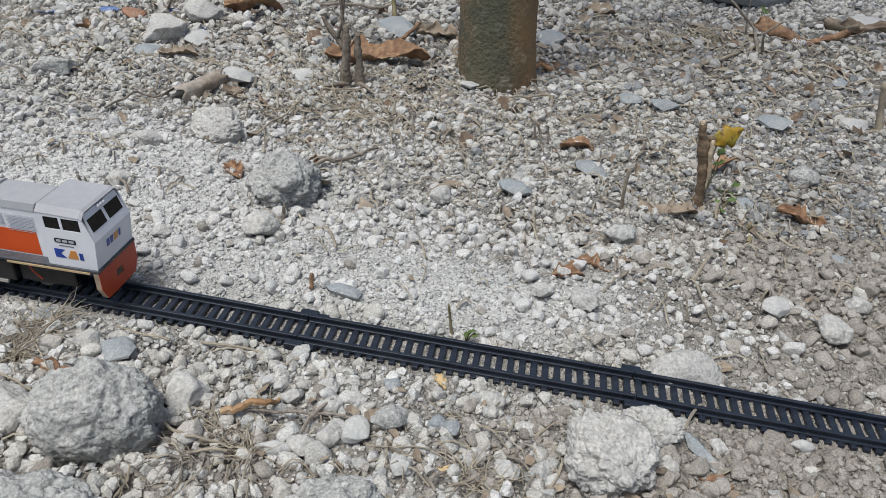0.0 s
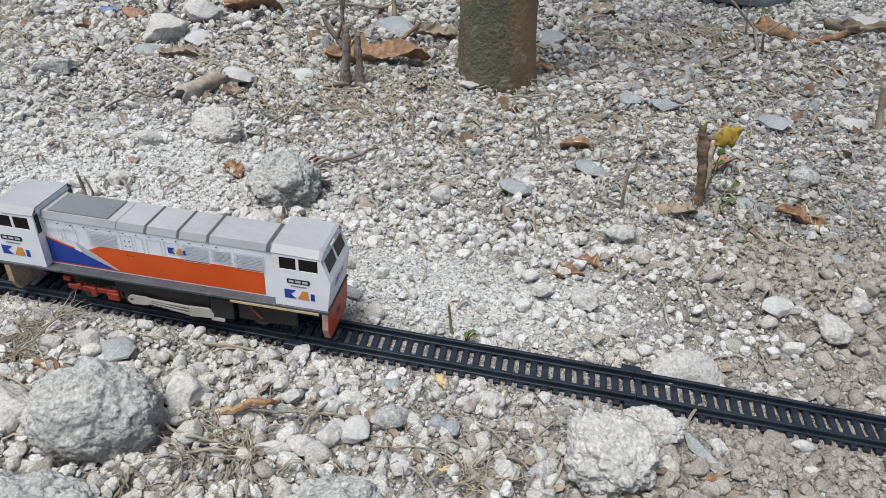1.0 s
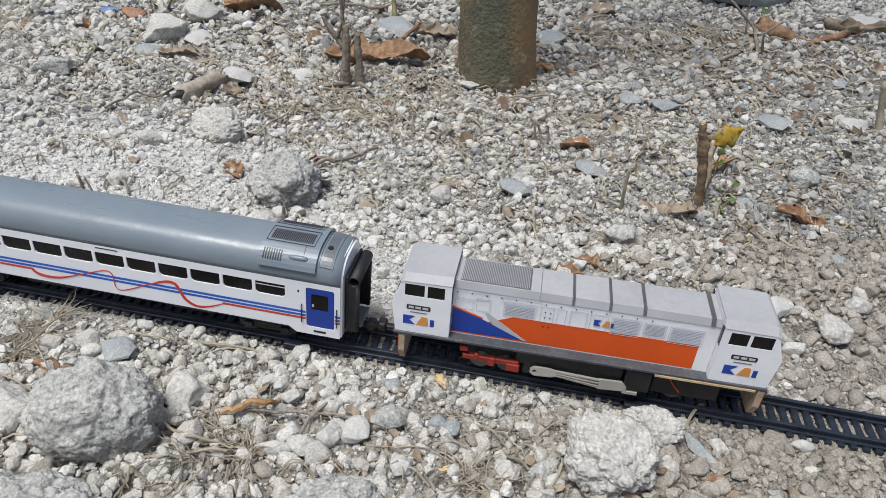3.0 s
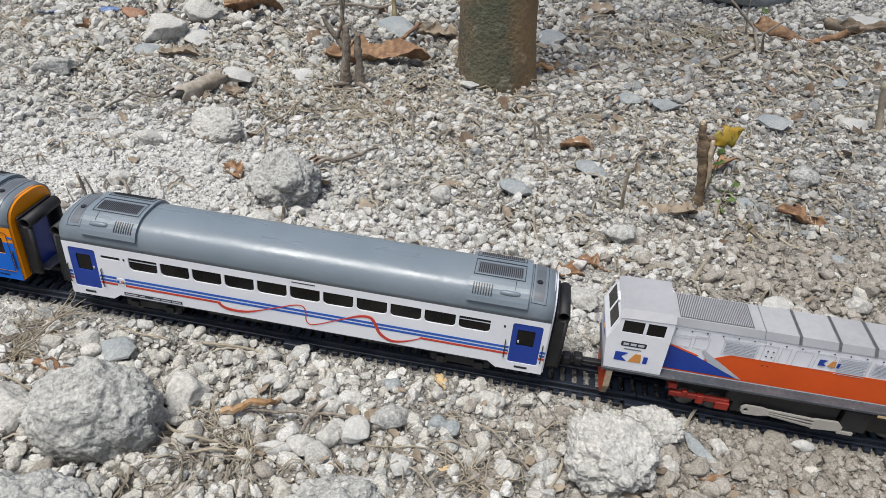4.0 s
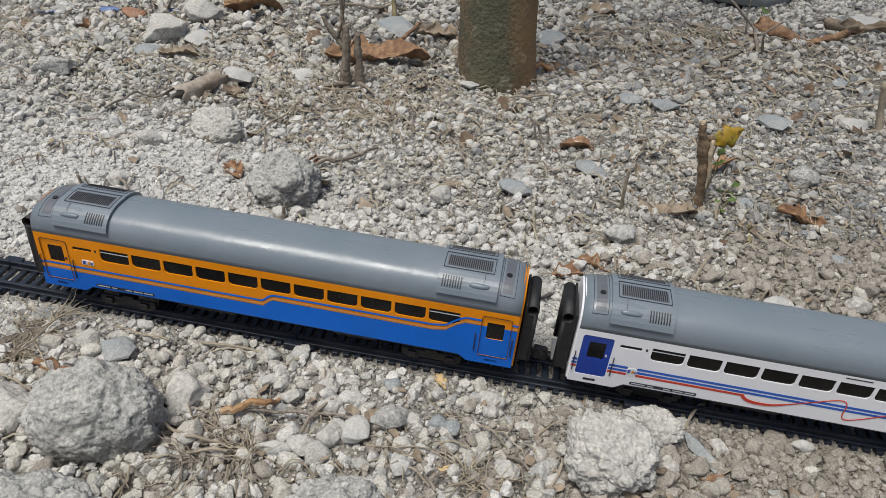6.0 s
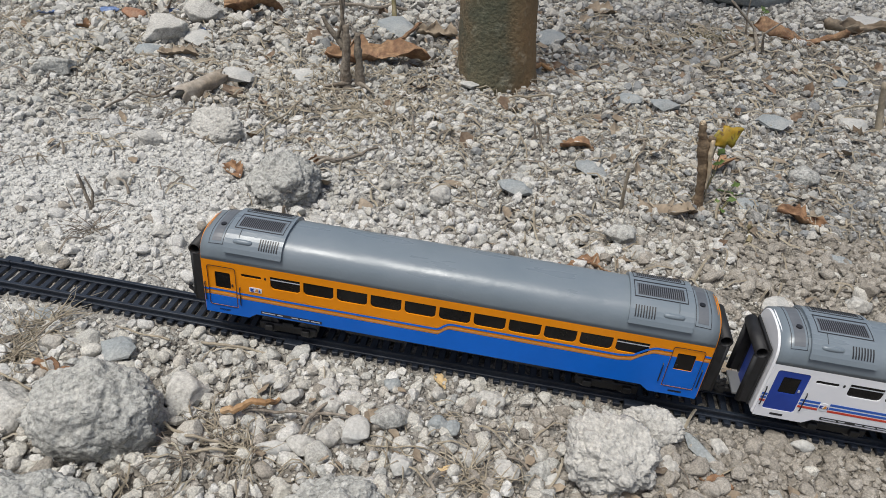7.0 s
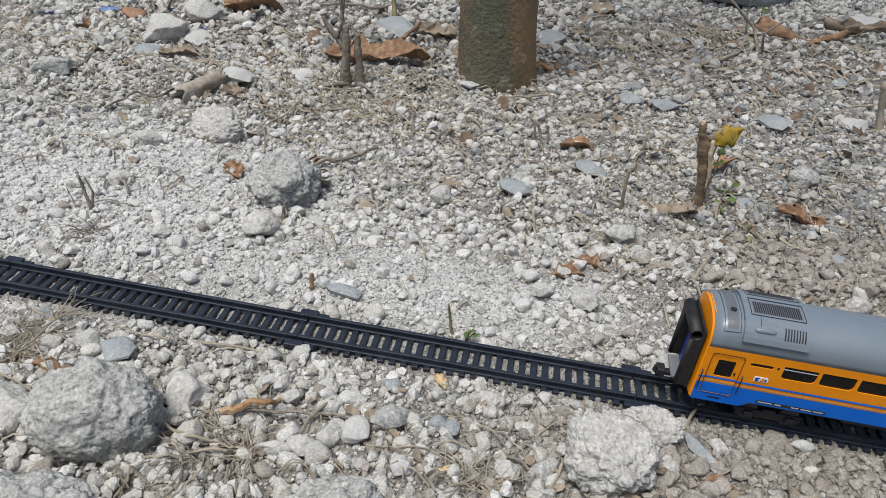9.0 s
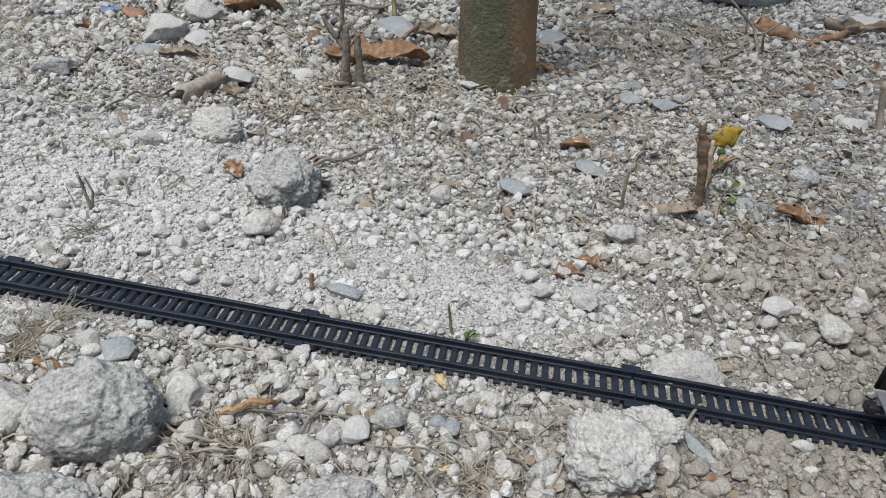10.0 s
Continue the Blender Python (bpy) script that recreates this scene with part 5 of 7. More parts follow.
def rolled_leaf(x, y, length, radius, turn, tilt, mat, label, seed=1):
    """A dry leaf curled into a half-open gutter with torn ends."""
    r = random.Random(seed)
    bm = bmesh.new()
    g = []
    for i in range(15):
        a = i / 14
        row = []
        for k in range(27):
            b = k / 26
            ang = -0.7 + b * 4.3
            rad = radius * (1.05 - 0.3 * a + 0.12 * b) * (1 + 0.14 * noise.noise(Vector((a * 3, b * 4, seed))) + 0.06 * noise.noise(Vector((a * 11, b * 14, seed))))
            row.append(bm.verts.new((length * (a - 0.5) + 0.45 * length * (a - 0.5) * noise.noise(Vector((b * 5, 3.0, seed))) + r.uniform(-1, 1) * 0.0002, rad * math.cos(ang), rad * math.sin(ang))))
        g.append(row)
    for i in range(14):
        for k in range(26):
            bm.faces.new((g[i][k], g[i][k + 1], g[i + 1][k + 1], g[i + 1][k]))
    bmesh.ops.recalc_face_normals(bm, faces=bm.faces[:])
    bmesh.ops.solidify(bm, geom=bm.faces[:], thickness=0.0003)
    return tagged(part("dead_leaf", bm, mat, smooth=True, m=pose(x, y, floor_at(x, y) + radius * 0.8, 0, tilt, turn)), label, "leaf")


def rough_stem(keys, seg=14, seed=12):
    """A gnarled stem through (x, y, z, radius)."""
    r = random.Random(seed)
    pts, rad = [], []
    for a, b in zip(keys, keys[1:]):
        for k in range(5):
            f = k / 5
            pts.append([a[i] + (b[i] - a[i]) * f + r.uniform(-0.00025, 0.00025) for i in range(3)])
            rad.append((a[3] + (b[3] - a[3]) * f) * r.uniform(0.86, 1.14))
    pts.append(list(keys[-1][:3]))
    rad.append(keys[-1][3])
    bm = tube(pts, rad, seg)
    for v in bm.verts:
        v.co += Vector((r.uniform(-1, 1), r.uniform(-1, 1), r.uniform(-1, 1))) * 0.0003
    return bm


def stem_stump(x, y):
    """A cluster of broken woody stems from one root, with side shoots."""
    t = new("stem_stump")
    t.matrix_basis = pose(x, y, floor_at(x, y))
    shoots = [("stem", [(-0.006, 0, -0.004, 0.0062), (-0.0075, 0, 0.015, 0.0042), (-0.0064, 0, 0.036, 0.0037), (-0.0068, 0, 0.055, 0.0029)]),
              ("stem", [(0.006, 0.002, -0.004, 0.0050), (0.0052, 0.002, 0.020, 0.0036), (0.0034, 0.002, 0.036, 0.0034), (0.0033, 0.002, 0.0484, 0.0028)]),
              ("side_shoot", [(-0.0066, 0.002, 0.030, 0.0034), (-0.0131, 0.003, 0.0391, 0.0029), (-0.022, 0.003, 0.050, 0.0026), (-0.0282, 0.003, 0.0600, 0.0017)]),
              ("side_shoot", [(-0.0095, 0.002, 0.050, 0.0022), (-0.0105, 0.002, 0.064, 0.0018), (-0.0128, 0.002, 0.0841, 0.0012)]),
              ("side_shoot", [(-0.015, 0.002, 0.043, 0.0018), (-0.012, 0.001, 0.052, 0.0015), (-0.0105, 0.001, 0.060, 0.0010)]),
              ("root", [(-0.004, -0.002, 0.003, 0.0026), (-0.014, -0.008, 0.002, 0.0016), (-0.024, -0.013, 0.0015, 0.0007)]),
              ("root", [(0.006, -0.001, 0.003, 0.0024), (0.015, -0.009, 0.002, 0.0015), (0.022, -0.019, 0.001, 0.0007)])]
    for k, (name, keys) in enumerate(shoots):
        part(name, rough_stem(keys, 10, 31 + k), M["grey_stem"], t, smooth=True)
    return tagged(t, "cluster of broken grey-brown stems rooted in gravel", "stump")


def cut_stick(x, y):
    """A cut woody stem with a forked broken top, its bark torn off along one side."""
    t = new("cut_stick")
    t.matrix_basis = pose(x, y, floor_at(x, y))
    part("stem", rough_stem([(0, 0, -0.003, 0.0041), (-0.0008, 0, 0.012, 0.0036), (-0.0035, 0, 0.030, 0.0037), (-0.0068, 0, 0.044, 0.0042), (-0.0095, 0, 0.053, 0.0040),
                       (-0.0125, 0, 0.060, 0.0027), (-0.0140, 0, 0.068, 0.0022)]), M["stick"], t, smooth=True)
    part("side_stub", rough_stem([(-0.0085, 0, 0.048, 0.0030), (-0.0060, -0.0012, 0.0535, 0.0028), (-0.0050, -0.0018, 0.0585, 0.0024)]), M["stick"], t, "broken side fork", smooth=True)
    part("torn_face", rough_stem([(-0.0046, -0.0036, 0.0570, 0.0014), (-0.0036, -0.0044, 0.045, 0.0018), (-0.0008, -0.0040, 0.033, 0.0014), (0.0004, -0.0036, 0.018, 0.0004)], 8), M["pale_wood"], t,
         "pale torn wood where the bark is gone", smooth=True)
    part("broken_tip", rough_stem([(-0.0138, -0.0004, 0.0665, 0.0021), (-0.0143, -0.0004, 0.0690, 0.0013)], 8), M["pale_wood"], t, "pale broken tip")
    return tagged(t, "cut brown woody stick with a forked broken top", "stick")


def twig(name, points, mat, label, category):
    """A crooked round stick through (x, y, height over the ground, radius)."""
    upright = max(p[2] for p in points) > 0.02
    base = floor_at(points[0][0], points[0][1])
    pts, rad = [], []
    r = random.Random(int(points[0][0] * 1e5))
    for i, (a, b) in enumerate(zip(points, points[1:])):
        n = 5
        for k in range(n + (i == len(points) - 2)):
            t = k / n
            p = [a[j] + (b[j] - a[j]) * t for j in range(4)]
            p[2] += (base - 0.002 * (i == 0 and k == 0)) if upright else floor_at(p[0], p[1]) + p[3] * 0.6 - 0.001
            q = p[3] * 0.16
            pts.append((p[0] + r.uniform(-q, q), p[1] + r.uniform(-q, q), p[2] + r.uniform(-q, q)))
            rad.append(p[3] * (1.0 if upright else 0.7) * r.uniform(0.88, 1.08))
    if not upright:
        z = [p[2] for p in pts]
        z = [max(z[max(0, i - 1):i + 2]) * 0.5 + z[i] * 0.5 for i in range(len(z))]
        pts = [(p[0], p[1], k) for p, k in zip(pts, z)]
    return tagged(part(name, tube(pts, rad, 9 if upright else 7), mat, smooth=upright), label, category)


def tree(x, y, r):
    """A young tree: trunk with flared foot, limbs and a thin leafy crown high over the place."""
    t = new("tree")
    t.matrix_basis = pose(x, y, floor_at(x, y))
    rr = random.Random(4)
    bm = bmesh.new()
    rings = []
    H = 4.6
    hs = [-0.02 + 0.006 * k for k in range(50)] + [0.29 + 0.08 * k for k in range(54)]
    for h in hs:
        cx, cy = -0.10 * h + 0.02 * math.sin(h * 2), 0.03 * math.sin(h * 1.5)
        ring = []
        for k in range(40):
            a = 2 * math.pi * k / 40
            w = r * (1 - 0.28 * max(h, 0) / H) * (1 + 0.16 * math.exp(-max(h, 0) / 0.03) * (0.6 + 0.6 * math.sin(a * 3 + 1)))
            w *= 1 + 0.035 * noise.noise(Vector((math.cos(a) * 1.5, math.sin(a) * 1.5, h * 9))) + 0.02 * noise.noise(Vector((math.cos(a) * 7, math.sin(a) * 7, h * 60)))
            ring.append(bm.verts.new((cx + w * math.cos(a), cy + w * math.sin(a), h)))
        rings.append(ring)
    for a, b in zip(rings, rings[1:]):
        for k in range(40):
            bm.faces.new((a[k], a[(k + 1) % 40], b[(k + 1) % 40], b[k]))
    bm.faces.new(rings[-1])
    part("trunk", bm, M["bark"], t, smooth=True)
    tips = []
    for k in range(9):
        h = rr.uniform(3.7, 4.5)
        a = k * 2.4 + rr.uniform(-0.4, 0.4)
        p = Vector((-0.10 * h, 0, h))
        pts, rad = [p.copy()], [0.016]
        d = Vector((math.cos(a), math.sin(a), rr.uniform(0.5, 1.0))).normalized()
        for s in range(6):
            d = (d + Vector((rr.uniform(-0.25, 0.25), rr.uniform(-0.25, 0.25), rr.uniform(-0.15, 0.2)))).normalized()
            p = p + d * 0.16
            pts.append(p.copy())
            rad.append(0.014 * (1 - s / 7))
            tips.append(p.copy())
        part("limb", tube(pts, rad, 7), M["bark"], t, smooth=True)
    co, fa = [], []
    for k in range(2600):
        c = rr.choice(tips) + Vector((rr.gauss(0, 0.10), rr.gauss(0, 0.10), rr.gauss(0, 0.08)))
        m = Matrix.LocRotScale(c, Euler((rr.uniform(-0.7, 0.7), rr.uniform(-0.7, 0.7), rr.uniform(0, 6.3))), Vector.Fill(3, rr.uniform(0.7, 1.2)))
        i = len(co)
        co += [(m @ Vector(v))[:] for v in ((-0.045, 0, 0), (-0.01, -0.018, 0.006), (0.025, -0.013, 0.003), (0.05, 0, -0.008), (0.025, 0.013, 0.003), (-0.01, 0.018, 0.006))]
        fa += [(i, i + 1, i + 2, i + 3), (i, i + 3, i + 4, i + 5)]
    me = bpy.data.meshes.new("crown")
    me.from_pydata(co, [], fa)
    me.materials.append(M["green_leaf"])
    c = new("crown", me)
    c.parent = t
    return tagged(t, "young tree with a dark green and brown trunk growing from gravel", "tree")


def straw_stuff(name, n, where, length, mat, label, width=0.0005):
    """Loose dry stalks, each a thin bent three-sided bar, lying on the ground."""
    co, fa = [], []
    for k in range(n):
        x, y = where()
        v = x * ACROSS.x + (y - ORIGIN.y) * ACROSS.y
        if abs(v) < 0.017:
            continue
        L, a, b = random.uniform(*length), random.uniform(0, 6.28), random.uniform(-1.2, 1.2)
        w = width * random.uniform(0.6, 1.6)
        p = [x, y]
        i0 = len(co)
        arch = random.uniform(0.001, 0.006)
        for s in range(6):
            z = floor_at(p[0], p[1]) + 0.0012 + arch * math.sin(math.pi * s / 5)
            nx, ny = -math.sin(a), math.cos(a)
            for e, f in ((-w, 0), (w, 0), (0, w * 1.3)):
                co.append((p[0] + nx * e, p[1] + ny * e, z + f))
            a += b / 5
            p = [p[0] + math.cos(a) * L / 5, p[1] + math.sin(a) * L / 5]
        for s in range(5):
            for e in range(3):
                i, j = i0 + s * 3 + e, i0 + s * 3 + (e + 1) % 3
                fa.append((i, j, j + 3, i + 3))
    me = bpy.data.meshes.new(name)
    me.from_pydata(co, [], fa)
    me.materials.append(mat)
    return tagged(new(name, me), label, "dry grass", kind="stuff")


def leaf_litter(n, where, size, mat, label):
    """Small torn scraps of dead leaves, each a bent five-sided chip, lying on the ground."""
    co, fa = [], []
    for k in range(n):
        x, y = where()
        v = x * ACROSS.x + (y - ORIGIN.y) * ACROSS.y
        if abs(v) < 0.022:
            continue
        s = random.uniform(*size)
        m = Matrix.LocRotScale((x, y, floor_at(x, y) + 0.002 + 0.15 * s), Euler((random.gauss(0, 0.35), random.gauss(0, 0.35), random.uniform(0, 6.3))), (s, s * random.uniform(0.35, 0.8), s))
        i = len(co)
        ring = [(0.5 * math.cos(a) * random.uniform(0.7, 1.2), 0.5 * math.sin(a) * random.uniform(0.7, 1.2), random.uniform(-0.12, 0.16)) for a in (0, 1.0, 2.1, 3.1, 4.2, 5.2)]
        co += [(m @ Vector((0, 0, -0.08)))[:], (m @ Vector((0, 0, -0.11)))[:]] + [(m @ Vector(p))[:] for p in ring]
        for e in range(6):
            a, b = i + 2 + e, i + 2 + (e + 1) % 6
            fa += [(i, a, b), (i + 1, b, a)]
    me = bpy.data.meshes.new("leaf_litter")
    me.from_pydata(co, [], fa)
    me.materials.append(mat)
    return tagged(new("leaf_litter", me), label, "leaf litter", kind="stuff")


def around(cx, cy, sx, sy):
    return lambda: (random.gauss(cx, sx), random.gauss(cy, sy))


def dry_plant(x, y, n, height, mat, label, name="dry_tuft"):
    """A tangle of thin dead stems rising from one root."""
    r = random.Random(int(x * 1000) + 5)
    bm = bmesh.new()
    for k in range(n):
        a, h = r.uniform(0, 6.3), height * r.uniform(0.3, 1)
        p = Vector((r.gauss(0, 0.003), r.gauss(0, 0.003), -0.002))
        d = Vector((math.cos(a), math.sin(a), r.uniform(0.3, 1.2))).normalized()
        pts = [p.copy()]
        for s in range(4):
            d = (d + Vector((r.uniform(-0.4, 0.4), r.uniform(-0.4, 0.4), -0.18))).normalized()
            p = p + d * h / 4
            p.z = max(p.z, 0.001)
            pts.append(p.copy())
        tube(pts, [0.00034, 0.0003, 0.00026, 0.0002, 0.00013], 5, bm)
    return tagged(part(name, bm, mat, m=pose(x, y, floor_at(x, y))), label, "dry plant")


def sprig(x, y, n, size, mat, label, z=0.004):
    """A few small fresh leaves on short stems."""
    t = new("sprig")
    t.matrix_basis = pose(x, y, floor_at(x, y))
    r = random.Random(int(y * 1000))
    for k in range(n):
        a = r.uniform(0, 360)
        d = Vector((math.cos(radians(a)), math.sin(radians(a)), 0)) * size * r.uniform(0.3, 1.2)
        top = Vector((d.x, d.y, z + r.uniform(0, 2) * size * 0.5))
        part("stem", tube([(0, 0, -0.002), top * 0.5 + Vector((0, 0, 0.002)), top], 0.0004, 5), M["olive_leaf"], t)
        part("leaf", leaf_mesh(size, size * 0.6, 0.5, k + 3, 6, 4, 0.0002), mat, t, smooth=True, m=Matrix.Translation(top) @ pose(0, 0, 0, r.uniform(-30, 30), r.uniform(-40, 10), a))
    return tagged(t, label, "plant")


tree(0.0365, 0.690, 0.0375)
rock(-0.1445, 0.2060, (0.0600, 0.0450, 0.0560), 321, M["grey_rock"], "large rough grey lump of weathered limestone", "rock", 6, 0.36, 6, 0.15, 1, "rock", "")
rock(-0.1883, 0.2050, (0.0271, 0.0339, 0.0170), 22, M["clod"], "rough pale limestone clod beside a grey lump", "rock", -11, 0.13, 4, 0.16, 5, "rock", "")
rock(-0.1126, 0.2291, (0.0193, 0.0242, 0.0121), 23, M["clod"], "rounded pale limestone clod", "rock", -4, 0.13, 4, 0.16, 5, "rock", "")
rock(-0.1500, 0.1500, (0.0780, 0.0394, 0.0426), 24, M["grey_rock"], "low rough grey rock half buried in gravel", "rock", 3, 0.4, 6, 0.2, 3, "rock", "")
rock(-0.0339, 0.1700, (0.0562, 0.0270, 0.0352), 25, M["grey_rock"], "rough grey rock half buried in gravel", "rock", 10, 0.42, 6, 0.18, 4, "rock", "")
rock(0.0816, 0.2082, (0.0425, 0.0405, 0.0330), 426, M["clod"], "large rough pale limestone clod beside the toy track", "rock", -13, 0.24, 6, 0.2, 2, "rock", "")
rock(0.1045, 0.2295, (0.0297, 0.0183, 0.0186), 27, M["clod"], "pale limestone clod leaning on a larger one", "rock", -6, 0.13, 6, 0.2, 4, "rock", "")
rock(0.0532, 0.2042, (0.0185, 0.0171, 0.0116), 28, M["grey_rock"], "small pitted grey stone", "stone", 1, 0.13, 4, 0.16, 10, "rock", "")
rock(0.1315, 0.2729, (0.0408, 0.0238, 0.0255), 29, M["clod"], "flat pale stone lying against the toy track", "rock", 8, 0.45, 4, 0.08, 5, "rock", "")
rock(0.1974, 0.3325, (0.0160, 0.0200, 0.0100), 30, M["pale"], "small upright pale slab of stone", "stone", -15, 0.13, 4, 0.05, 14, "rock", "")
rock(0.2252, 0.3158, (0.0186, 0.0230, 0.0116), 31, M["clod"], "rounded pale stone lying on gravel", "stone", -8, 0.13, 4, 0.16, 10, "rock", "")
rock(-0.1109, 0.4140, (0.0530, 0.0520, 0.0410), 232, M["grey_rock"], "rough grey limestone lump with a dark underside", "rock", 20, 0.30, 6, 0.2, 0, "rock", "")
rock(-0.1843, 0.4972, (0.0439, 0.0362, 0.0320), 633, M["clod"], "rough pale limestone clod", "rock", 6, 0.28, 6, 0.2, 4, "rock", "")
rock(-0.1139, 0.3636, (0.0243, 0.0219, 0.0152), 34, M["clod"], "low pale limestone clod", "rock", 13, 0.13, 4, 0.16, 5, "rock", "")
rock(-0.0550, 0.4125, (0.0132, 0.0165, 0.0083), 35, M["brown_stone"], "small smooth brownish pebble", "pebble", -10, 0.13, 4, 0.05, 10, "pebble", "")
rock(0.2847, 0.5180, (0.0245, 0.0306, 0.0153), 36, M["grey_rock"], "rough dark grey stone", "stone", -3, 0.13, 4, 0.16, 10, "rock", "")
rock(0.1171, 0.3963, (0.0253, 0.0152, 0.0149), 37, M["grey_rock"], "rough dark grey stone", "stone", 4, 0.13, 4, 0.16, 10, "rock", "")
rock(0.1270, 0.3844, (0.0153, 0.0107, 0.0096), 38, M["clod"], "small pale stone lying on gravel", "stone", 11, 0.13, 4, 0.16, 10, "rock", "")
rock(0.0849, 0.3271, (0.0172, 0.0215, 0.0107), 39, M["clod"], "pale crumbly clod lying on gravel", "stone", -12, 0.13, 4, 0.16, 10, "rock", "")
rock(0.0750, 0.3517, (0.0090, 0.0112, 0.0056), 40, M["clod"], "small pale stone lying on gravel", "stone", -5, 0.13, 4, 0.16, 10, "rock", "")
rock(0.0603, 0.3300, (0.0138, 0.0127, 0.0086), 41, M["clod"], "small pale stone lying on gravel", "stone", 2, 0.13, 4, 0.16, 10, "rock", "")
rock(-0.0169, 0.2219, (0.0191, 0.0132, 0.0119), 42, M["grey_rock"], "rounded grey stone lying on gravel", "stone", 9, 0.13, 4, 0.07, 10, "rock", "")
rock(-0.0306, 0.2144, (0.0121, 0.0151, 0.0075), 43, M["pale"], "pale rounded stone lying on gravel", "stone", -14, 0.13, 4, 0.08, 10, "rock", "")
rock(0.0282, 0.2407, (0.0171, 0.0114, 0.0107), 44, M["clod"], "pale limestone lump lying on gravel", "stone", -7, 0.13, 4, 0.16, 10, "rock", "")
rock(-0.0184, 0.2464, (0.0085, 0.0107, 0.0053), 45, M["slate"], "small blue-grey pebble lying on gravel", "pebble", 0, 0.13, 4, 0.06, 10, "pebble", "")
rock(0.0062, 0.2228, (0.0121, 0.0082, 0.0076), 46, M["slate"], "small blue-grey stone lying on gravel", "stone", 7, 0.13, 4, 0.07, 10, "rock", "")
rock(0.0121, 0.2211, (0.0072, 0.0090, 0.0045), 47, M["slate"], "small blue-grey stone lying on gravel", "stone", 14, 0.13, 4, 0.07, 10, "rock", "")
rock(-0.0772, 0.2408, (0.0070, 0.0088, 0.0044), 48, M["pale"], "oval pale pebble lying on gravel", "pebble", -9, 0.13, 4, 0.05, 10, "pebble", "")
rock(-0.0846, 0.2341, (0.0077, 0.0096, 0.0048), 49, M["pale"], "pale rounded stone lying on gravel", "stone", -2, 0.13, 4, 0.07, 10, "rock", "")
rock(-0.0721, 0.2384, (0.0056, 0.0070, 0.0035), 50, M["pale"], "oval pale pebble lying on gravel", "pebble", 5, 0.13, 4, 0.05, 10, "pebble", "")
rock(-0.0648, 0.2337, (0.0110, 0.0091, 0.0069), 51, M["clod"], "pale rounded stone lying on gravel", "stone", 12, 0.13, 4, 0.07, 10, "rock", "")
rock(-0.0759, 0.2141, (0.0099, 0.0124, 0.0062), 52, M["clod"], "pale rounded stone lying on gravel", "stone", -11, 0.13, 4, 0.08, 10, "rock", "")
rock(-0.0491, 0.2404, (0.0112, 0.0093, 0.0070), 53, M["clod"], "pale flat stone lying on gravel", "stone", -4, 0.13, 4, 0.07, 10, "rock", "")
rock(-0.0457, 0.2293, (0.0136, 0.0100, 0.0085), 54, M["clod"], "pale rounded stone lying on gravel", "stone", 3, 0.13, 4, 0.08, 10, "rock", "")
rock(-0.0345, 0.2344, (0.0110, 0.0067, 0.0069), 55, M["clod"], "pale rounded stone lying on gravel", "stone", 10, 0.13, 4, 0.08, 10, "rock", "")
rock(-0.0434, 0.2135, (0.0117, 0.0137, 0.0073), 56, M["clod"], "grey-white stone lying on gravel", "stone", -13, 0.13, 4, 0.1, 10, "rock", "")
rock(-0.0541, 0.2045, (0.0140, 0.0107, 0.0087), 57, M["clod"], "pale rounded stone lying on gravel", "stone", -6, 0.13, 4, 0.1, 10, "rock", "")
rock(-0.0657, 0.2027, (0.0176, 0.0085, 0.0110), 58, M["pale"], "pale flat stone lying on gravel", "stone", 1, 0.13, 4, 0.08, 10, "rock", "")
rock(-0.0093, 0.1962, (0.0100, 0.0097, 0.0063), 59, M["pale"], "pale rounded stone lying on gravel", "stone", 8, 0.13, 4, 0.1, 10, "rock", "")
rock(0.0219, 0.2072, (0.0115, 0.0133, 0.0072), 60, M["clod"], "pale crumbly stone lying on gravel", "stone", -15, 0.13, 4, 0.12, 10, "rock", "")
rock(0.0360, 0.1995, (0.0125, 0.0109, 0.0078), 61, M["clod"], "pale rounded stone lying on gravel", "stone", -8, 0.13, 4, 0.1, 10, "rock", "")
rock(0.0572, 0.1996, (0.0100, 0.0098, 0.0063), 62, M["pale"], "white rounded stone lying on gravel", "stone", -1, 0.13, 4, 0.08, 10, "rock", "")
rock(0.1105, 0.2136, (0.0104, 0.0106, 0.0065), 63, M["clod"], "pale stone lying on gravel", "stone", 6, 0.13, 4, 0.1, 10, "rock", "")
rock(0.1366, 0.2265, (0.0081, 0.0101, 0.0051), 64, M["clod"], "pale stone lying on gravel", "stone", 13, 0.13, 4, 0.1, 10, "rock", "")
rock(0.1752, 0.2287, (0.0109, 0.0052, 0.0067), 65, M["pale"], "pale flat stone lying on gravel", "stone", -10, 0.13, 4, 0.08, 10, "rock", "")
rock(0.1590, 0.2306, (0.0068, 0.0085, 0.0043), 66, M["clod"], "pale pebble lying on gravel", "pebble", -3, 0.13, 4, 0.08, 10, "pebble", "")
rock(0.2519, 0.3435, (0.0161, 0.0124, 0.0101), 67, M["clod"], "pale crumbly clod lying on gravel", "stone", 4, 0.13, 4, 0.16, 10, "rock", "")
rock(0.2154, 0.3322, (0.0121, 0.0151, 0.0076), 68, M["clod"], "pale crumbly clod lying on gravel", "stone", 11, 0.13, 4, 0.16, 10, "rock", "")
rock(0.0893, 0.3921, (0.0116, 0.0139, 0.0073), 69, M["clod"], "pale stone lying on gravel", "stone", -12, 0.13, 4, 0.16, 10, "rock", "")
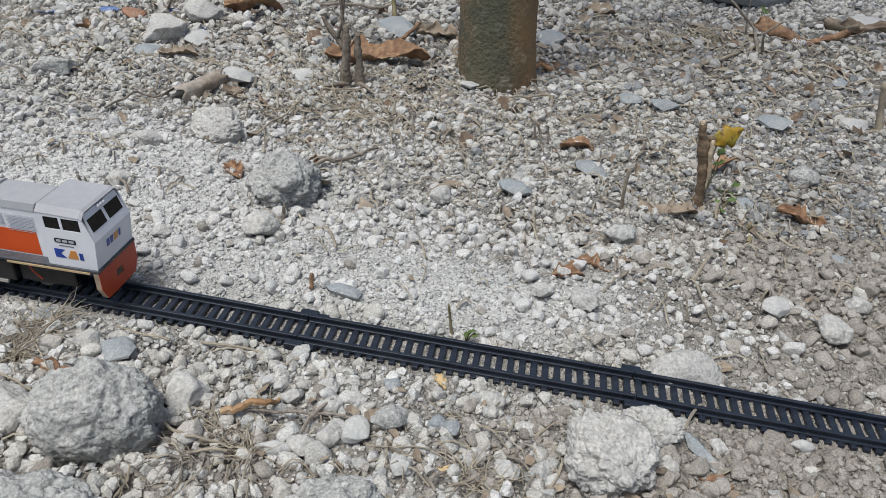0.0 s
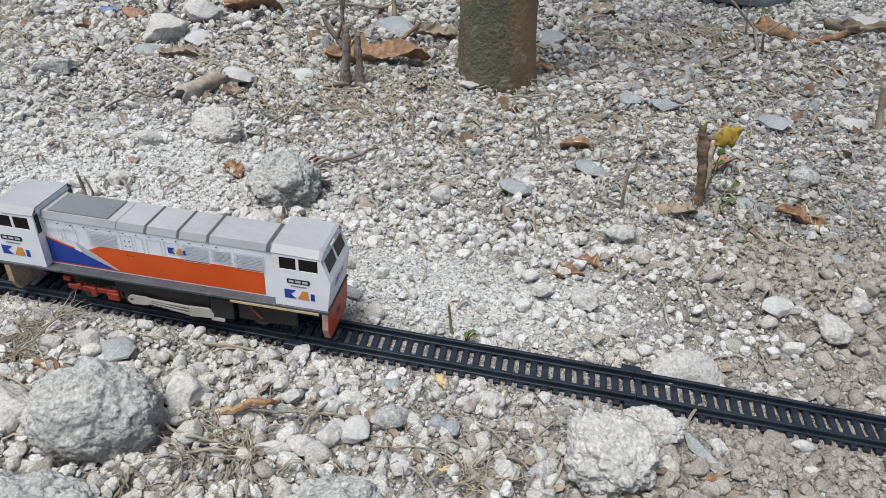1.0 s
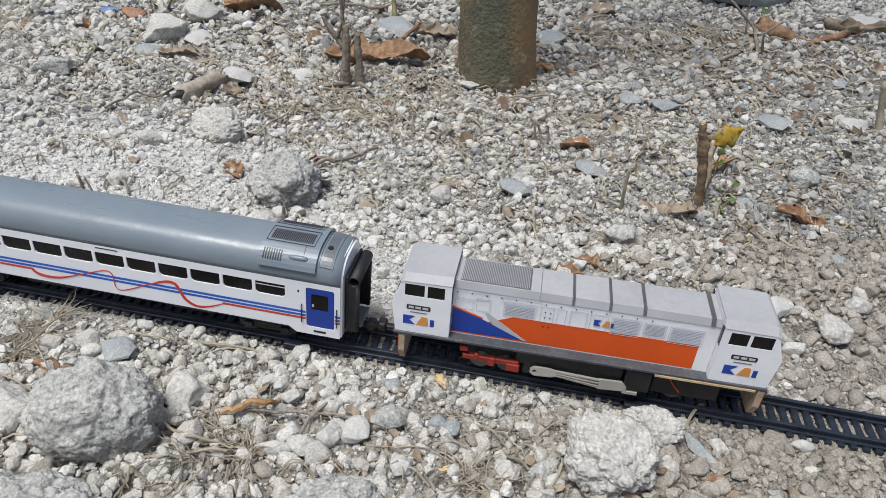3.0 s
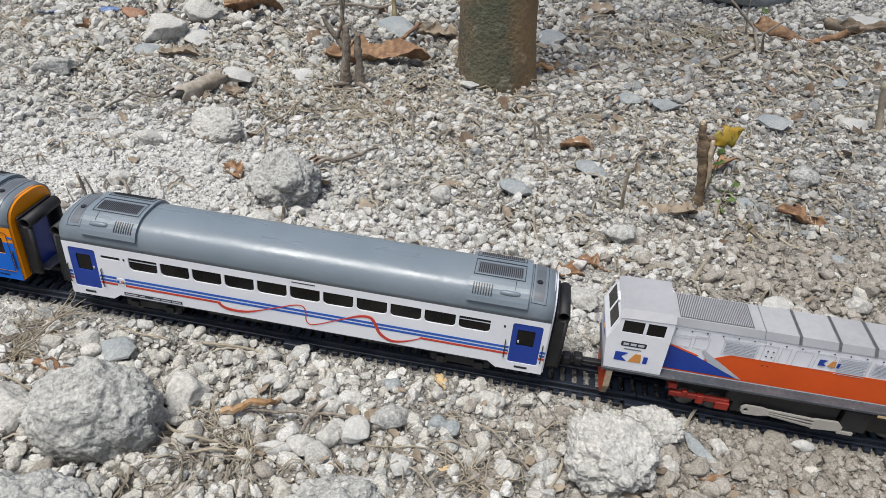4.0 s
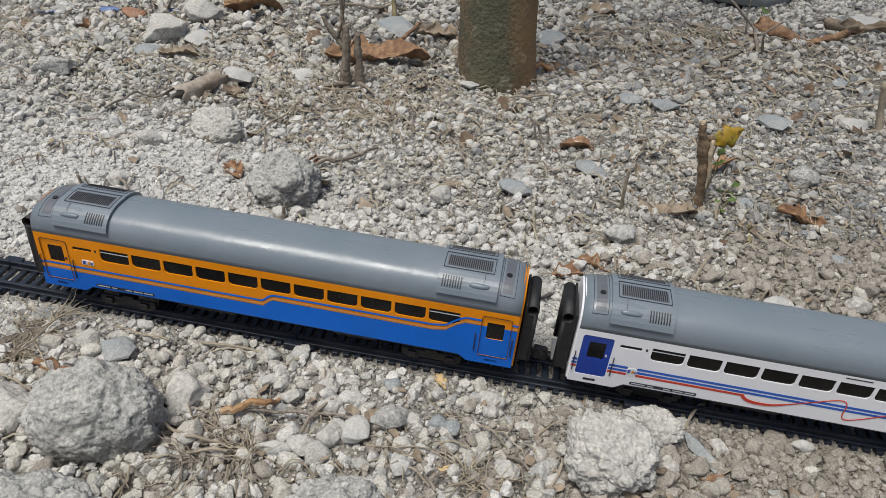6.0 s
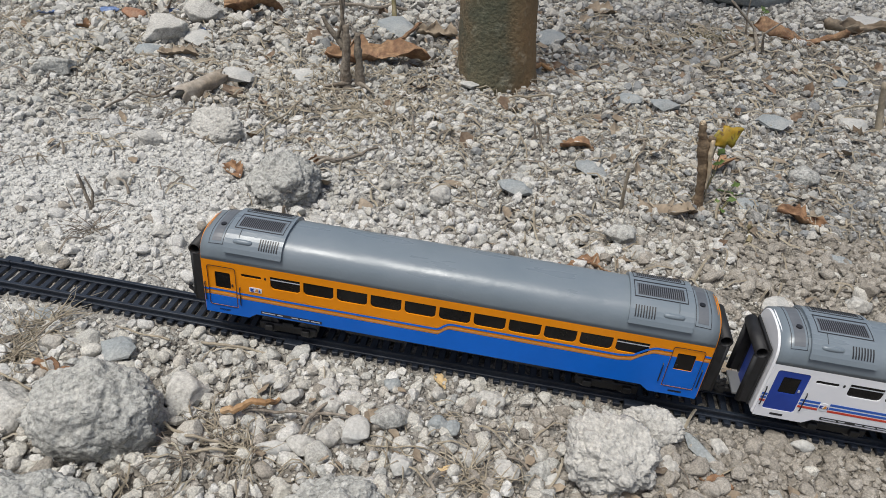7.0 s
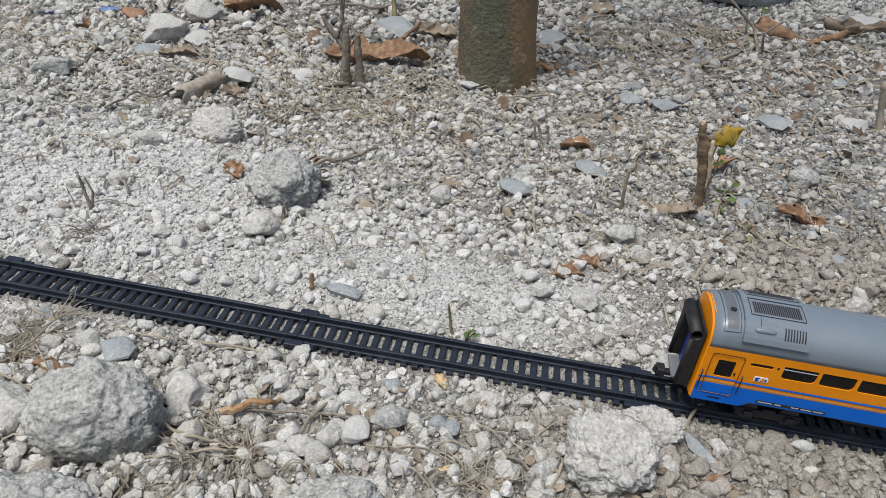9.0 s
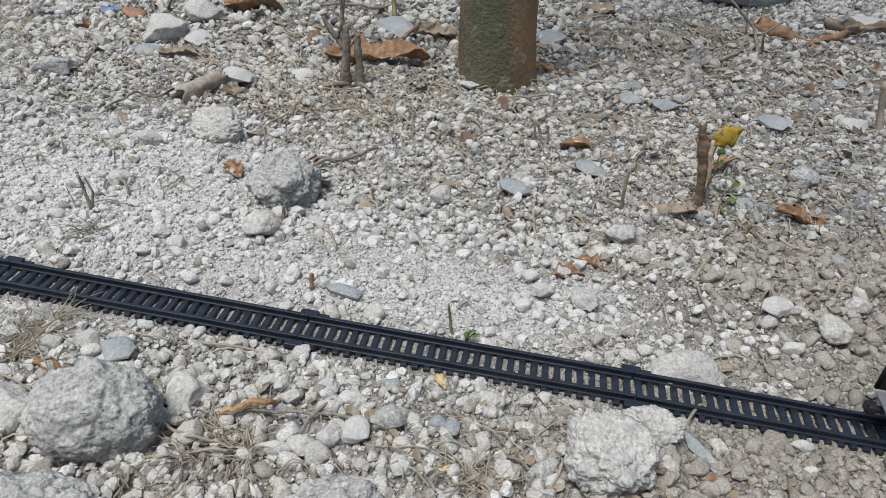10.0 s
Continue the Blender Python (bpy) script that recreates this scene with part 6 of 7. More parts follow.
rock(-0.1718, 0.3526, (0.0127, 0.0158, 0.0080), 70, M["clod"], "pale half-buried stone lying on gravel", "stone", -5, 0.4, 4, 0.16, 10, "rock", "")
rock(-0.2237, 0.4099, (0.0162, 0.0175, 0.0102), 71, M["clod"], "pale half-buried stone lying on gravel", "stone", 2, 0.4, 4, 0.16, 10, "rock", "")
rock(-0.0164, 0.4087, (0.0100, 0.0126, 0.0063), 72, M["grey_rock"], "small grey stone lying on gravel", "stone", 9, 0.13, 4, 0.16, 10, "rock", "")
rock(0.0530, 0.4743, (0.0134, 0.0168, 0.0084), 73, M["grey_rock"], "small grey stone lying on gravel", "stone", -14, 0.13, 4, 0.16, 10, "rock", "")
rock(-0.0051, 0.4301, (0.0167, 0.0172, 0.0105), 74, M["clod"], "pale stone lying on gravel", "stone", -7, 0.13, 4, 0.16, 10, "rock", "")
rock(-0.2382, 0.5594, (0.0155, 0.0194, 0.0097), 75, M["clod"], "pale stone lying on gravel", "stone", 0, 0.13, 4, 0.16, 10, "rock", "")
rock(-0.2314, 0.4754, (0.0270, 0.0177, 0.0136), 76, M["clod"], "low pale clod lying on gravel", "stone", 7, 0.4, 4, 0.16, 10, "rock", "")
rock(-0.3609, 0.5895, (0.0376, 0.0294, 0.0170), 77, M["grey_rock"], "low grey stone lying on gravel", "stone", 14, 0.35, 4, 0.16, 10, "rock", "")
rock(-0.3088, 0.7184, (0.0443, 0.0554, 0.0278), 78, M["clod"], "pale limestone lump lying on gravel", "rock", -9, 0.13, 4, 0.16, 5, "rock", "")
rock(-0.2968, 0.7971, (0.0416, 0.0520, 0.0247), 79, M["clod"], "pale limestone lump lying on gravel", "rock", -2, 0.13, 4, 0.16, 5, "rock", "")
rock(-0.2614, 0.8598, (0.0256, 0.0320, 0.0160), 80, M["clod"], "pale limestone lump lying on gravel", "rock", 5, 0.13, 4, 0.16, 5, "rock", "")

rock(-0.2027, 0.6161, (0.0330, 0.0356, 0.0100), 81, M["pale"], "flat white chip of tile", "stone_chip", 12, 0.13, 3, 0.05, 16, "stone chip", "")
rock(-0.3111, 0.6795, (0.0270, 0.0338, 0.0082), 82, M["slate"], "flat pale grey stone chip", "stone_chip", -11, 0.13, 3, 0.05, 16, "stone chip", "")
rock(-0.1460, 0.6427, (0.0340, 0.0271, 0.0103), 83, M["pale"], "flat pale grey stone chip", "stone_chip", -4, 0.13, 3, 0.05, 16, "stone chip", "")
rock(0.1046, 0.8348, (0.0354, 0.0442, 0.0107), 84, M["slate"], "flat blue-grey stone chip", "stone_chip", 3, 0.13, 3, 0.05, 16, "stone chip", "")
rock(0.1692, 0.6681, (0.0242, 0.0303, 0.0073), 85, M["slate"], "flat dark grey stone chip", "stone_chip", 10, 0.13, 3, 0.05, 16, "stone chip", "")
rock(0.2023, 0.6559, (0.0299, 0.0358, 0.0091), 86, M["slate"], "greenish grey stone chip", "stone_chip", -13, 0.13, 3, 0.05, 16, "stone chip", "")
rock(0.1100, 0.5008, (0.0252, 0.0315, 0.0076), 87, M["slate"], "flat blue-grey stone chip", "stone_chip", -6, 0.13, 3, 0.05, 16, "stone chip", "")
rock(0.0489, 0.4511, (0.0286, 0.0183, 0.0087), 88, M["slate"], "flat greenish grey stone chip", "stone_chip", 1, 0.13, 3, 0.05, 16, "stone chip", "")
rock(0.2264, 0.4596, (0.0235, 0.0294, 0.0071), 89, M["slate"], "flat blue-grey stone chip", "stone_chip", 8, 0.13, 3, 0.05, 16, "stone chip", "")
rock(0.2615, 0.3984, (0.0227, 0.0173, 0.0069), 90, M["slate"], "flat blue-grey stone chip", "stone_chip", -15, 0.13, 3, 0.05, 16, "stone chip", "")
rock(0.3919, 0.6603, (0.0287, 0.0359, 0.0087), 91, M["pale"], "white stone chip lying on gravel", "stone_chip", -8, 0.13, 3, 0.05, 16, "stone chip", "")
rock(0.5903, 1.0637, (0.0636, 0.0781, 0.0193), 92, M["pale"], "flat white piece of tile", "stone_chip", -1, 0.13, 3, 0.05, 16, "stone chip", "")
rock(0.0116, 0.6533, (0.0231, 0.0205, 0.0070), 93, M["pale"], "white stone chip at the foot of the tree", "stone_chip", 6, 0.13, 3, 0.05, 16, "stone chip", "")
rock(0.0120, 0.6059, (0.0206, 0.0258, 0.0062), 94, M["grey_rock"], "grey angular stone lying on gravel", "stone_chip", 13, 0.13, 3, 0.05, 16, "stone chip", "")
rock(-0.0764, 0.8108, (0.0488, 0.0536, 0.0148), 95, M["slate"], "blue-grey stone slab lying on gravel", "stone_chip", -10, 0.13, 3, 0.05, 16, "stone chip", "")
rock(-0.1552, 0.2496, (0.0190, 0.0170, 0.0058), 96, M["slate"], "greenish grey stone chip", "stone_chip", -3, 0.13, 3, 0.05, 16, "stone chip", "")
rock(0.1275, 0.2215, (0.0075, 0.0270, 0.0040), 97, M["slate"], "long grey-green stone chip", "stone_chip", 28, 0.13, 3, 0.05, 12, "stone chip", "")
rock(0.2662, 0.8806, (0.0256, 0.0320, 0.0077), 98, M["slate"], "grey stone chip lying on gravel", "stone_chip", 11, 0.13, 3, 0.05, 16, "stone chip", "")
rock(-0.0540, 0.3130, (0.0216, 0.0104, 0.0066), 99, M["slate"], "flat blue-grey stone chip", "stone_chip", -12, 0.13, 3, 0.05, 16, "stone chip", "")
rock(-0.2010, 0.2706, (0.0121, 0.0115, 0.0037), 100, M["slate"], "flat violet-grey stone chip", "stone_chip", -5, 0.13, 3, 0.05, 16, "stone chip", "")
rock(-0.2746, 0.7201, (0.0309, 0.0386, 0.0094), 101, M["pale"], "pale stone chip lying on gravel", "stone_chip", 2, 0.13, 3, 0.05, 16, "stone chip", "")
rock(-0.3873, 0.6820, (0.0178, 0.0223, 0.0054), 102, M["slate"], "blue-grey chip lying on gravel", "stone_chip", 9, 0.13, 3, 0.05, 16, "stone chip", "")
rock(0.4357, 0.7957, (0.0197, 0.0247, 0.0060), 103, M["slate"], "blue-grey stone chip lying on gravel", "stone_chip", -14, 0.13, 3, 0.05, 16, "stone chip", "")
rock(0.3046, 0.6391, (0.0336, 0.0420, 0.0102), 104, M["slate"], "rough blue-grey stone lying on gravel", "stone_chip", -7, 0.13, 3, 0.05, 16, "stone chip", "")
rock(0.4353, 1.1733, (0.1684, 0.1375, 0.0437), 105, M["slate"], "dark grey slab of stone lying flat", "stone_slab", 0, 0.13, 4, 0.04, 16, "stone slab", "")
rock(-0.3639, 0.7685, (0.0241, 0.0279, 0.0131), 106, M["brick"], "small orange-brown brick fragment", "brick_fragment", 7, 0.13, 3, 0.06, 10, "brick fragment", "")

leaf("dead_leaf", -0.0862, 0.6855, 0.0996, 0.0476, 11, 12, 1.3, 0.01, 107, M["dead_leaf"], "large curled orange-brown dead leaf on gravel", "leaf")
leaf("dead_leaf", -0.1209, 0.6957, 0.0403, 0.0322, 60, 25, 1.5, 0.014, 108, M["dead_leaf"], "curled orange-brown dead leaf", "leaf")
leaf("dead_leaf", -0.2809, 0.6712, 0.0382, 0.0306, 10, 8, 0.8, 0.006, 110, M["pale_leaf"], "torn brown dead leaf", "leaf")
leaf("dead_leaf", -0.0315, 0.8026, 0.0461, 0.0368, 5, 8, 1.2, 0.01, 111, M["pale_leaf"], "broad faded dead leaf", "leaf")
leaf("dead_leaf", 0.1021, 0.5311, 0.0289, 0.0231, -4, 8, 1.2, 0.004, 112, M["dead_leaf"], "small crumpled brown leaf", "leaf")
leaf("dead_leaf", 0.0777, 0.3521, 0.0208, 0.0166, 9, 8, 1.4, 0.004, 113, M["dead_leaf"], "crumpled brown dead leaf", "leaf")
leaf("dead_leaf", 0.0945, 0.3618, 0.0218, 0.0156, -18, 8, 1.0, 0.004, 114, M["dead_leaf"], "crumpled brown dead leaf", "leaf")
leaf("dead_leaf", 0.1508, 0.4466, 0.0255, 0.0204, -5, 8, 1.1, 0.005, 115, M["pale_leaf"], "folded faded brown leaf", "leaf")
leaf("dead_leaf", 0.1689, 0.4387, 0.0242, 0.0194, 8, 8, 1.0, 0.005, 116, M["pale_leaf"], "folded faded brown leaf", "leaf")
leaf("dead_leaf", 0.2545, 0.4422, 0.0351, 0.0198, -19, 8, 1.4, 0.004, 117, M["dead_leaf"], "dry curled brown leaf", "leaf")
leaf("dead_leaf", 0.4410, 0.9359, 0.1150, 0.0330, -6, 8, 1.4, 0.006, 118, M["dead_leaf"], "long dark brown curled leaf", "leaf")
leaf("dead_leaf", 0.5333, 0.9900, 0.1000, 0.0260, 7, 8, 1.6, 0.006, 119, M["pale_leaf"], "long tan dry leaf", "leaf")
leaf("dead_leaf", -0.0065, 0.2109, 0.0182, 0.0145, 40, 8, 0.4, 0.003, 120, M["pale_leaf"], "flat torn piece of dry bark", "leaf")
leaf("dead_leaf", 0.0099, 0.1984, 0.0212, 0.0082, -7, 8, 1.4, 0.004, 121, M["wood_lit"], "tan dry leaf strip", "leaf")
leaf("dead_leaf", -0.3589, 0.6617, 0.0333, 0.0267, 6, 8, 0.9, 0.004, 122, M["olive_leaf"], "olive dry leaf lying on gravel", "leaf")
leaf("dead_leaf", -0.4015, 0.7342, 0.0255, 0.0204, 19, 8, 1.5, 0.006, 123, M["dead_leaf"], "dark brown curled leaf", "leaf")
leaf("dead_leaf", 0.1336, 0.2033, 0.0298, 0.0110, -8, 8, 0.4, 0.003, 124, M["pale_leaf"], "brown dead leaf lying flat", "leaf")
leaf("dead_leaf", -0.1536, 0.4362, 0.0221, 0.0177, -50, 8, 1.4, 0.006, 125, M["dead_leaf"], "crumpled dark brown leaf", "leaf")
leaf("dead_leaf", -0.2509, 0.8394, 0.0675, 0.0540, 18, 8, 1.4, 0.008, 126, M["dead_leaf"], "dark brown curled leaf", "leaf")
leaf("dead_leaf", 0.1829, 0.9737, 0.0435, 0.0348, -9, 8, 0.8, 0.006, 127, M["pale_leaf"], "faded dead leaf lying on gravel", "leaf")
leaf("dead_leaf", 0.0903, 0.7378, 0.0274, 0.0219, -50, 8, 1.0, 0.006, 128, M["dead_leaf"], "orange-brown leaf behind the tree", "leaf")
leaf("dead_leaf", -0.1749, 0.2322, 0.0107, 0.0078, 17, 8, 1.4, 0.004, 129, M["dead_leaf"], "small brown leaf lying on gravel", "leaf")
leaf("dead_leaf", -0.1784, 0.2336, 0.0200, 0.0094, -10, 8, 1.4, 0.004, 130, M["dead_leaf"], "small dark curled leaf", "leaf")
leaf("plastic_scrap", -0.3944, 0.7770, 0.0202, 0.0162, 3, 8, 0.7, 0.003, 131, M["blue_scrap"], "small scrap of blue plastic on gravel", "plastic scrap")
leaf("plastic_scrap", -0.4523, 0.7484, 0.0177, 0.0142, 16, 8, 0.7, 0.003, 132, M["blue_scrap"], "small scrap of blue plastic on gravel", "plastic scrap")
leaf("plastic_scrap", -0.3334, 0.7978, 0.0168, 0.0135, -11, 8, 0.7, 0.003, 133, M["blue_scrap"], "small scrap of blue plastic on gravel", "plastic scrap")
leaf("plastic_scrap", -0.2851, 0.7610, 0.0137, 0.0110, 2, 8, 0.7, 0.003, 134, M["blue_scrap"], "small scrap of blue plastic on gravel", "plastic scrap")
leaf("plastic_scrap", -0.0766, 0.7674, 0.0063, 0.0050, 15, 8, 0.7, 0.003, 135, M["blue_scrap"], "small scrap of blue plastic on gravel", "plastic scrap")
leaf("plastic_scrap", 0.1125, 0.7286, 0.0085, 0.0068, -12, 8, 0.7, 0.003, 136, M["blue_scrap"], "small scrap of blue plastic on gravel", "plastic scrap")
leaf("husk", -0.0981, 0.4556, 0.0165, 0.0132, 1, 8, 1.8, 0.005, 137, M["dead_leaf"], "dark brown seed husk", "husk")
leaf("dead_leaf", 0.1510, 0.2785, 0.0149, 0.0092, 14, 8, 1.0, 0.003, 138, M["pale_leaf"], "small dry leaf scrap", "leaf")
leaf("dead_leaf", 0.0048, 0.2510, 0.0111, 0.0089, -60, 8, 1.8, 0.005, 139, M["wood_lit"], "dry yellowish husk under the track edge", "leaf")
leaf("dead_leaf", 0.2136, 0.5229, 0.0346, 0.0265, 70, 8, 1.0, 0.005, 140, M["dead_leaf"], "brown leaf beside the cut stick", "leaf")
leaf("dead_leaf", 0.0786, 0.2466, 0.0083, 0.0066, 13, 8, 0.8, 0.003, 141, M["pale_leaf"], "grey dry leaf under the track", "leaf")
leaf("dead_leaf", 0.1298, 0.2059, 0.0149, 0.0087, -14, 8, 0.8, 0.003, 142, M["dead_leaf"], "brown leaf scrap lying on gravel", "leaf")

rolled_leaf(-0.2245, 0.5760, 0.054, 0.0082, 62, -6, M["dusty_leaf"], "rolled grey-brown dead leaf", 3)
cut_stick(0.1853, 0.4596)
stem_stump(-0.0976, 0.6223)
twig("stem", [(-0.1336, 0.7693, 0.0000, 0.00252), (-0.1334, 0.7720, 0.0321, 0.00185), (-0.1309, 0.7720, 0.0561, 0.00182)], M["twig"], "thin upright brown stem", "stick")
twig("stem", [(-0.0811, 0.8378, 0.0000, 0.00337), (-0.0856, 0.8519, 0.0244, 0.00269), (-0.0886, 0.8519, 0.0498, 0.00265)], M["olive_leaf"], "thin upright greenish stem", "stick")
twig("stalk", [(0.1258, 0.4444, 0.0000, 0.00164), (0.1237, 0.4399, 0.0207, 0.00119), (0.1233, 0.4395, 0.0363, 0.00117)], M["straw"], "short straw-coloured stalk in gravel", "stalk")
twig("stem", [(-0.2237, 0.3708, 0.0000, 0.00143), (-0.2272, 0.3726, 0.0133, 0.00106), (-0.2288, 0.3725, 0.0239, 0.00087)], M["twig"], "thin dead stem standing in dust", "stick")
twig("stem", [(-0.2238, 0.3716, 0.0000, 0.00108), (-0.2222, 0.3732, 0.0116, 0.00071), (-0.2255, 0.3733, 0.0221, 0.00053)], M["twig"], "thin dead stem standing in dust", "stick")
twig("stem", [(-0.2312, 0.3683, 0.0000, 0.00071), (-0.2370, 0.3726, 0.0089, 0.00053), (-0.2382, 0.3727, 0.0149, 0.00035)], M["twig"], "thin dead stem standing in dust", "stick")
twig("stub", [(-0.0723, 0.3137, 0.0000, 0.00193), (-0.0720, 0.3144, 0.0060, 0.00191), (-0.0719, 0.3144, 0.0104, 0.00158)], M["dead_leaf"], "short broken red-brown stub", "stick")
twig("stub", [(-0.1047, 0.3789, 0.0000, 0.00183), (-0.1042, 0.3811, 0.0061, 0.00182), (-0.1034, 0.3807, 0.0125, 0.00144)], M["twig"], "short broken brown stub", "stick")
twig("sprout", [(0.0092, 0.2879, 0.0000, 0.00091), (0.0073, 0.2893, 0.0104, 0.00090), (0.0056, 0.2893, 0.0205, 0.00059)], M["olive_leaf"], "small green-brown sprout stem", "stick")
twig("stub", [(0.2052, 0.4055, 0.0000, 0.00268), (0.2108, 0.4208, 0.0045, 0.00236), (0.2051, 0.4129, 0.0102, 0.00192)], M["olive_leaf"], "short mossy stub in gravel", "stick")
twig("stem", [(0.3618, 0.8583, 0.0000, 0.00276), (0.3583, 0.8886, 0.0240, 0.00175), (0.3218, 0.8914, 0.0541, 0.00137)], M["twig"], "thin bare branching stem", "stick")
twig("stem", [(0.3663, 0.8610, 0.0000, 0.00207), (0.3546, 0.8468, 0.0293, 0.00134), (0.3715, 0.8465, 0.0441, 0.00099)], M["twig"], "thin bare branching stem", "stick")
twig("stem", [(0.3673, 0.9273, 0.0000, 0.00147), (0.3602, 0.9273, 0.0269, 0.00109), (0.3582, 0.9274, 0.0513, 0.00071)], M["twig"], "thin bare branching stem", "stick")
twig("dry_grass_stalk", [(0.4015, 0.6335, 0.0000, 0.00377), (0.3976, 0.6385, 0.0211, 0.00319), (0.3902, 0.6383, 0.0481, 0.00260)], M["straw"], "thick dry pale grass stalk standing in gravel", "dry grass")
twig("shoot", [(0.0691, 0.5401, 0.0000, 0.00142), (0.0658, 0.5414, 0.0125, 0.00117), (0.0607, 0.5443, 0.0170, 0.00094)], M["twig"], "short dark shoot stub", "stick")
twig("shoot", [(0.0723, 0.5220, 0.0000, 0.00138), (0.0695, 0.5249, 0.0134, 0.00114), (0.0655, 0.5248, 0.0214, 0.00091)], M["twig"], "short dark shoot stub", "stick")
twig("shoot", [(0.0782, 0.5335, 0.0000, 0.00141), (0.0772, 0.5385, 0.0090, 0.00117), (0.0736, 0.5315, 0.0197, 0.00092)], M["twig"], "short dark shoot stub", "stick")
twig("twig", [(0.3218, 0.6065, 0.0040, 0.00130), (0.3514, 0.6590, 0.0080, 0.00139), (0.3778, 0.6755, 0.0100, 0.00141), (0.4362, 0.7059, 0.0060, 0.00175)], M["straw"], "long curved pale twig lying on gravel", "twig")
twig("twig", [(-0.2798, 0.5130, 0.0040, 0.00135), (-0.2733, 0.5302, 0.0080, 0.00139), (-0.2649, 0.5481, 0.0060, 0.00143), (-0.2502, 0.5527, 0.0030, 0.00144)], M["twig"], "curved dry twig lying on gravel", "twig")
twig("twig", [(-0.1559, 0.4956, 0.0040, 0.00110), (-0.1459, 0.5296, 0.0080, 0.00116), (-0.1353, 0.5786, 0.0050, 0.00125)], M["straw"], "pale thin twig lying on gravel", "twig")
twig("branch", [(-0.1037, 0.4434, 0.0040, 0.00202), (-0.0848, 0.4510, 0.0060, 0.00246), (-0.0681, 0.4775, 0.0050, 0.00172), (-0.0589, 0.5004, 0.0030, 0.00134)], M["twig"], "dark brown piece of branch lying on gravel", "twig")
twig("bark_strip", [(-0.0931, 0.2175, 0.0060, 0.00230), (-0.0834, 0.2187, 0.0080, 0.00255), (-0.0731, 0.2193, 0.0080, 0.00204), (-0.0693, 0.2282, 0.0060, 0.00158)], M["orange_bark"], "orange-brown rolled strip of bark on gravel", "bark strip")
twig("twig", [(-0.0837, 0.2186, 0.0040, 0.00103), (-0.0656, 0.2192, 0.0060, 0.00102), (-0.0509, 0.2224, 0.0060, 0.00104), (-0.0339, 0.2222, 0.0030, 0.00078)], M["twig"], "grey dry twig lying on pebbles", "twig")
twig("twig", [(-0.0445, 0.2303, 0.0060, 0.00105), (-0.0542, 0.2195, 0.0060, 0.00129), (-0.0565, 0.2033, 0.0040, 0.00123)], M["twig"], "grey dry twig lying on pebbles", "twig")
twig("root_stub", [(0.0740, 0.7150, 0.0060, 0.00420), (0.0850, 0.7250, 0.0090, 0.00360), (0.0960, 0.7180, 0.0050, 0.00250)], M["orange_bark"], "yellowish broken root at the foot of the tree", "root")
twig("twig", [(0.0382, 0.6312, 0.0040, 0.00161), (0.0591, 0.6321, 0.0060, 0.00160), (0.0925, 0.6439, 0.0030, 0.00163)], M["straw"], "pale twig at the foot of the tree", "twig")
twig("twig", [(-0.0565, 0.5651, 0.0040, 0.00122), (-0.0877, 0.6092, 0.0050, 0.00104), (-0.1294, 0.6090, 0.0030, 0.00104)], M["straw"], "pale dry stalk lying on gravel", "twig")
twig("twig", [(0.2237, 0.8363, 0.0040, 0.00202), (0.2551, 0.8271, 0.0060, 0.00200), (0.3099, 0.8827, 0.0040, 0.00141)], M["twig"], "brown twig lying on gravel", "twig")
twig("twig", [(0.2711, 0.7871, 0.0040, 0.00320), (0.3029, 0.8179, 0.0060, 0.00331), (0.3323, 0.8472, 0.0030, 0.00205)], M["straw"], "pale split straw stalk", "twig")
twig("twig", [(0.2031, 0.6882, 0.0040, 0.00172), (0.1729, 0.6620, 0.0040, 0.00167), (0.1401, 0.5999, 0.0030, 0.00102)], M["twig"], "brown twig lying on gravel", "twig")
twig("twig", [(-0.0283, 0.2109, 0.0030, 0.00051), (-0.0126, 0.2039, 0.0050, 0.00049), (0.0023, 0.2063, 0.0030, 0.00050)], M["straw"], "thin pale straw on gravel", "twig")
twig("twig", [(0.0170, 0.2189, 0.0030, 0.00052), (0.0246, 0.2145, 0.0040, 0.00051), (0.0322, 0.2157, 0.0030, 0.00051)], M["straw"], "thin pale straw on gravel", "twig")
twig("twig", [(0.0304, 0.2140, 0.0030, 0.00102), (0.0424, 0.2071, 0.0060, 0.00100), (0.0515, 0.1967, 0.0040, 0.00097)], M["twig"], "brown dry twig on gravel", "twig")
twig("twig", [(0.0059, 0.1839, 0.0030, 0.00116), (0.0032, 0.1888, 0.0060, 0.00118), (0.0102, 0.1957, 0.0040, 0.00096)], M["twig"], "crooked dry twig on gravel", "twig")
twig("twig", [(0.1129, 0.2139, 0.0030, 0.00051), (0.1165, 0.2041, 0.0040, 0.00049), (0.1176, 0.1987, 0.0030, 0.00049)], M["twig"], "thin dry twig on gravel", "twig")
twig("twig", [(-0.1619, 0.2657, 0.0040, 0.00072), (-0.1460, 0.2592, 0.0060, 0.00070), (-0.1319, 0.2584, 0.0040, 0.00085)], M["straw"], "pale dry stalk on gravel", "twig")
twig("twig", [(-0.1163, 0.2587, 0.0040, 0.00099), (-0.1005, 0.2579, 0.0050, 0.00113), (-0.0832, 0.2566, 0.0030, 0.00084)], M["straw"], "pale dry stalk beside the toy track", "twig")
twig("twig", [(-0.1640, 0.3110, 0.0030, 0.00048), (-0.1543, 0.3028, 0.0080, 0.00047), (-0.1519, 0.3027, 0.0030, 0.00047)], M["twig"], "thin bent dry stem beside the toy track", "twig")
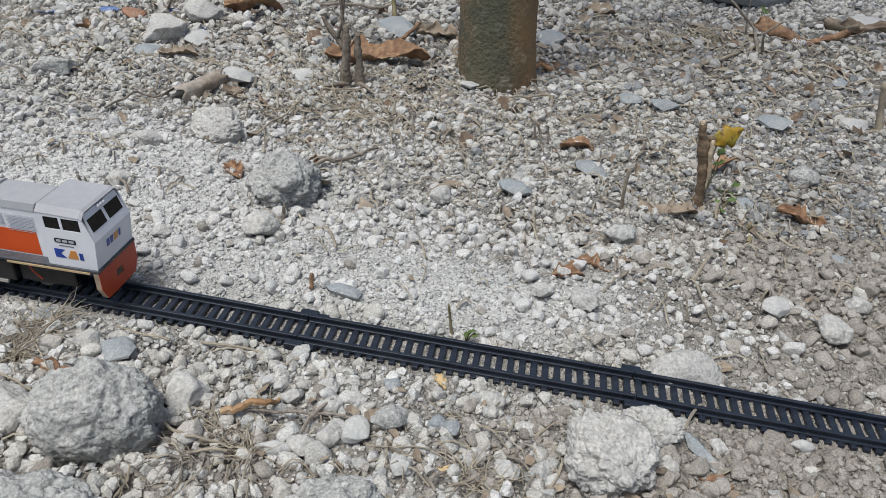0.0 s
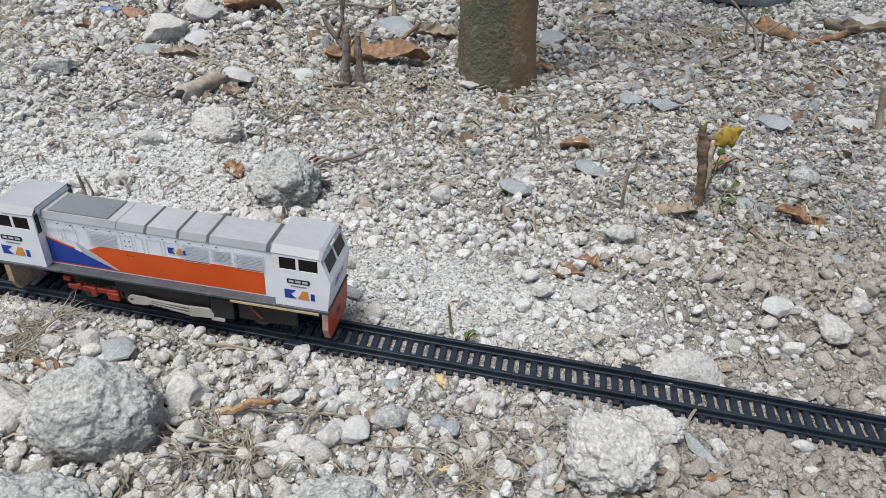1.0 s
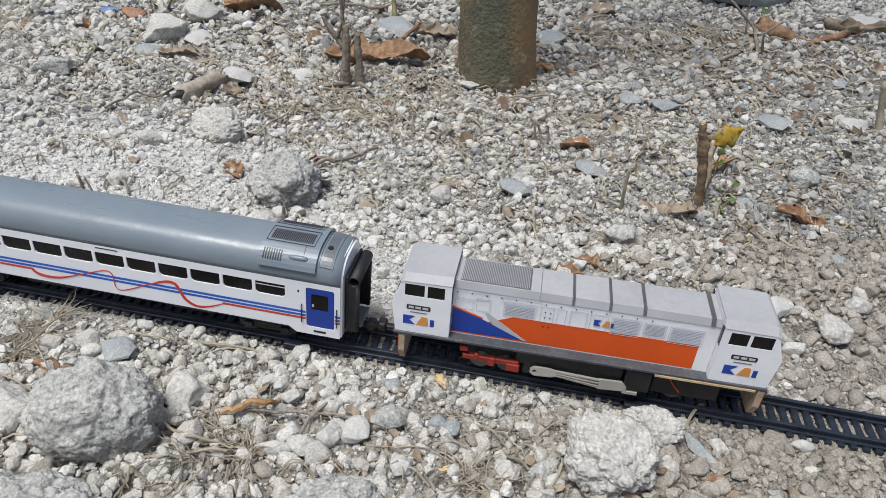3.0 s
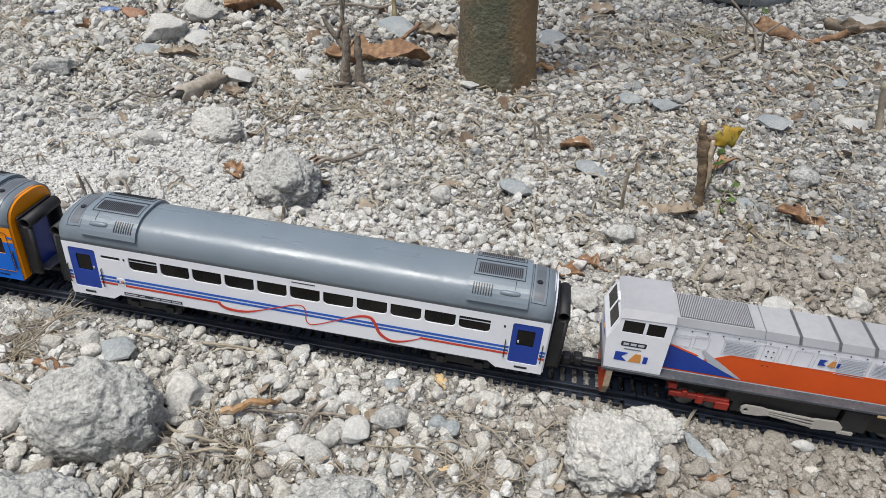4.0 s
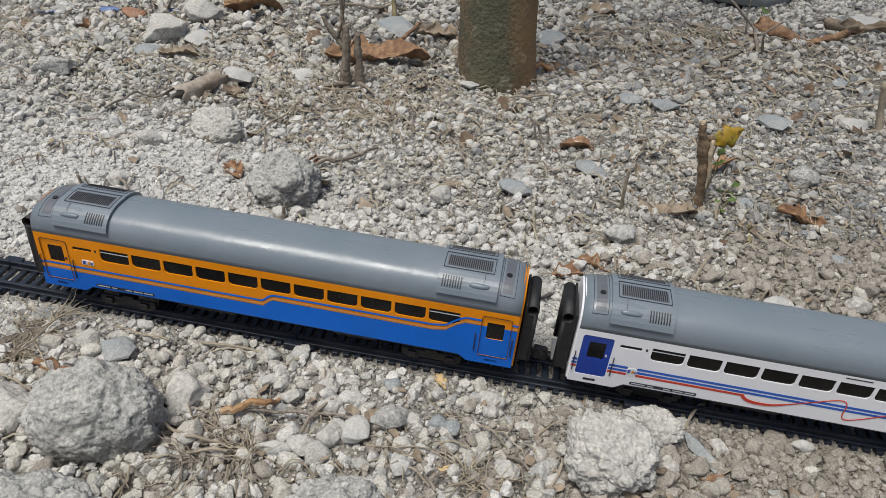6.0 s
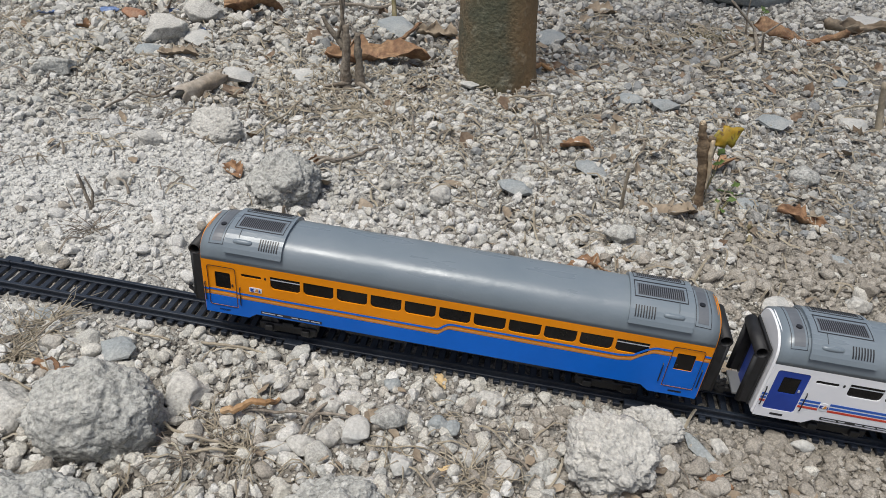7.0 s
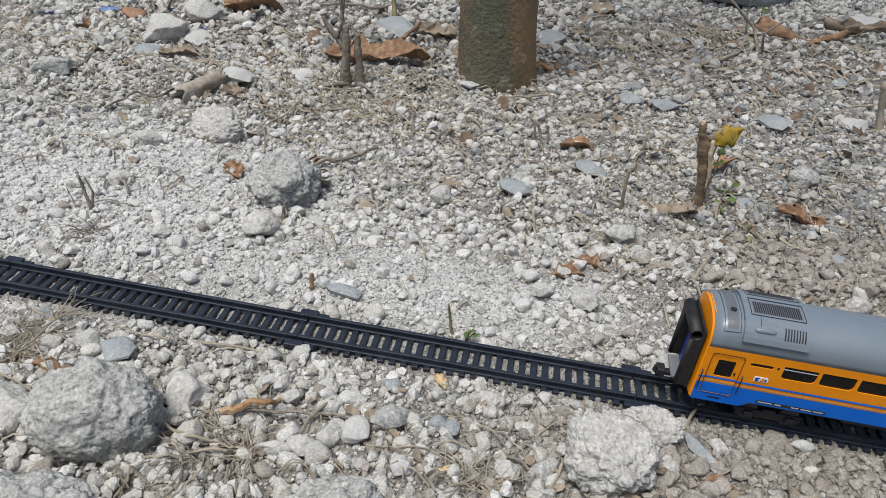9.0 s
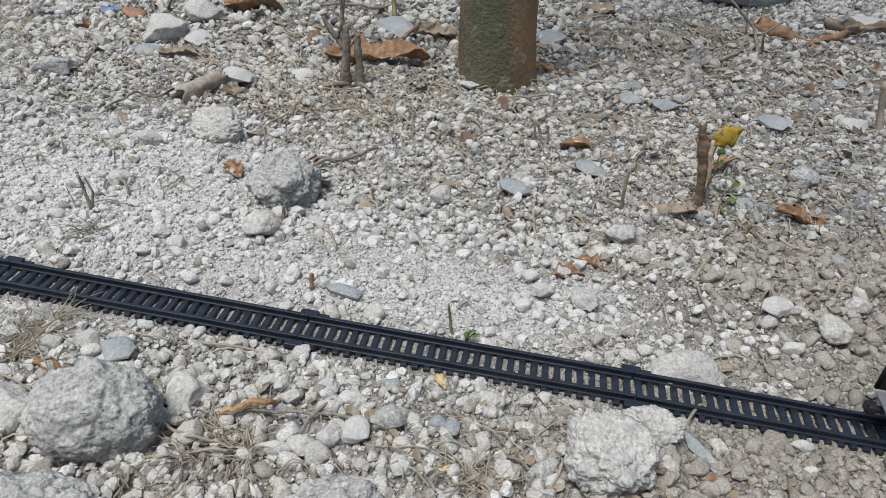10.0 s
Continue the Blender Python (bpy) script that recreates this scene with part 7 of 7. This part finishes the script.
twig("twig", [(-0.1160, 0.2096, 0.0080, 0.00100), (-0.1018, 0.1987, 0.0060, 0.00097), (-0.0861, 0.2010, 0.0040, 0.00098)], M["straw"], "tan dry stalk beside a grey lump", "twig")
twig("twig", [(-0.1000, 0.1931, 0.0040, 0.00096), (-0.0842, 0.1959, 0.0060, 0.00096), (-0.0776, 0.2060, 0.0040, 0.00075)], M["straw"], "tan dry stalk beside a grey lump", "twig")
twig("twig", [(-0.2020, 0.2574, 0.0040, 0.00056), (-0.1817, 0.2345, 0.0080, 0.00053), (-0.1764, 0.2291, 0.0040, 0.00053)], M["straw"], "pale dry stalk lying on gravel", "twig")
twig("twig", [(-0.2035, 0.2348, 0.0040, 0.00053), (-0.1925, 0.2465, 0.0080, 0.00055), (-0.1910, 0.2689, 0.0040, 0.00058)], M["straw"], "pale dry stalk lying on gravel", "twig")
twig("twig", [(-0.1984, 0.2266, 0.0040, 0.00078), (-0.1843, 0.2204, 0.0060, 0.00077), (-0.1768, 0.2188, 0.0030, 0.00077)], M["straw"], "tan dry stalk lying on gravel", "twig")
twig("twig", [(0.2031, 0.3202, 0.0030, 0.00049), (0.2105, 0.3072, 0.0040, 0.00047), (0.2543, 0.3157, 0.0030, 0.00048)], M["twig"], "thin dry stem lying on gravel", "twig")
twig("twig", [(0.1566, 0.3642, 0.0030, 0.00071), (0.1559, 0.3289, 0.0060, 0.00066), (0.1594, 0.3247, 0.0030, 0.00066)], M["straw"], "thin pale stalk lying on gravel", "twig")
twig("twig", [(0.2608, 0.4895, 0.0030, 0.00110), (0.2762, 0.4763, 0.0040, 0.00107), (0.2920, 0.4549, 0.0030, 0.00083)], M["twig"], "dark thin twig lying on gravel", "twig")
twig("twig", [(0.3111, 0.5495, 0.0030, 0.00096), (0.3039, 0.5116, 0.0050, 0.00091), (0.2983, 0.4888, 0.0030, 0.00088)], M["twig"], "dark thin twig lying on gravel", "twig")
twig("twig", [(-0.1824, 0.8703, 0.0060, 0.00278), (-0.1273, 0.8744, 0.0080, 0.00277), (-0.0720, 0.8870, 0.0040, 0.00284)], M["twig"], "dark twig lying on gravel", "twig")
twig("twig", [(-0.4552, 0.6707, 0.0060, 0.00084), (-0.4237, 0.6466, 0.0120, 0.00081), (-0.4021, 0.6334, 0.0030, 0.00080)], M["straw"], "thin dry grass stalk", "twig")
twig("twig", [(-0.4843, 0.7231, 0.0060, 0.00089), (-0.4208, 0.6519, 0.0120, 0.00081), (-0.4189, 0.6651, 0.0030, 0.00083)], M["straw"], "thin dry grass stalk", "twig")
twig("twig", [(-0.0798, 0.7140, 0.0100, 0.00352), (-0.0628, 0.7494, 0.0120, 0.00366), (-0.0499, 0.8239, 0.0080, 0.00265)], M["dead_leaf"], "curled brown leaf stalk", "twig")

# upright yellow leaf caught on the cut stick
yl = part("yellow_leaf", leaf_mesh(0.022, 0.016, 0.35, 8, 10, 6), M["yellow_leaf"], smooth=True, m=pose(0.1935, 0.4640, floor_at(0.19, 0.464) + 0.054, 68, -28, 8))
tagged(yl, "yellow leaf with brown spots caught on a stick", "leaf")
part("leaf_stalk", tube([(0.187, 0.463, floor_at(0.19, 0.464) + 0.047), (0.186, 0.464, floor_at(0.19, 0.464) + 0.028), (0.192, 0.464, floor_at(0.192, 0.464) - 0.002)], 0.0006, 6), M["straw"], None)
bpy.data.objects["leaf_stalk"].parent = yl
bpy.data.objects["leaf_stalk"].matrix_parent_inverse = yl.matrix_basis.inverted()
sprig(0.4051, 0.9919, 3, 0.014, M["green_leaf"], "small fresh green leaves among dry stems", 0.02)
sprig(0.1900, 0.4660, 4, 0.009, M["green_leaf"], "small green leaves on a seedling beside a stick", 0.030)
sprig(0.1985, 0.4500, 4, 0.007, M["green_leaf"], "small green seedling leaves beside a stick")
sprig(0.2115, 0.4780, 4, 0.008, M["green_leaf"], "small green seedling leaves beside a stick")
sprig(0.0165, 0.2830, 3, 0.005, M["green_leaf"], "tiny green sprout beside the toy track")
dry_plant(-0.2140, 0.3520, 46, 0.030, M["twig"], "tangled dead brown tuft on pale dust")
dry_plant(0.2434, 0.4760, 26, 0.014, M["straw"], "small dry star-shaped weed on gravel", "dry_weed")
dry_plant(-0.4900, 0.7300, 40, 0.045, M["straw"], "dry tan grass tuft on gravel")
dry_plant(-0.2020, 0.2400, 40, 0.030, M["straw"], "dry tan grass tuft beside a grey lump")
dry_plant(-0.1000, 0.1950, 36, 0.024, M["twig"], "dry brown roots between stones")
dry_plant(-0.0900, 0.2080, 30, 0.020, M["straw"], "dry tan grass between stones")
dry_plant(0.0320, 0.1900, 26, 0.016, M["straw"], "dry tan grass between stones")
dry_plant(0.0100, 0.2290, 22, 0.010, M["straw"], "dry yellow grass roots at the track's edge")
for gx0, gy0, n, h, mat, words in ((-0.0829, 0.5777, 46, 0.030, "straw", "dry tan grass below broken stems"), (-0.0515, 0.5660, 34, 0.026, "twig", "thin brown dead stems on gravel"),
                                   (-0.1200, 0.6050, 40, 0.030, "twig", "dead brown grass beside broken stems"), (-0.1360, 0.5463, 22, 0.022, "straw", "dry tan grass on gravel"),
                                   (0.0902, 0.5738, 40, 0.030, "twig", "thin brown shoots before a tree"), (0.1037, 0.5830, 30, 0.034, "straw", "dry tan grass before a tree"),
                                   (0.1541, 0.8694, 40, 0.045, "straw", "dry tan grass on grey gravel"), (0.2486, 0.8526, 44, 0.045, "straw", "dry tan grass on grey gravel"),
                                   (0.3031, 0.9034, 60, 0.050, "olive_leaf", "dark olive dead weed on grey gravel"), (0.3383, 0.9517, 44, 0.050, "twig", "tangled dead brown stems"),
                                   (0.4302, 0.8948, 40, 0.045, "twig", "tangled dead brown stems"), (-0.4630, 0.7185, 60, 0.050, "straw", "dry tan grass tuft on pale gravel"),
                                   (-0.3529, 0.5377, 24, 0.020, "twig", "thin dead stems on pale dust"), (-0.2035, 0.2472, 70, 0.034, "straw", "dry tan grass beside a grey lump"),
                                   (-0.1960, 0.2640, 50, 0.028, "straw", "dry tan grass beside the toy track"), (-0.1083, 0.2080, 46, 0.020, "twig", "dry brown roots beside a grey lump"),
                                   (-0.0760, 0.2000, 50, 0.022, "straw", "dry tan grass between stones"), (0.0200, 0.1950, 40, 0.020, "straw", "dry tan grass between stones")):
    dry_plant(gx0, gy0, n, h, M[mat], words)
straw_stuff("dry_straw", 420, around(-0.08, 0.60, 0.06, 0.05), (0.008, 0.032), M["straw"], "scattered dry straw below broken stems", 0.0005)
straw_stuff("dry_straw", 300, around(0.32, 0.88, 0.12, 0.06), (0.012, 0.05), M["straw"], "scattered dry straw on grey gravel", 0.0008)
straw_stuff("dry_straw", 800, around(0.15, 0.62, 0.20, 0.14), (0.008, 0.035), M["straw"], "scattered dry straw and stalks on gravel", 0.00055)
straw_stuff("dry_straw", 420, around(-0.25, 0.70, 0.14, 0.10), (0.010, 0.040), M["straw"], "scattered dry straw on pale dust", 0.0006)
straw_stuff("dry_straw", 170, around(-0.05, 0.20, 0.08, 0.02), (0.006, 0.022), M["straw"], "scattered dry straw between pebbles", 0.00035)
straw_stuff("dry_straw", 220, around(0.12, 0.44, 0.10, 0.05), (0.006, 0.022), M["straw"], "scattered dry stalks on gravel", 0.0004)
straw_stuff("dark_twigs", 240, around(0.20, 0.72, 0.22, 0.16), (0.012, 0.045), M["twig"], "thin dark twigs on grey gravel", 0.0007)
straw_stuff("dark_twigs", 190, around(-0.28, 0.62, 0.16, 0.15), (0.010, 0.035), M["twig"], "thin dark twigs on pale dust", 0.0006)
leaf_litter(110, around(0.22, 0.72, 0.22, 0.14), (0.006, 0.022), M["litter"], "torn brown dead leaf scraps on grey gravel")
leaf_litter(160, around(0.20, 0.66, 0.22, 0.16), (0.005, 0.018), M["pale_leaf"], "faded dead leaf scraps on grey gravel")
leaf_litter(40, around(-0.15, 0.78, 0.16, 0.09), (0.006, 0.024), M["litter"], "torn brown dead leaf scraps on pale gravel")
leaf_litter(50, around(0.0, 0.20, 0.10, 0.02), (0.004, 0.010), M["pale_leaf"], "small dead leaf scraps between pebbles")
leaf_litter(40, around(0.18, 0.42, 0.07, 0.05), (0.004, 0.012), M["pale_leaf"], "small dead leaf scraps on gravel")
gravels()


motions()
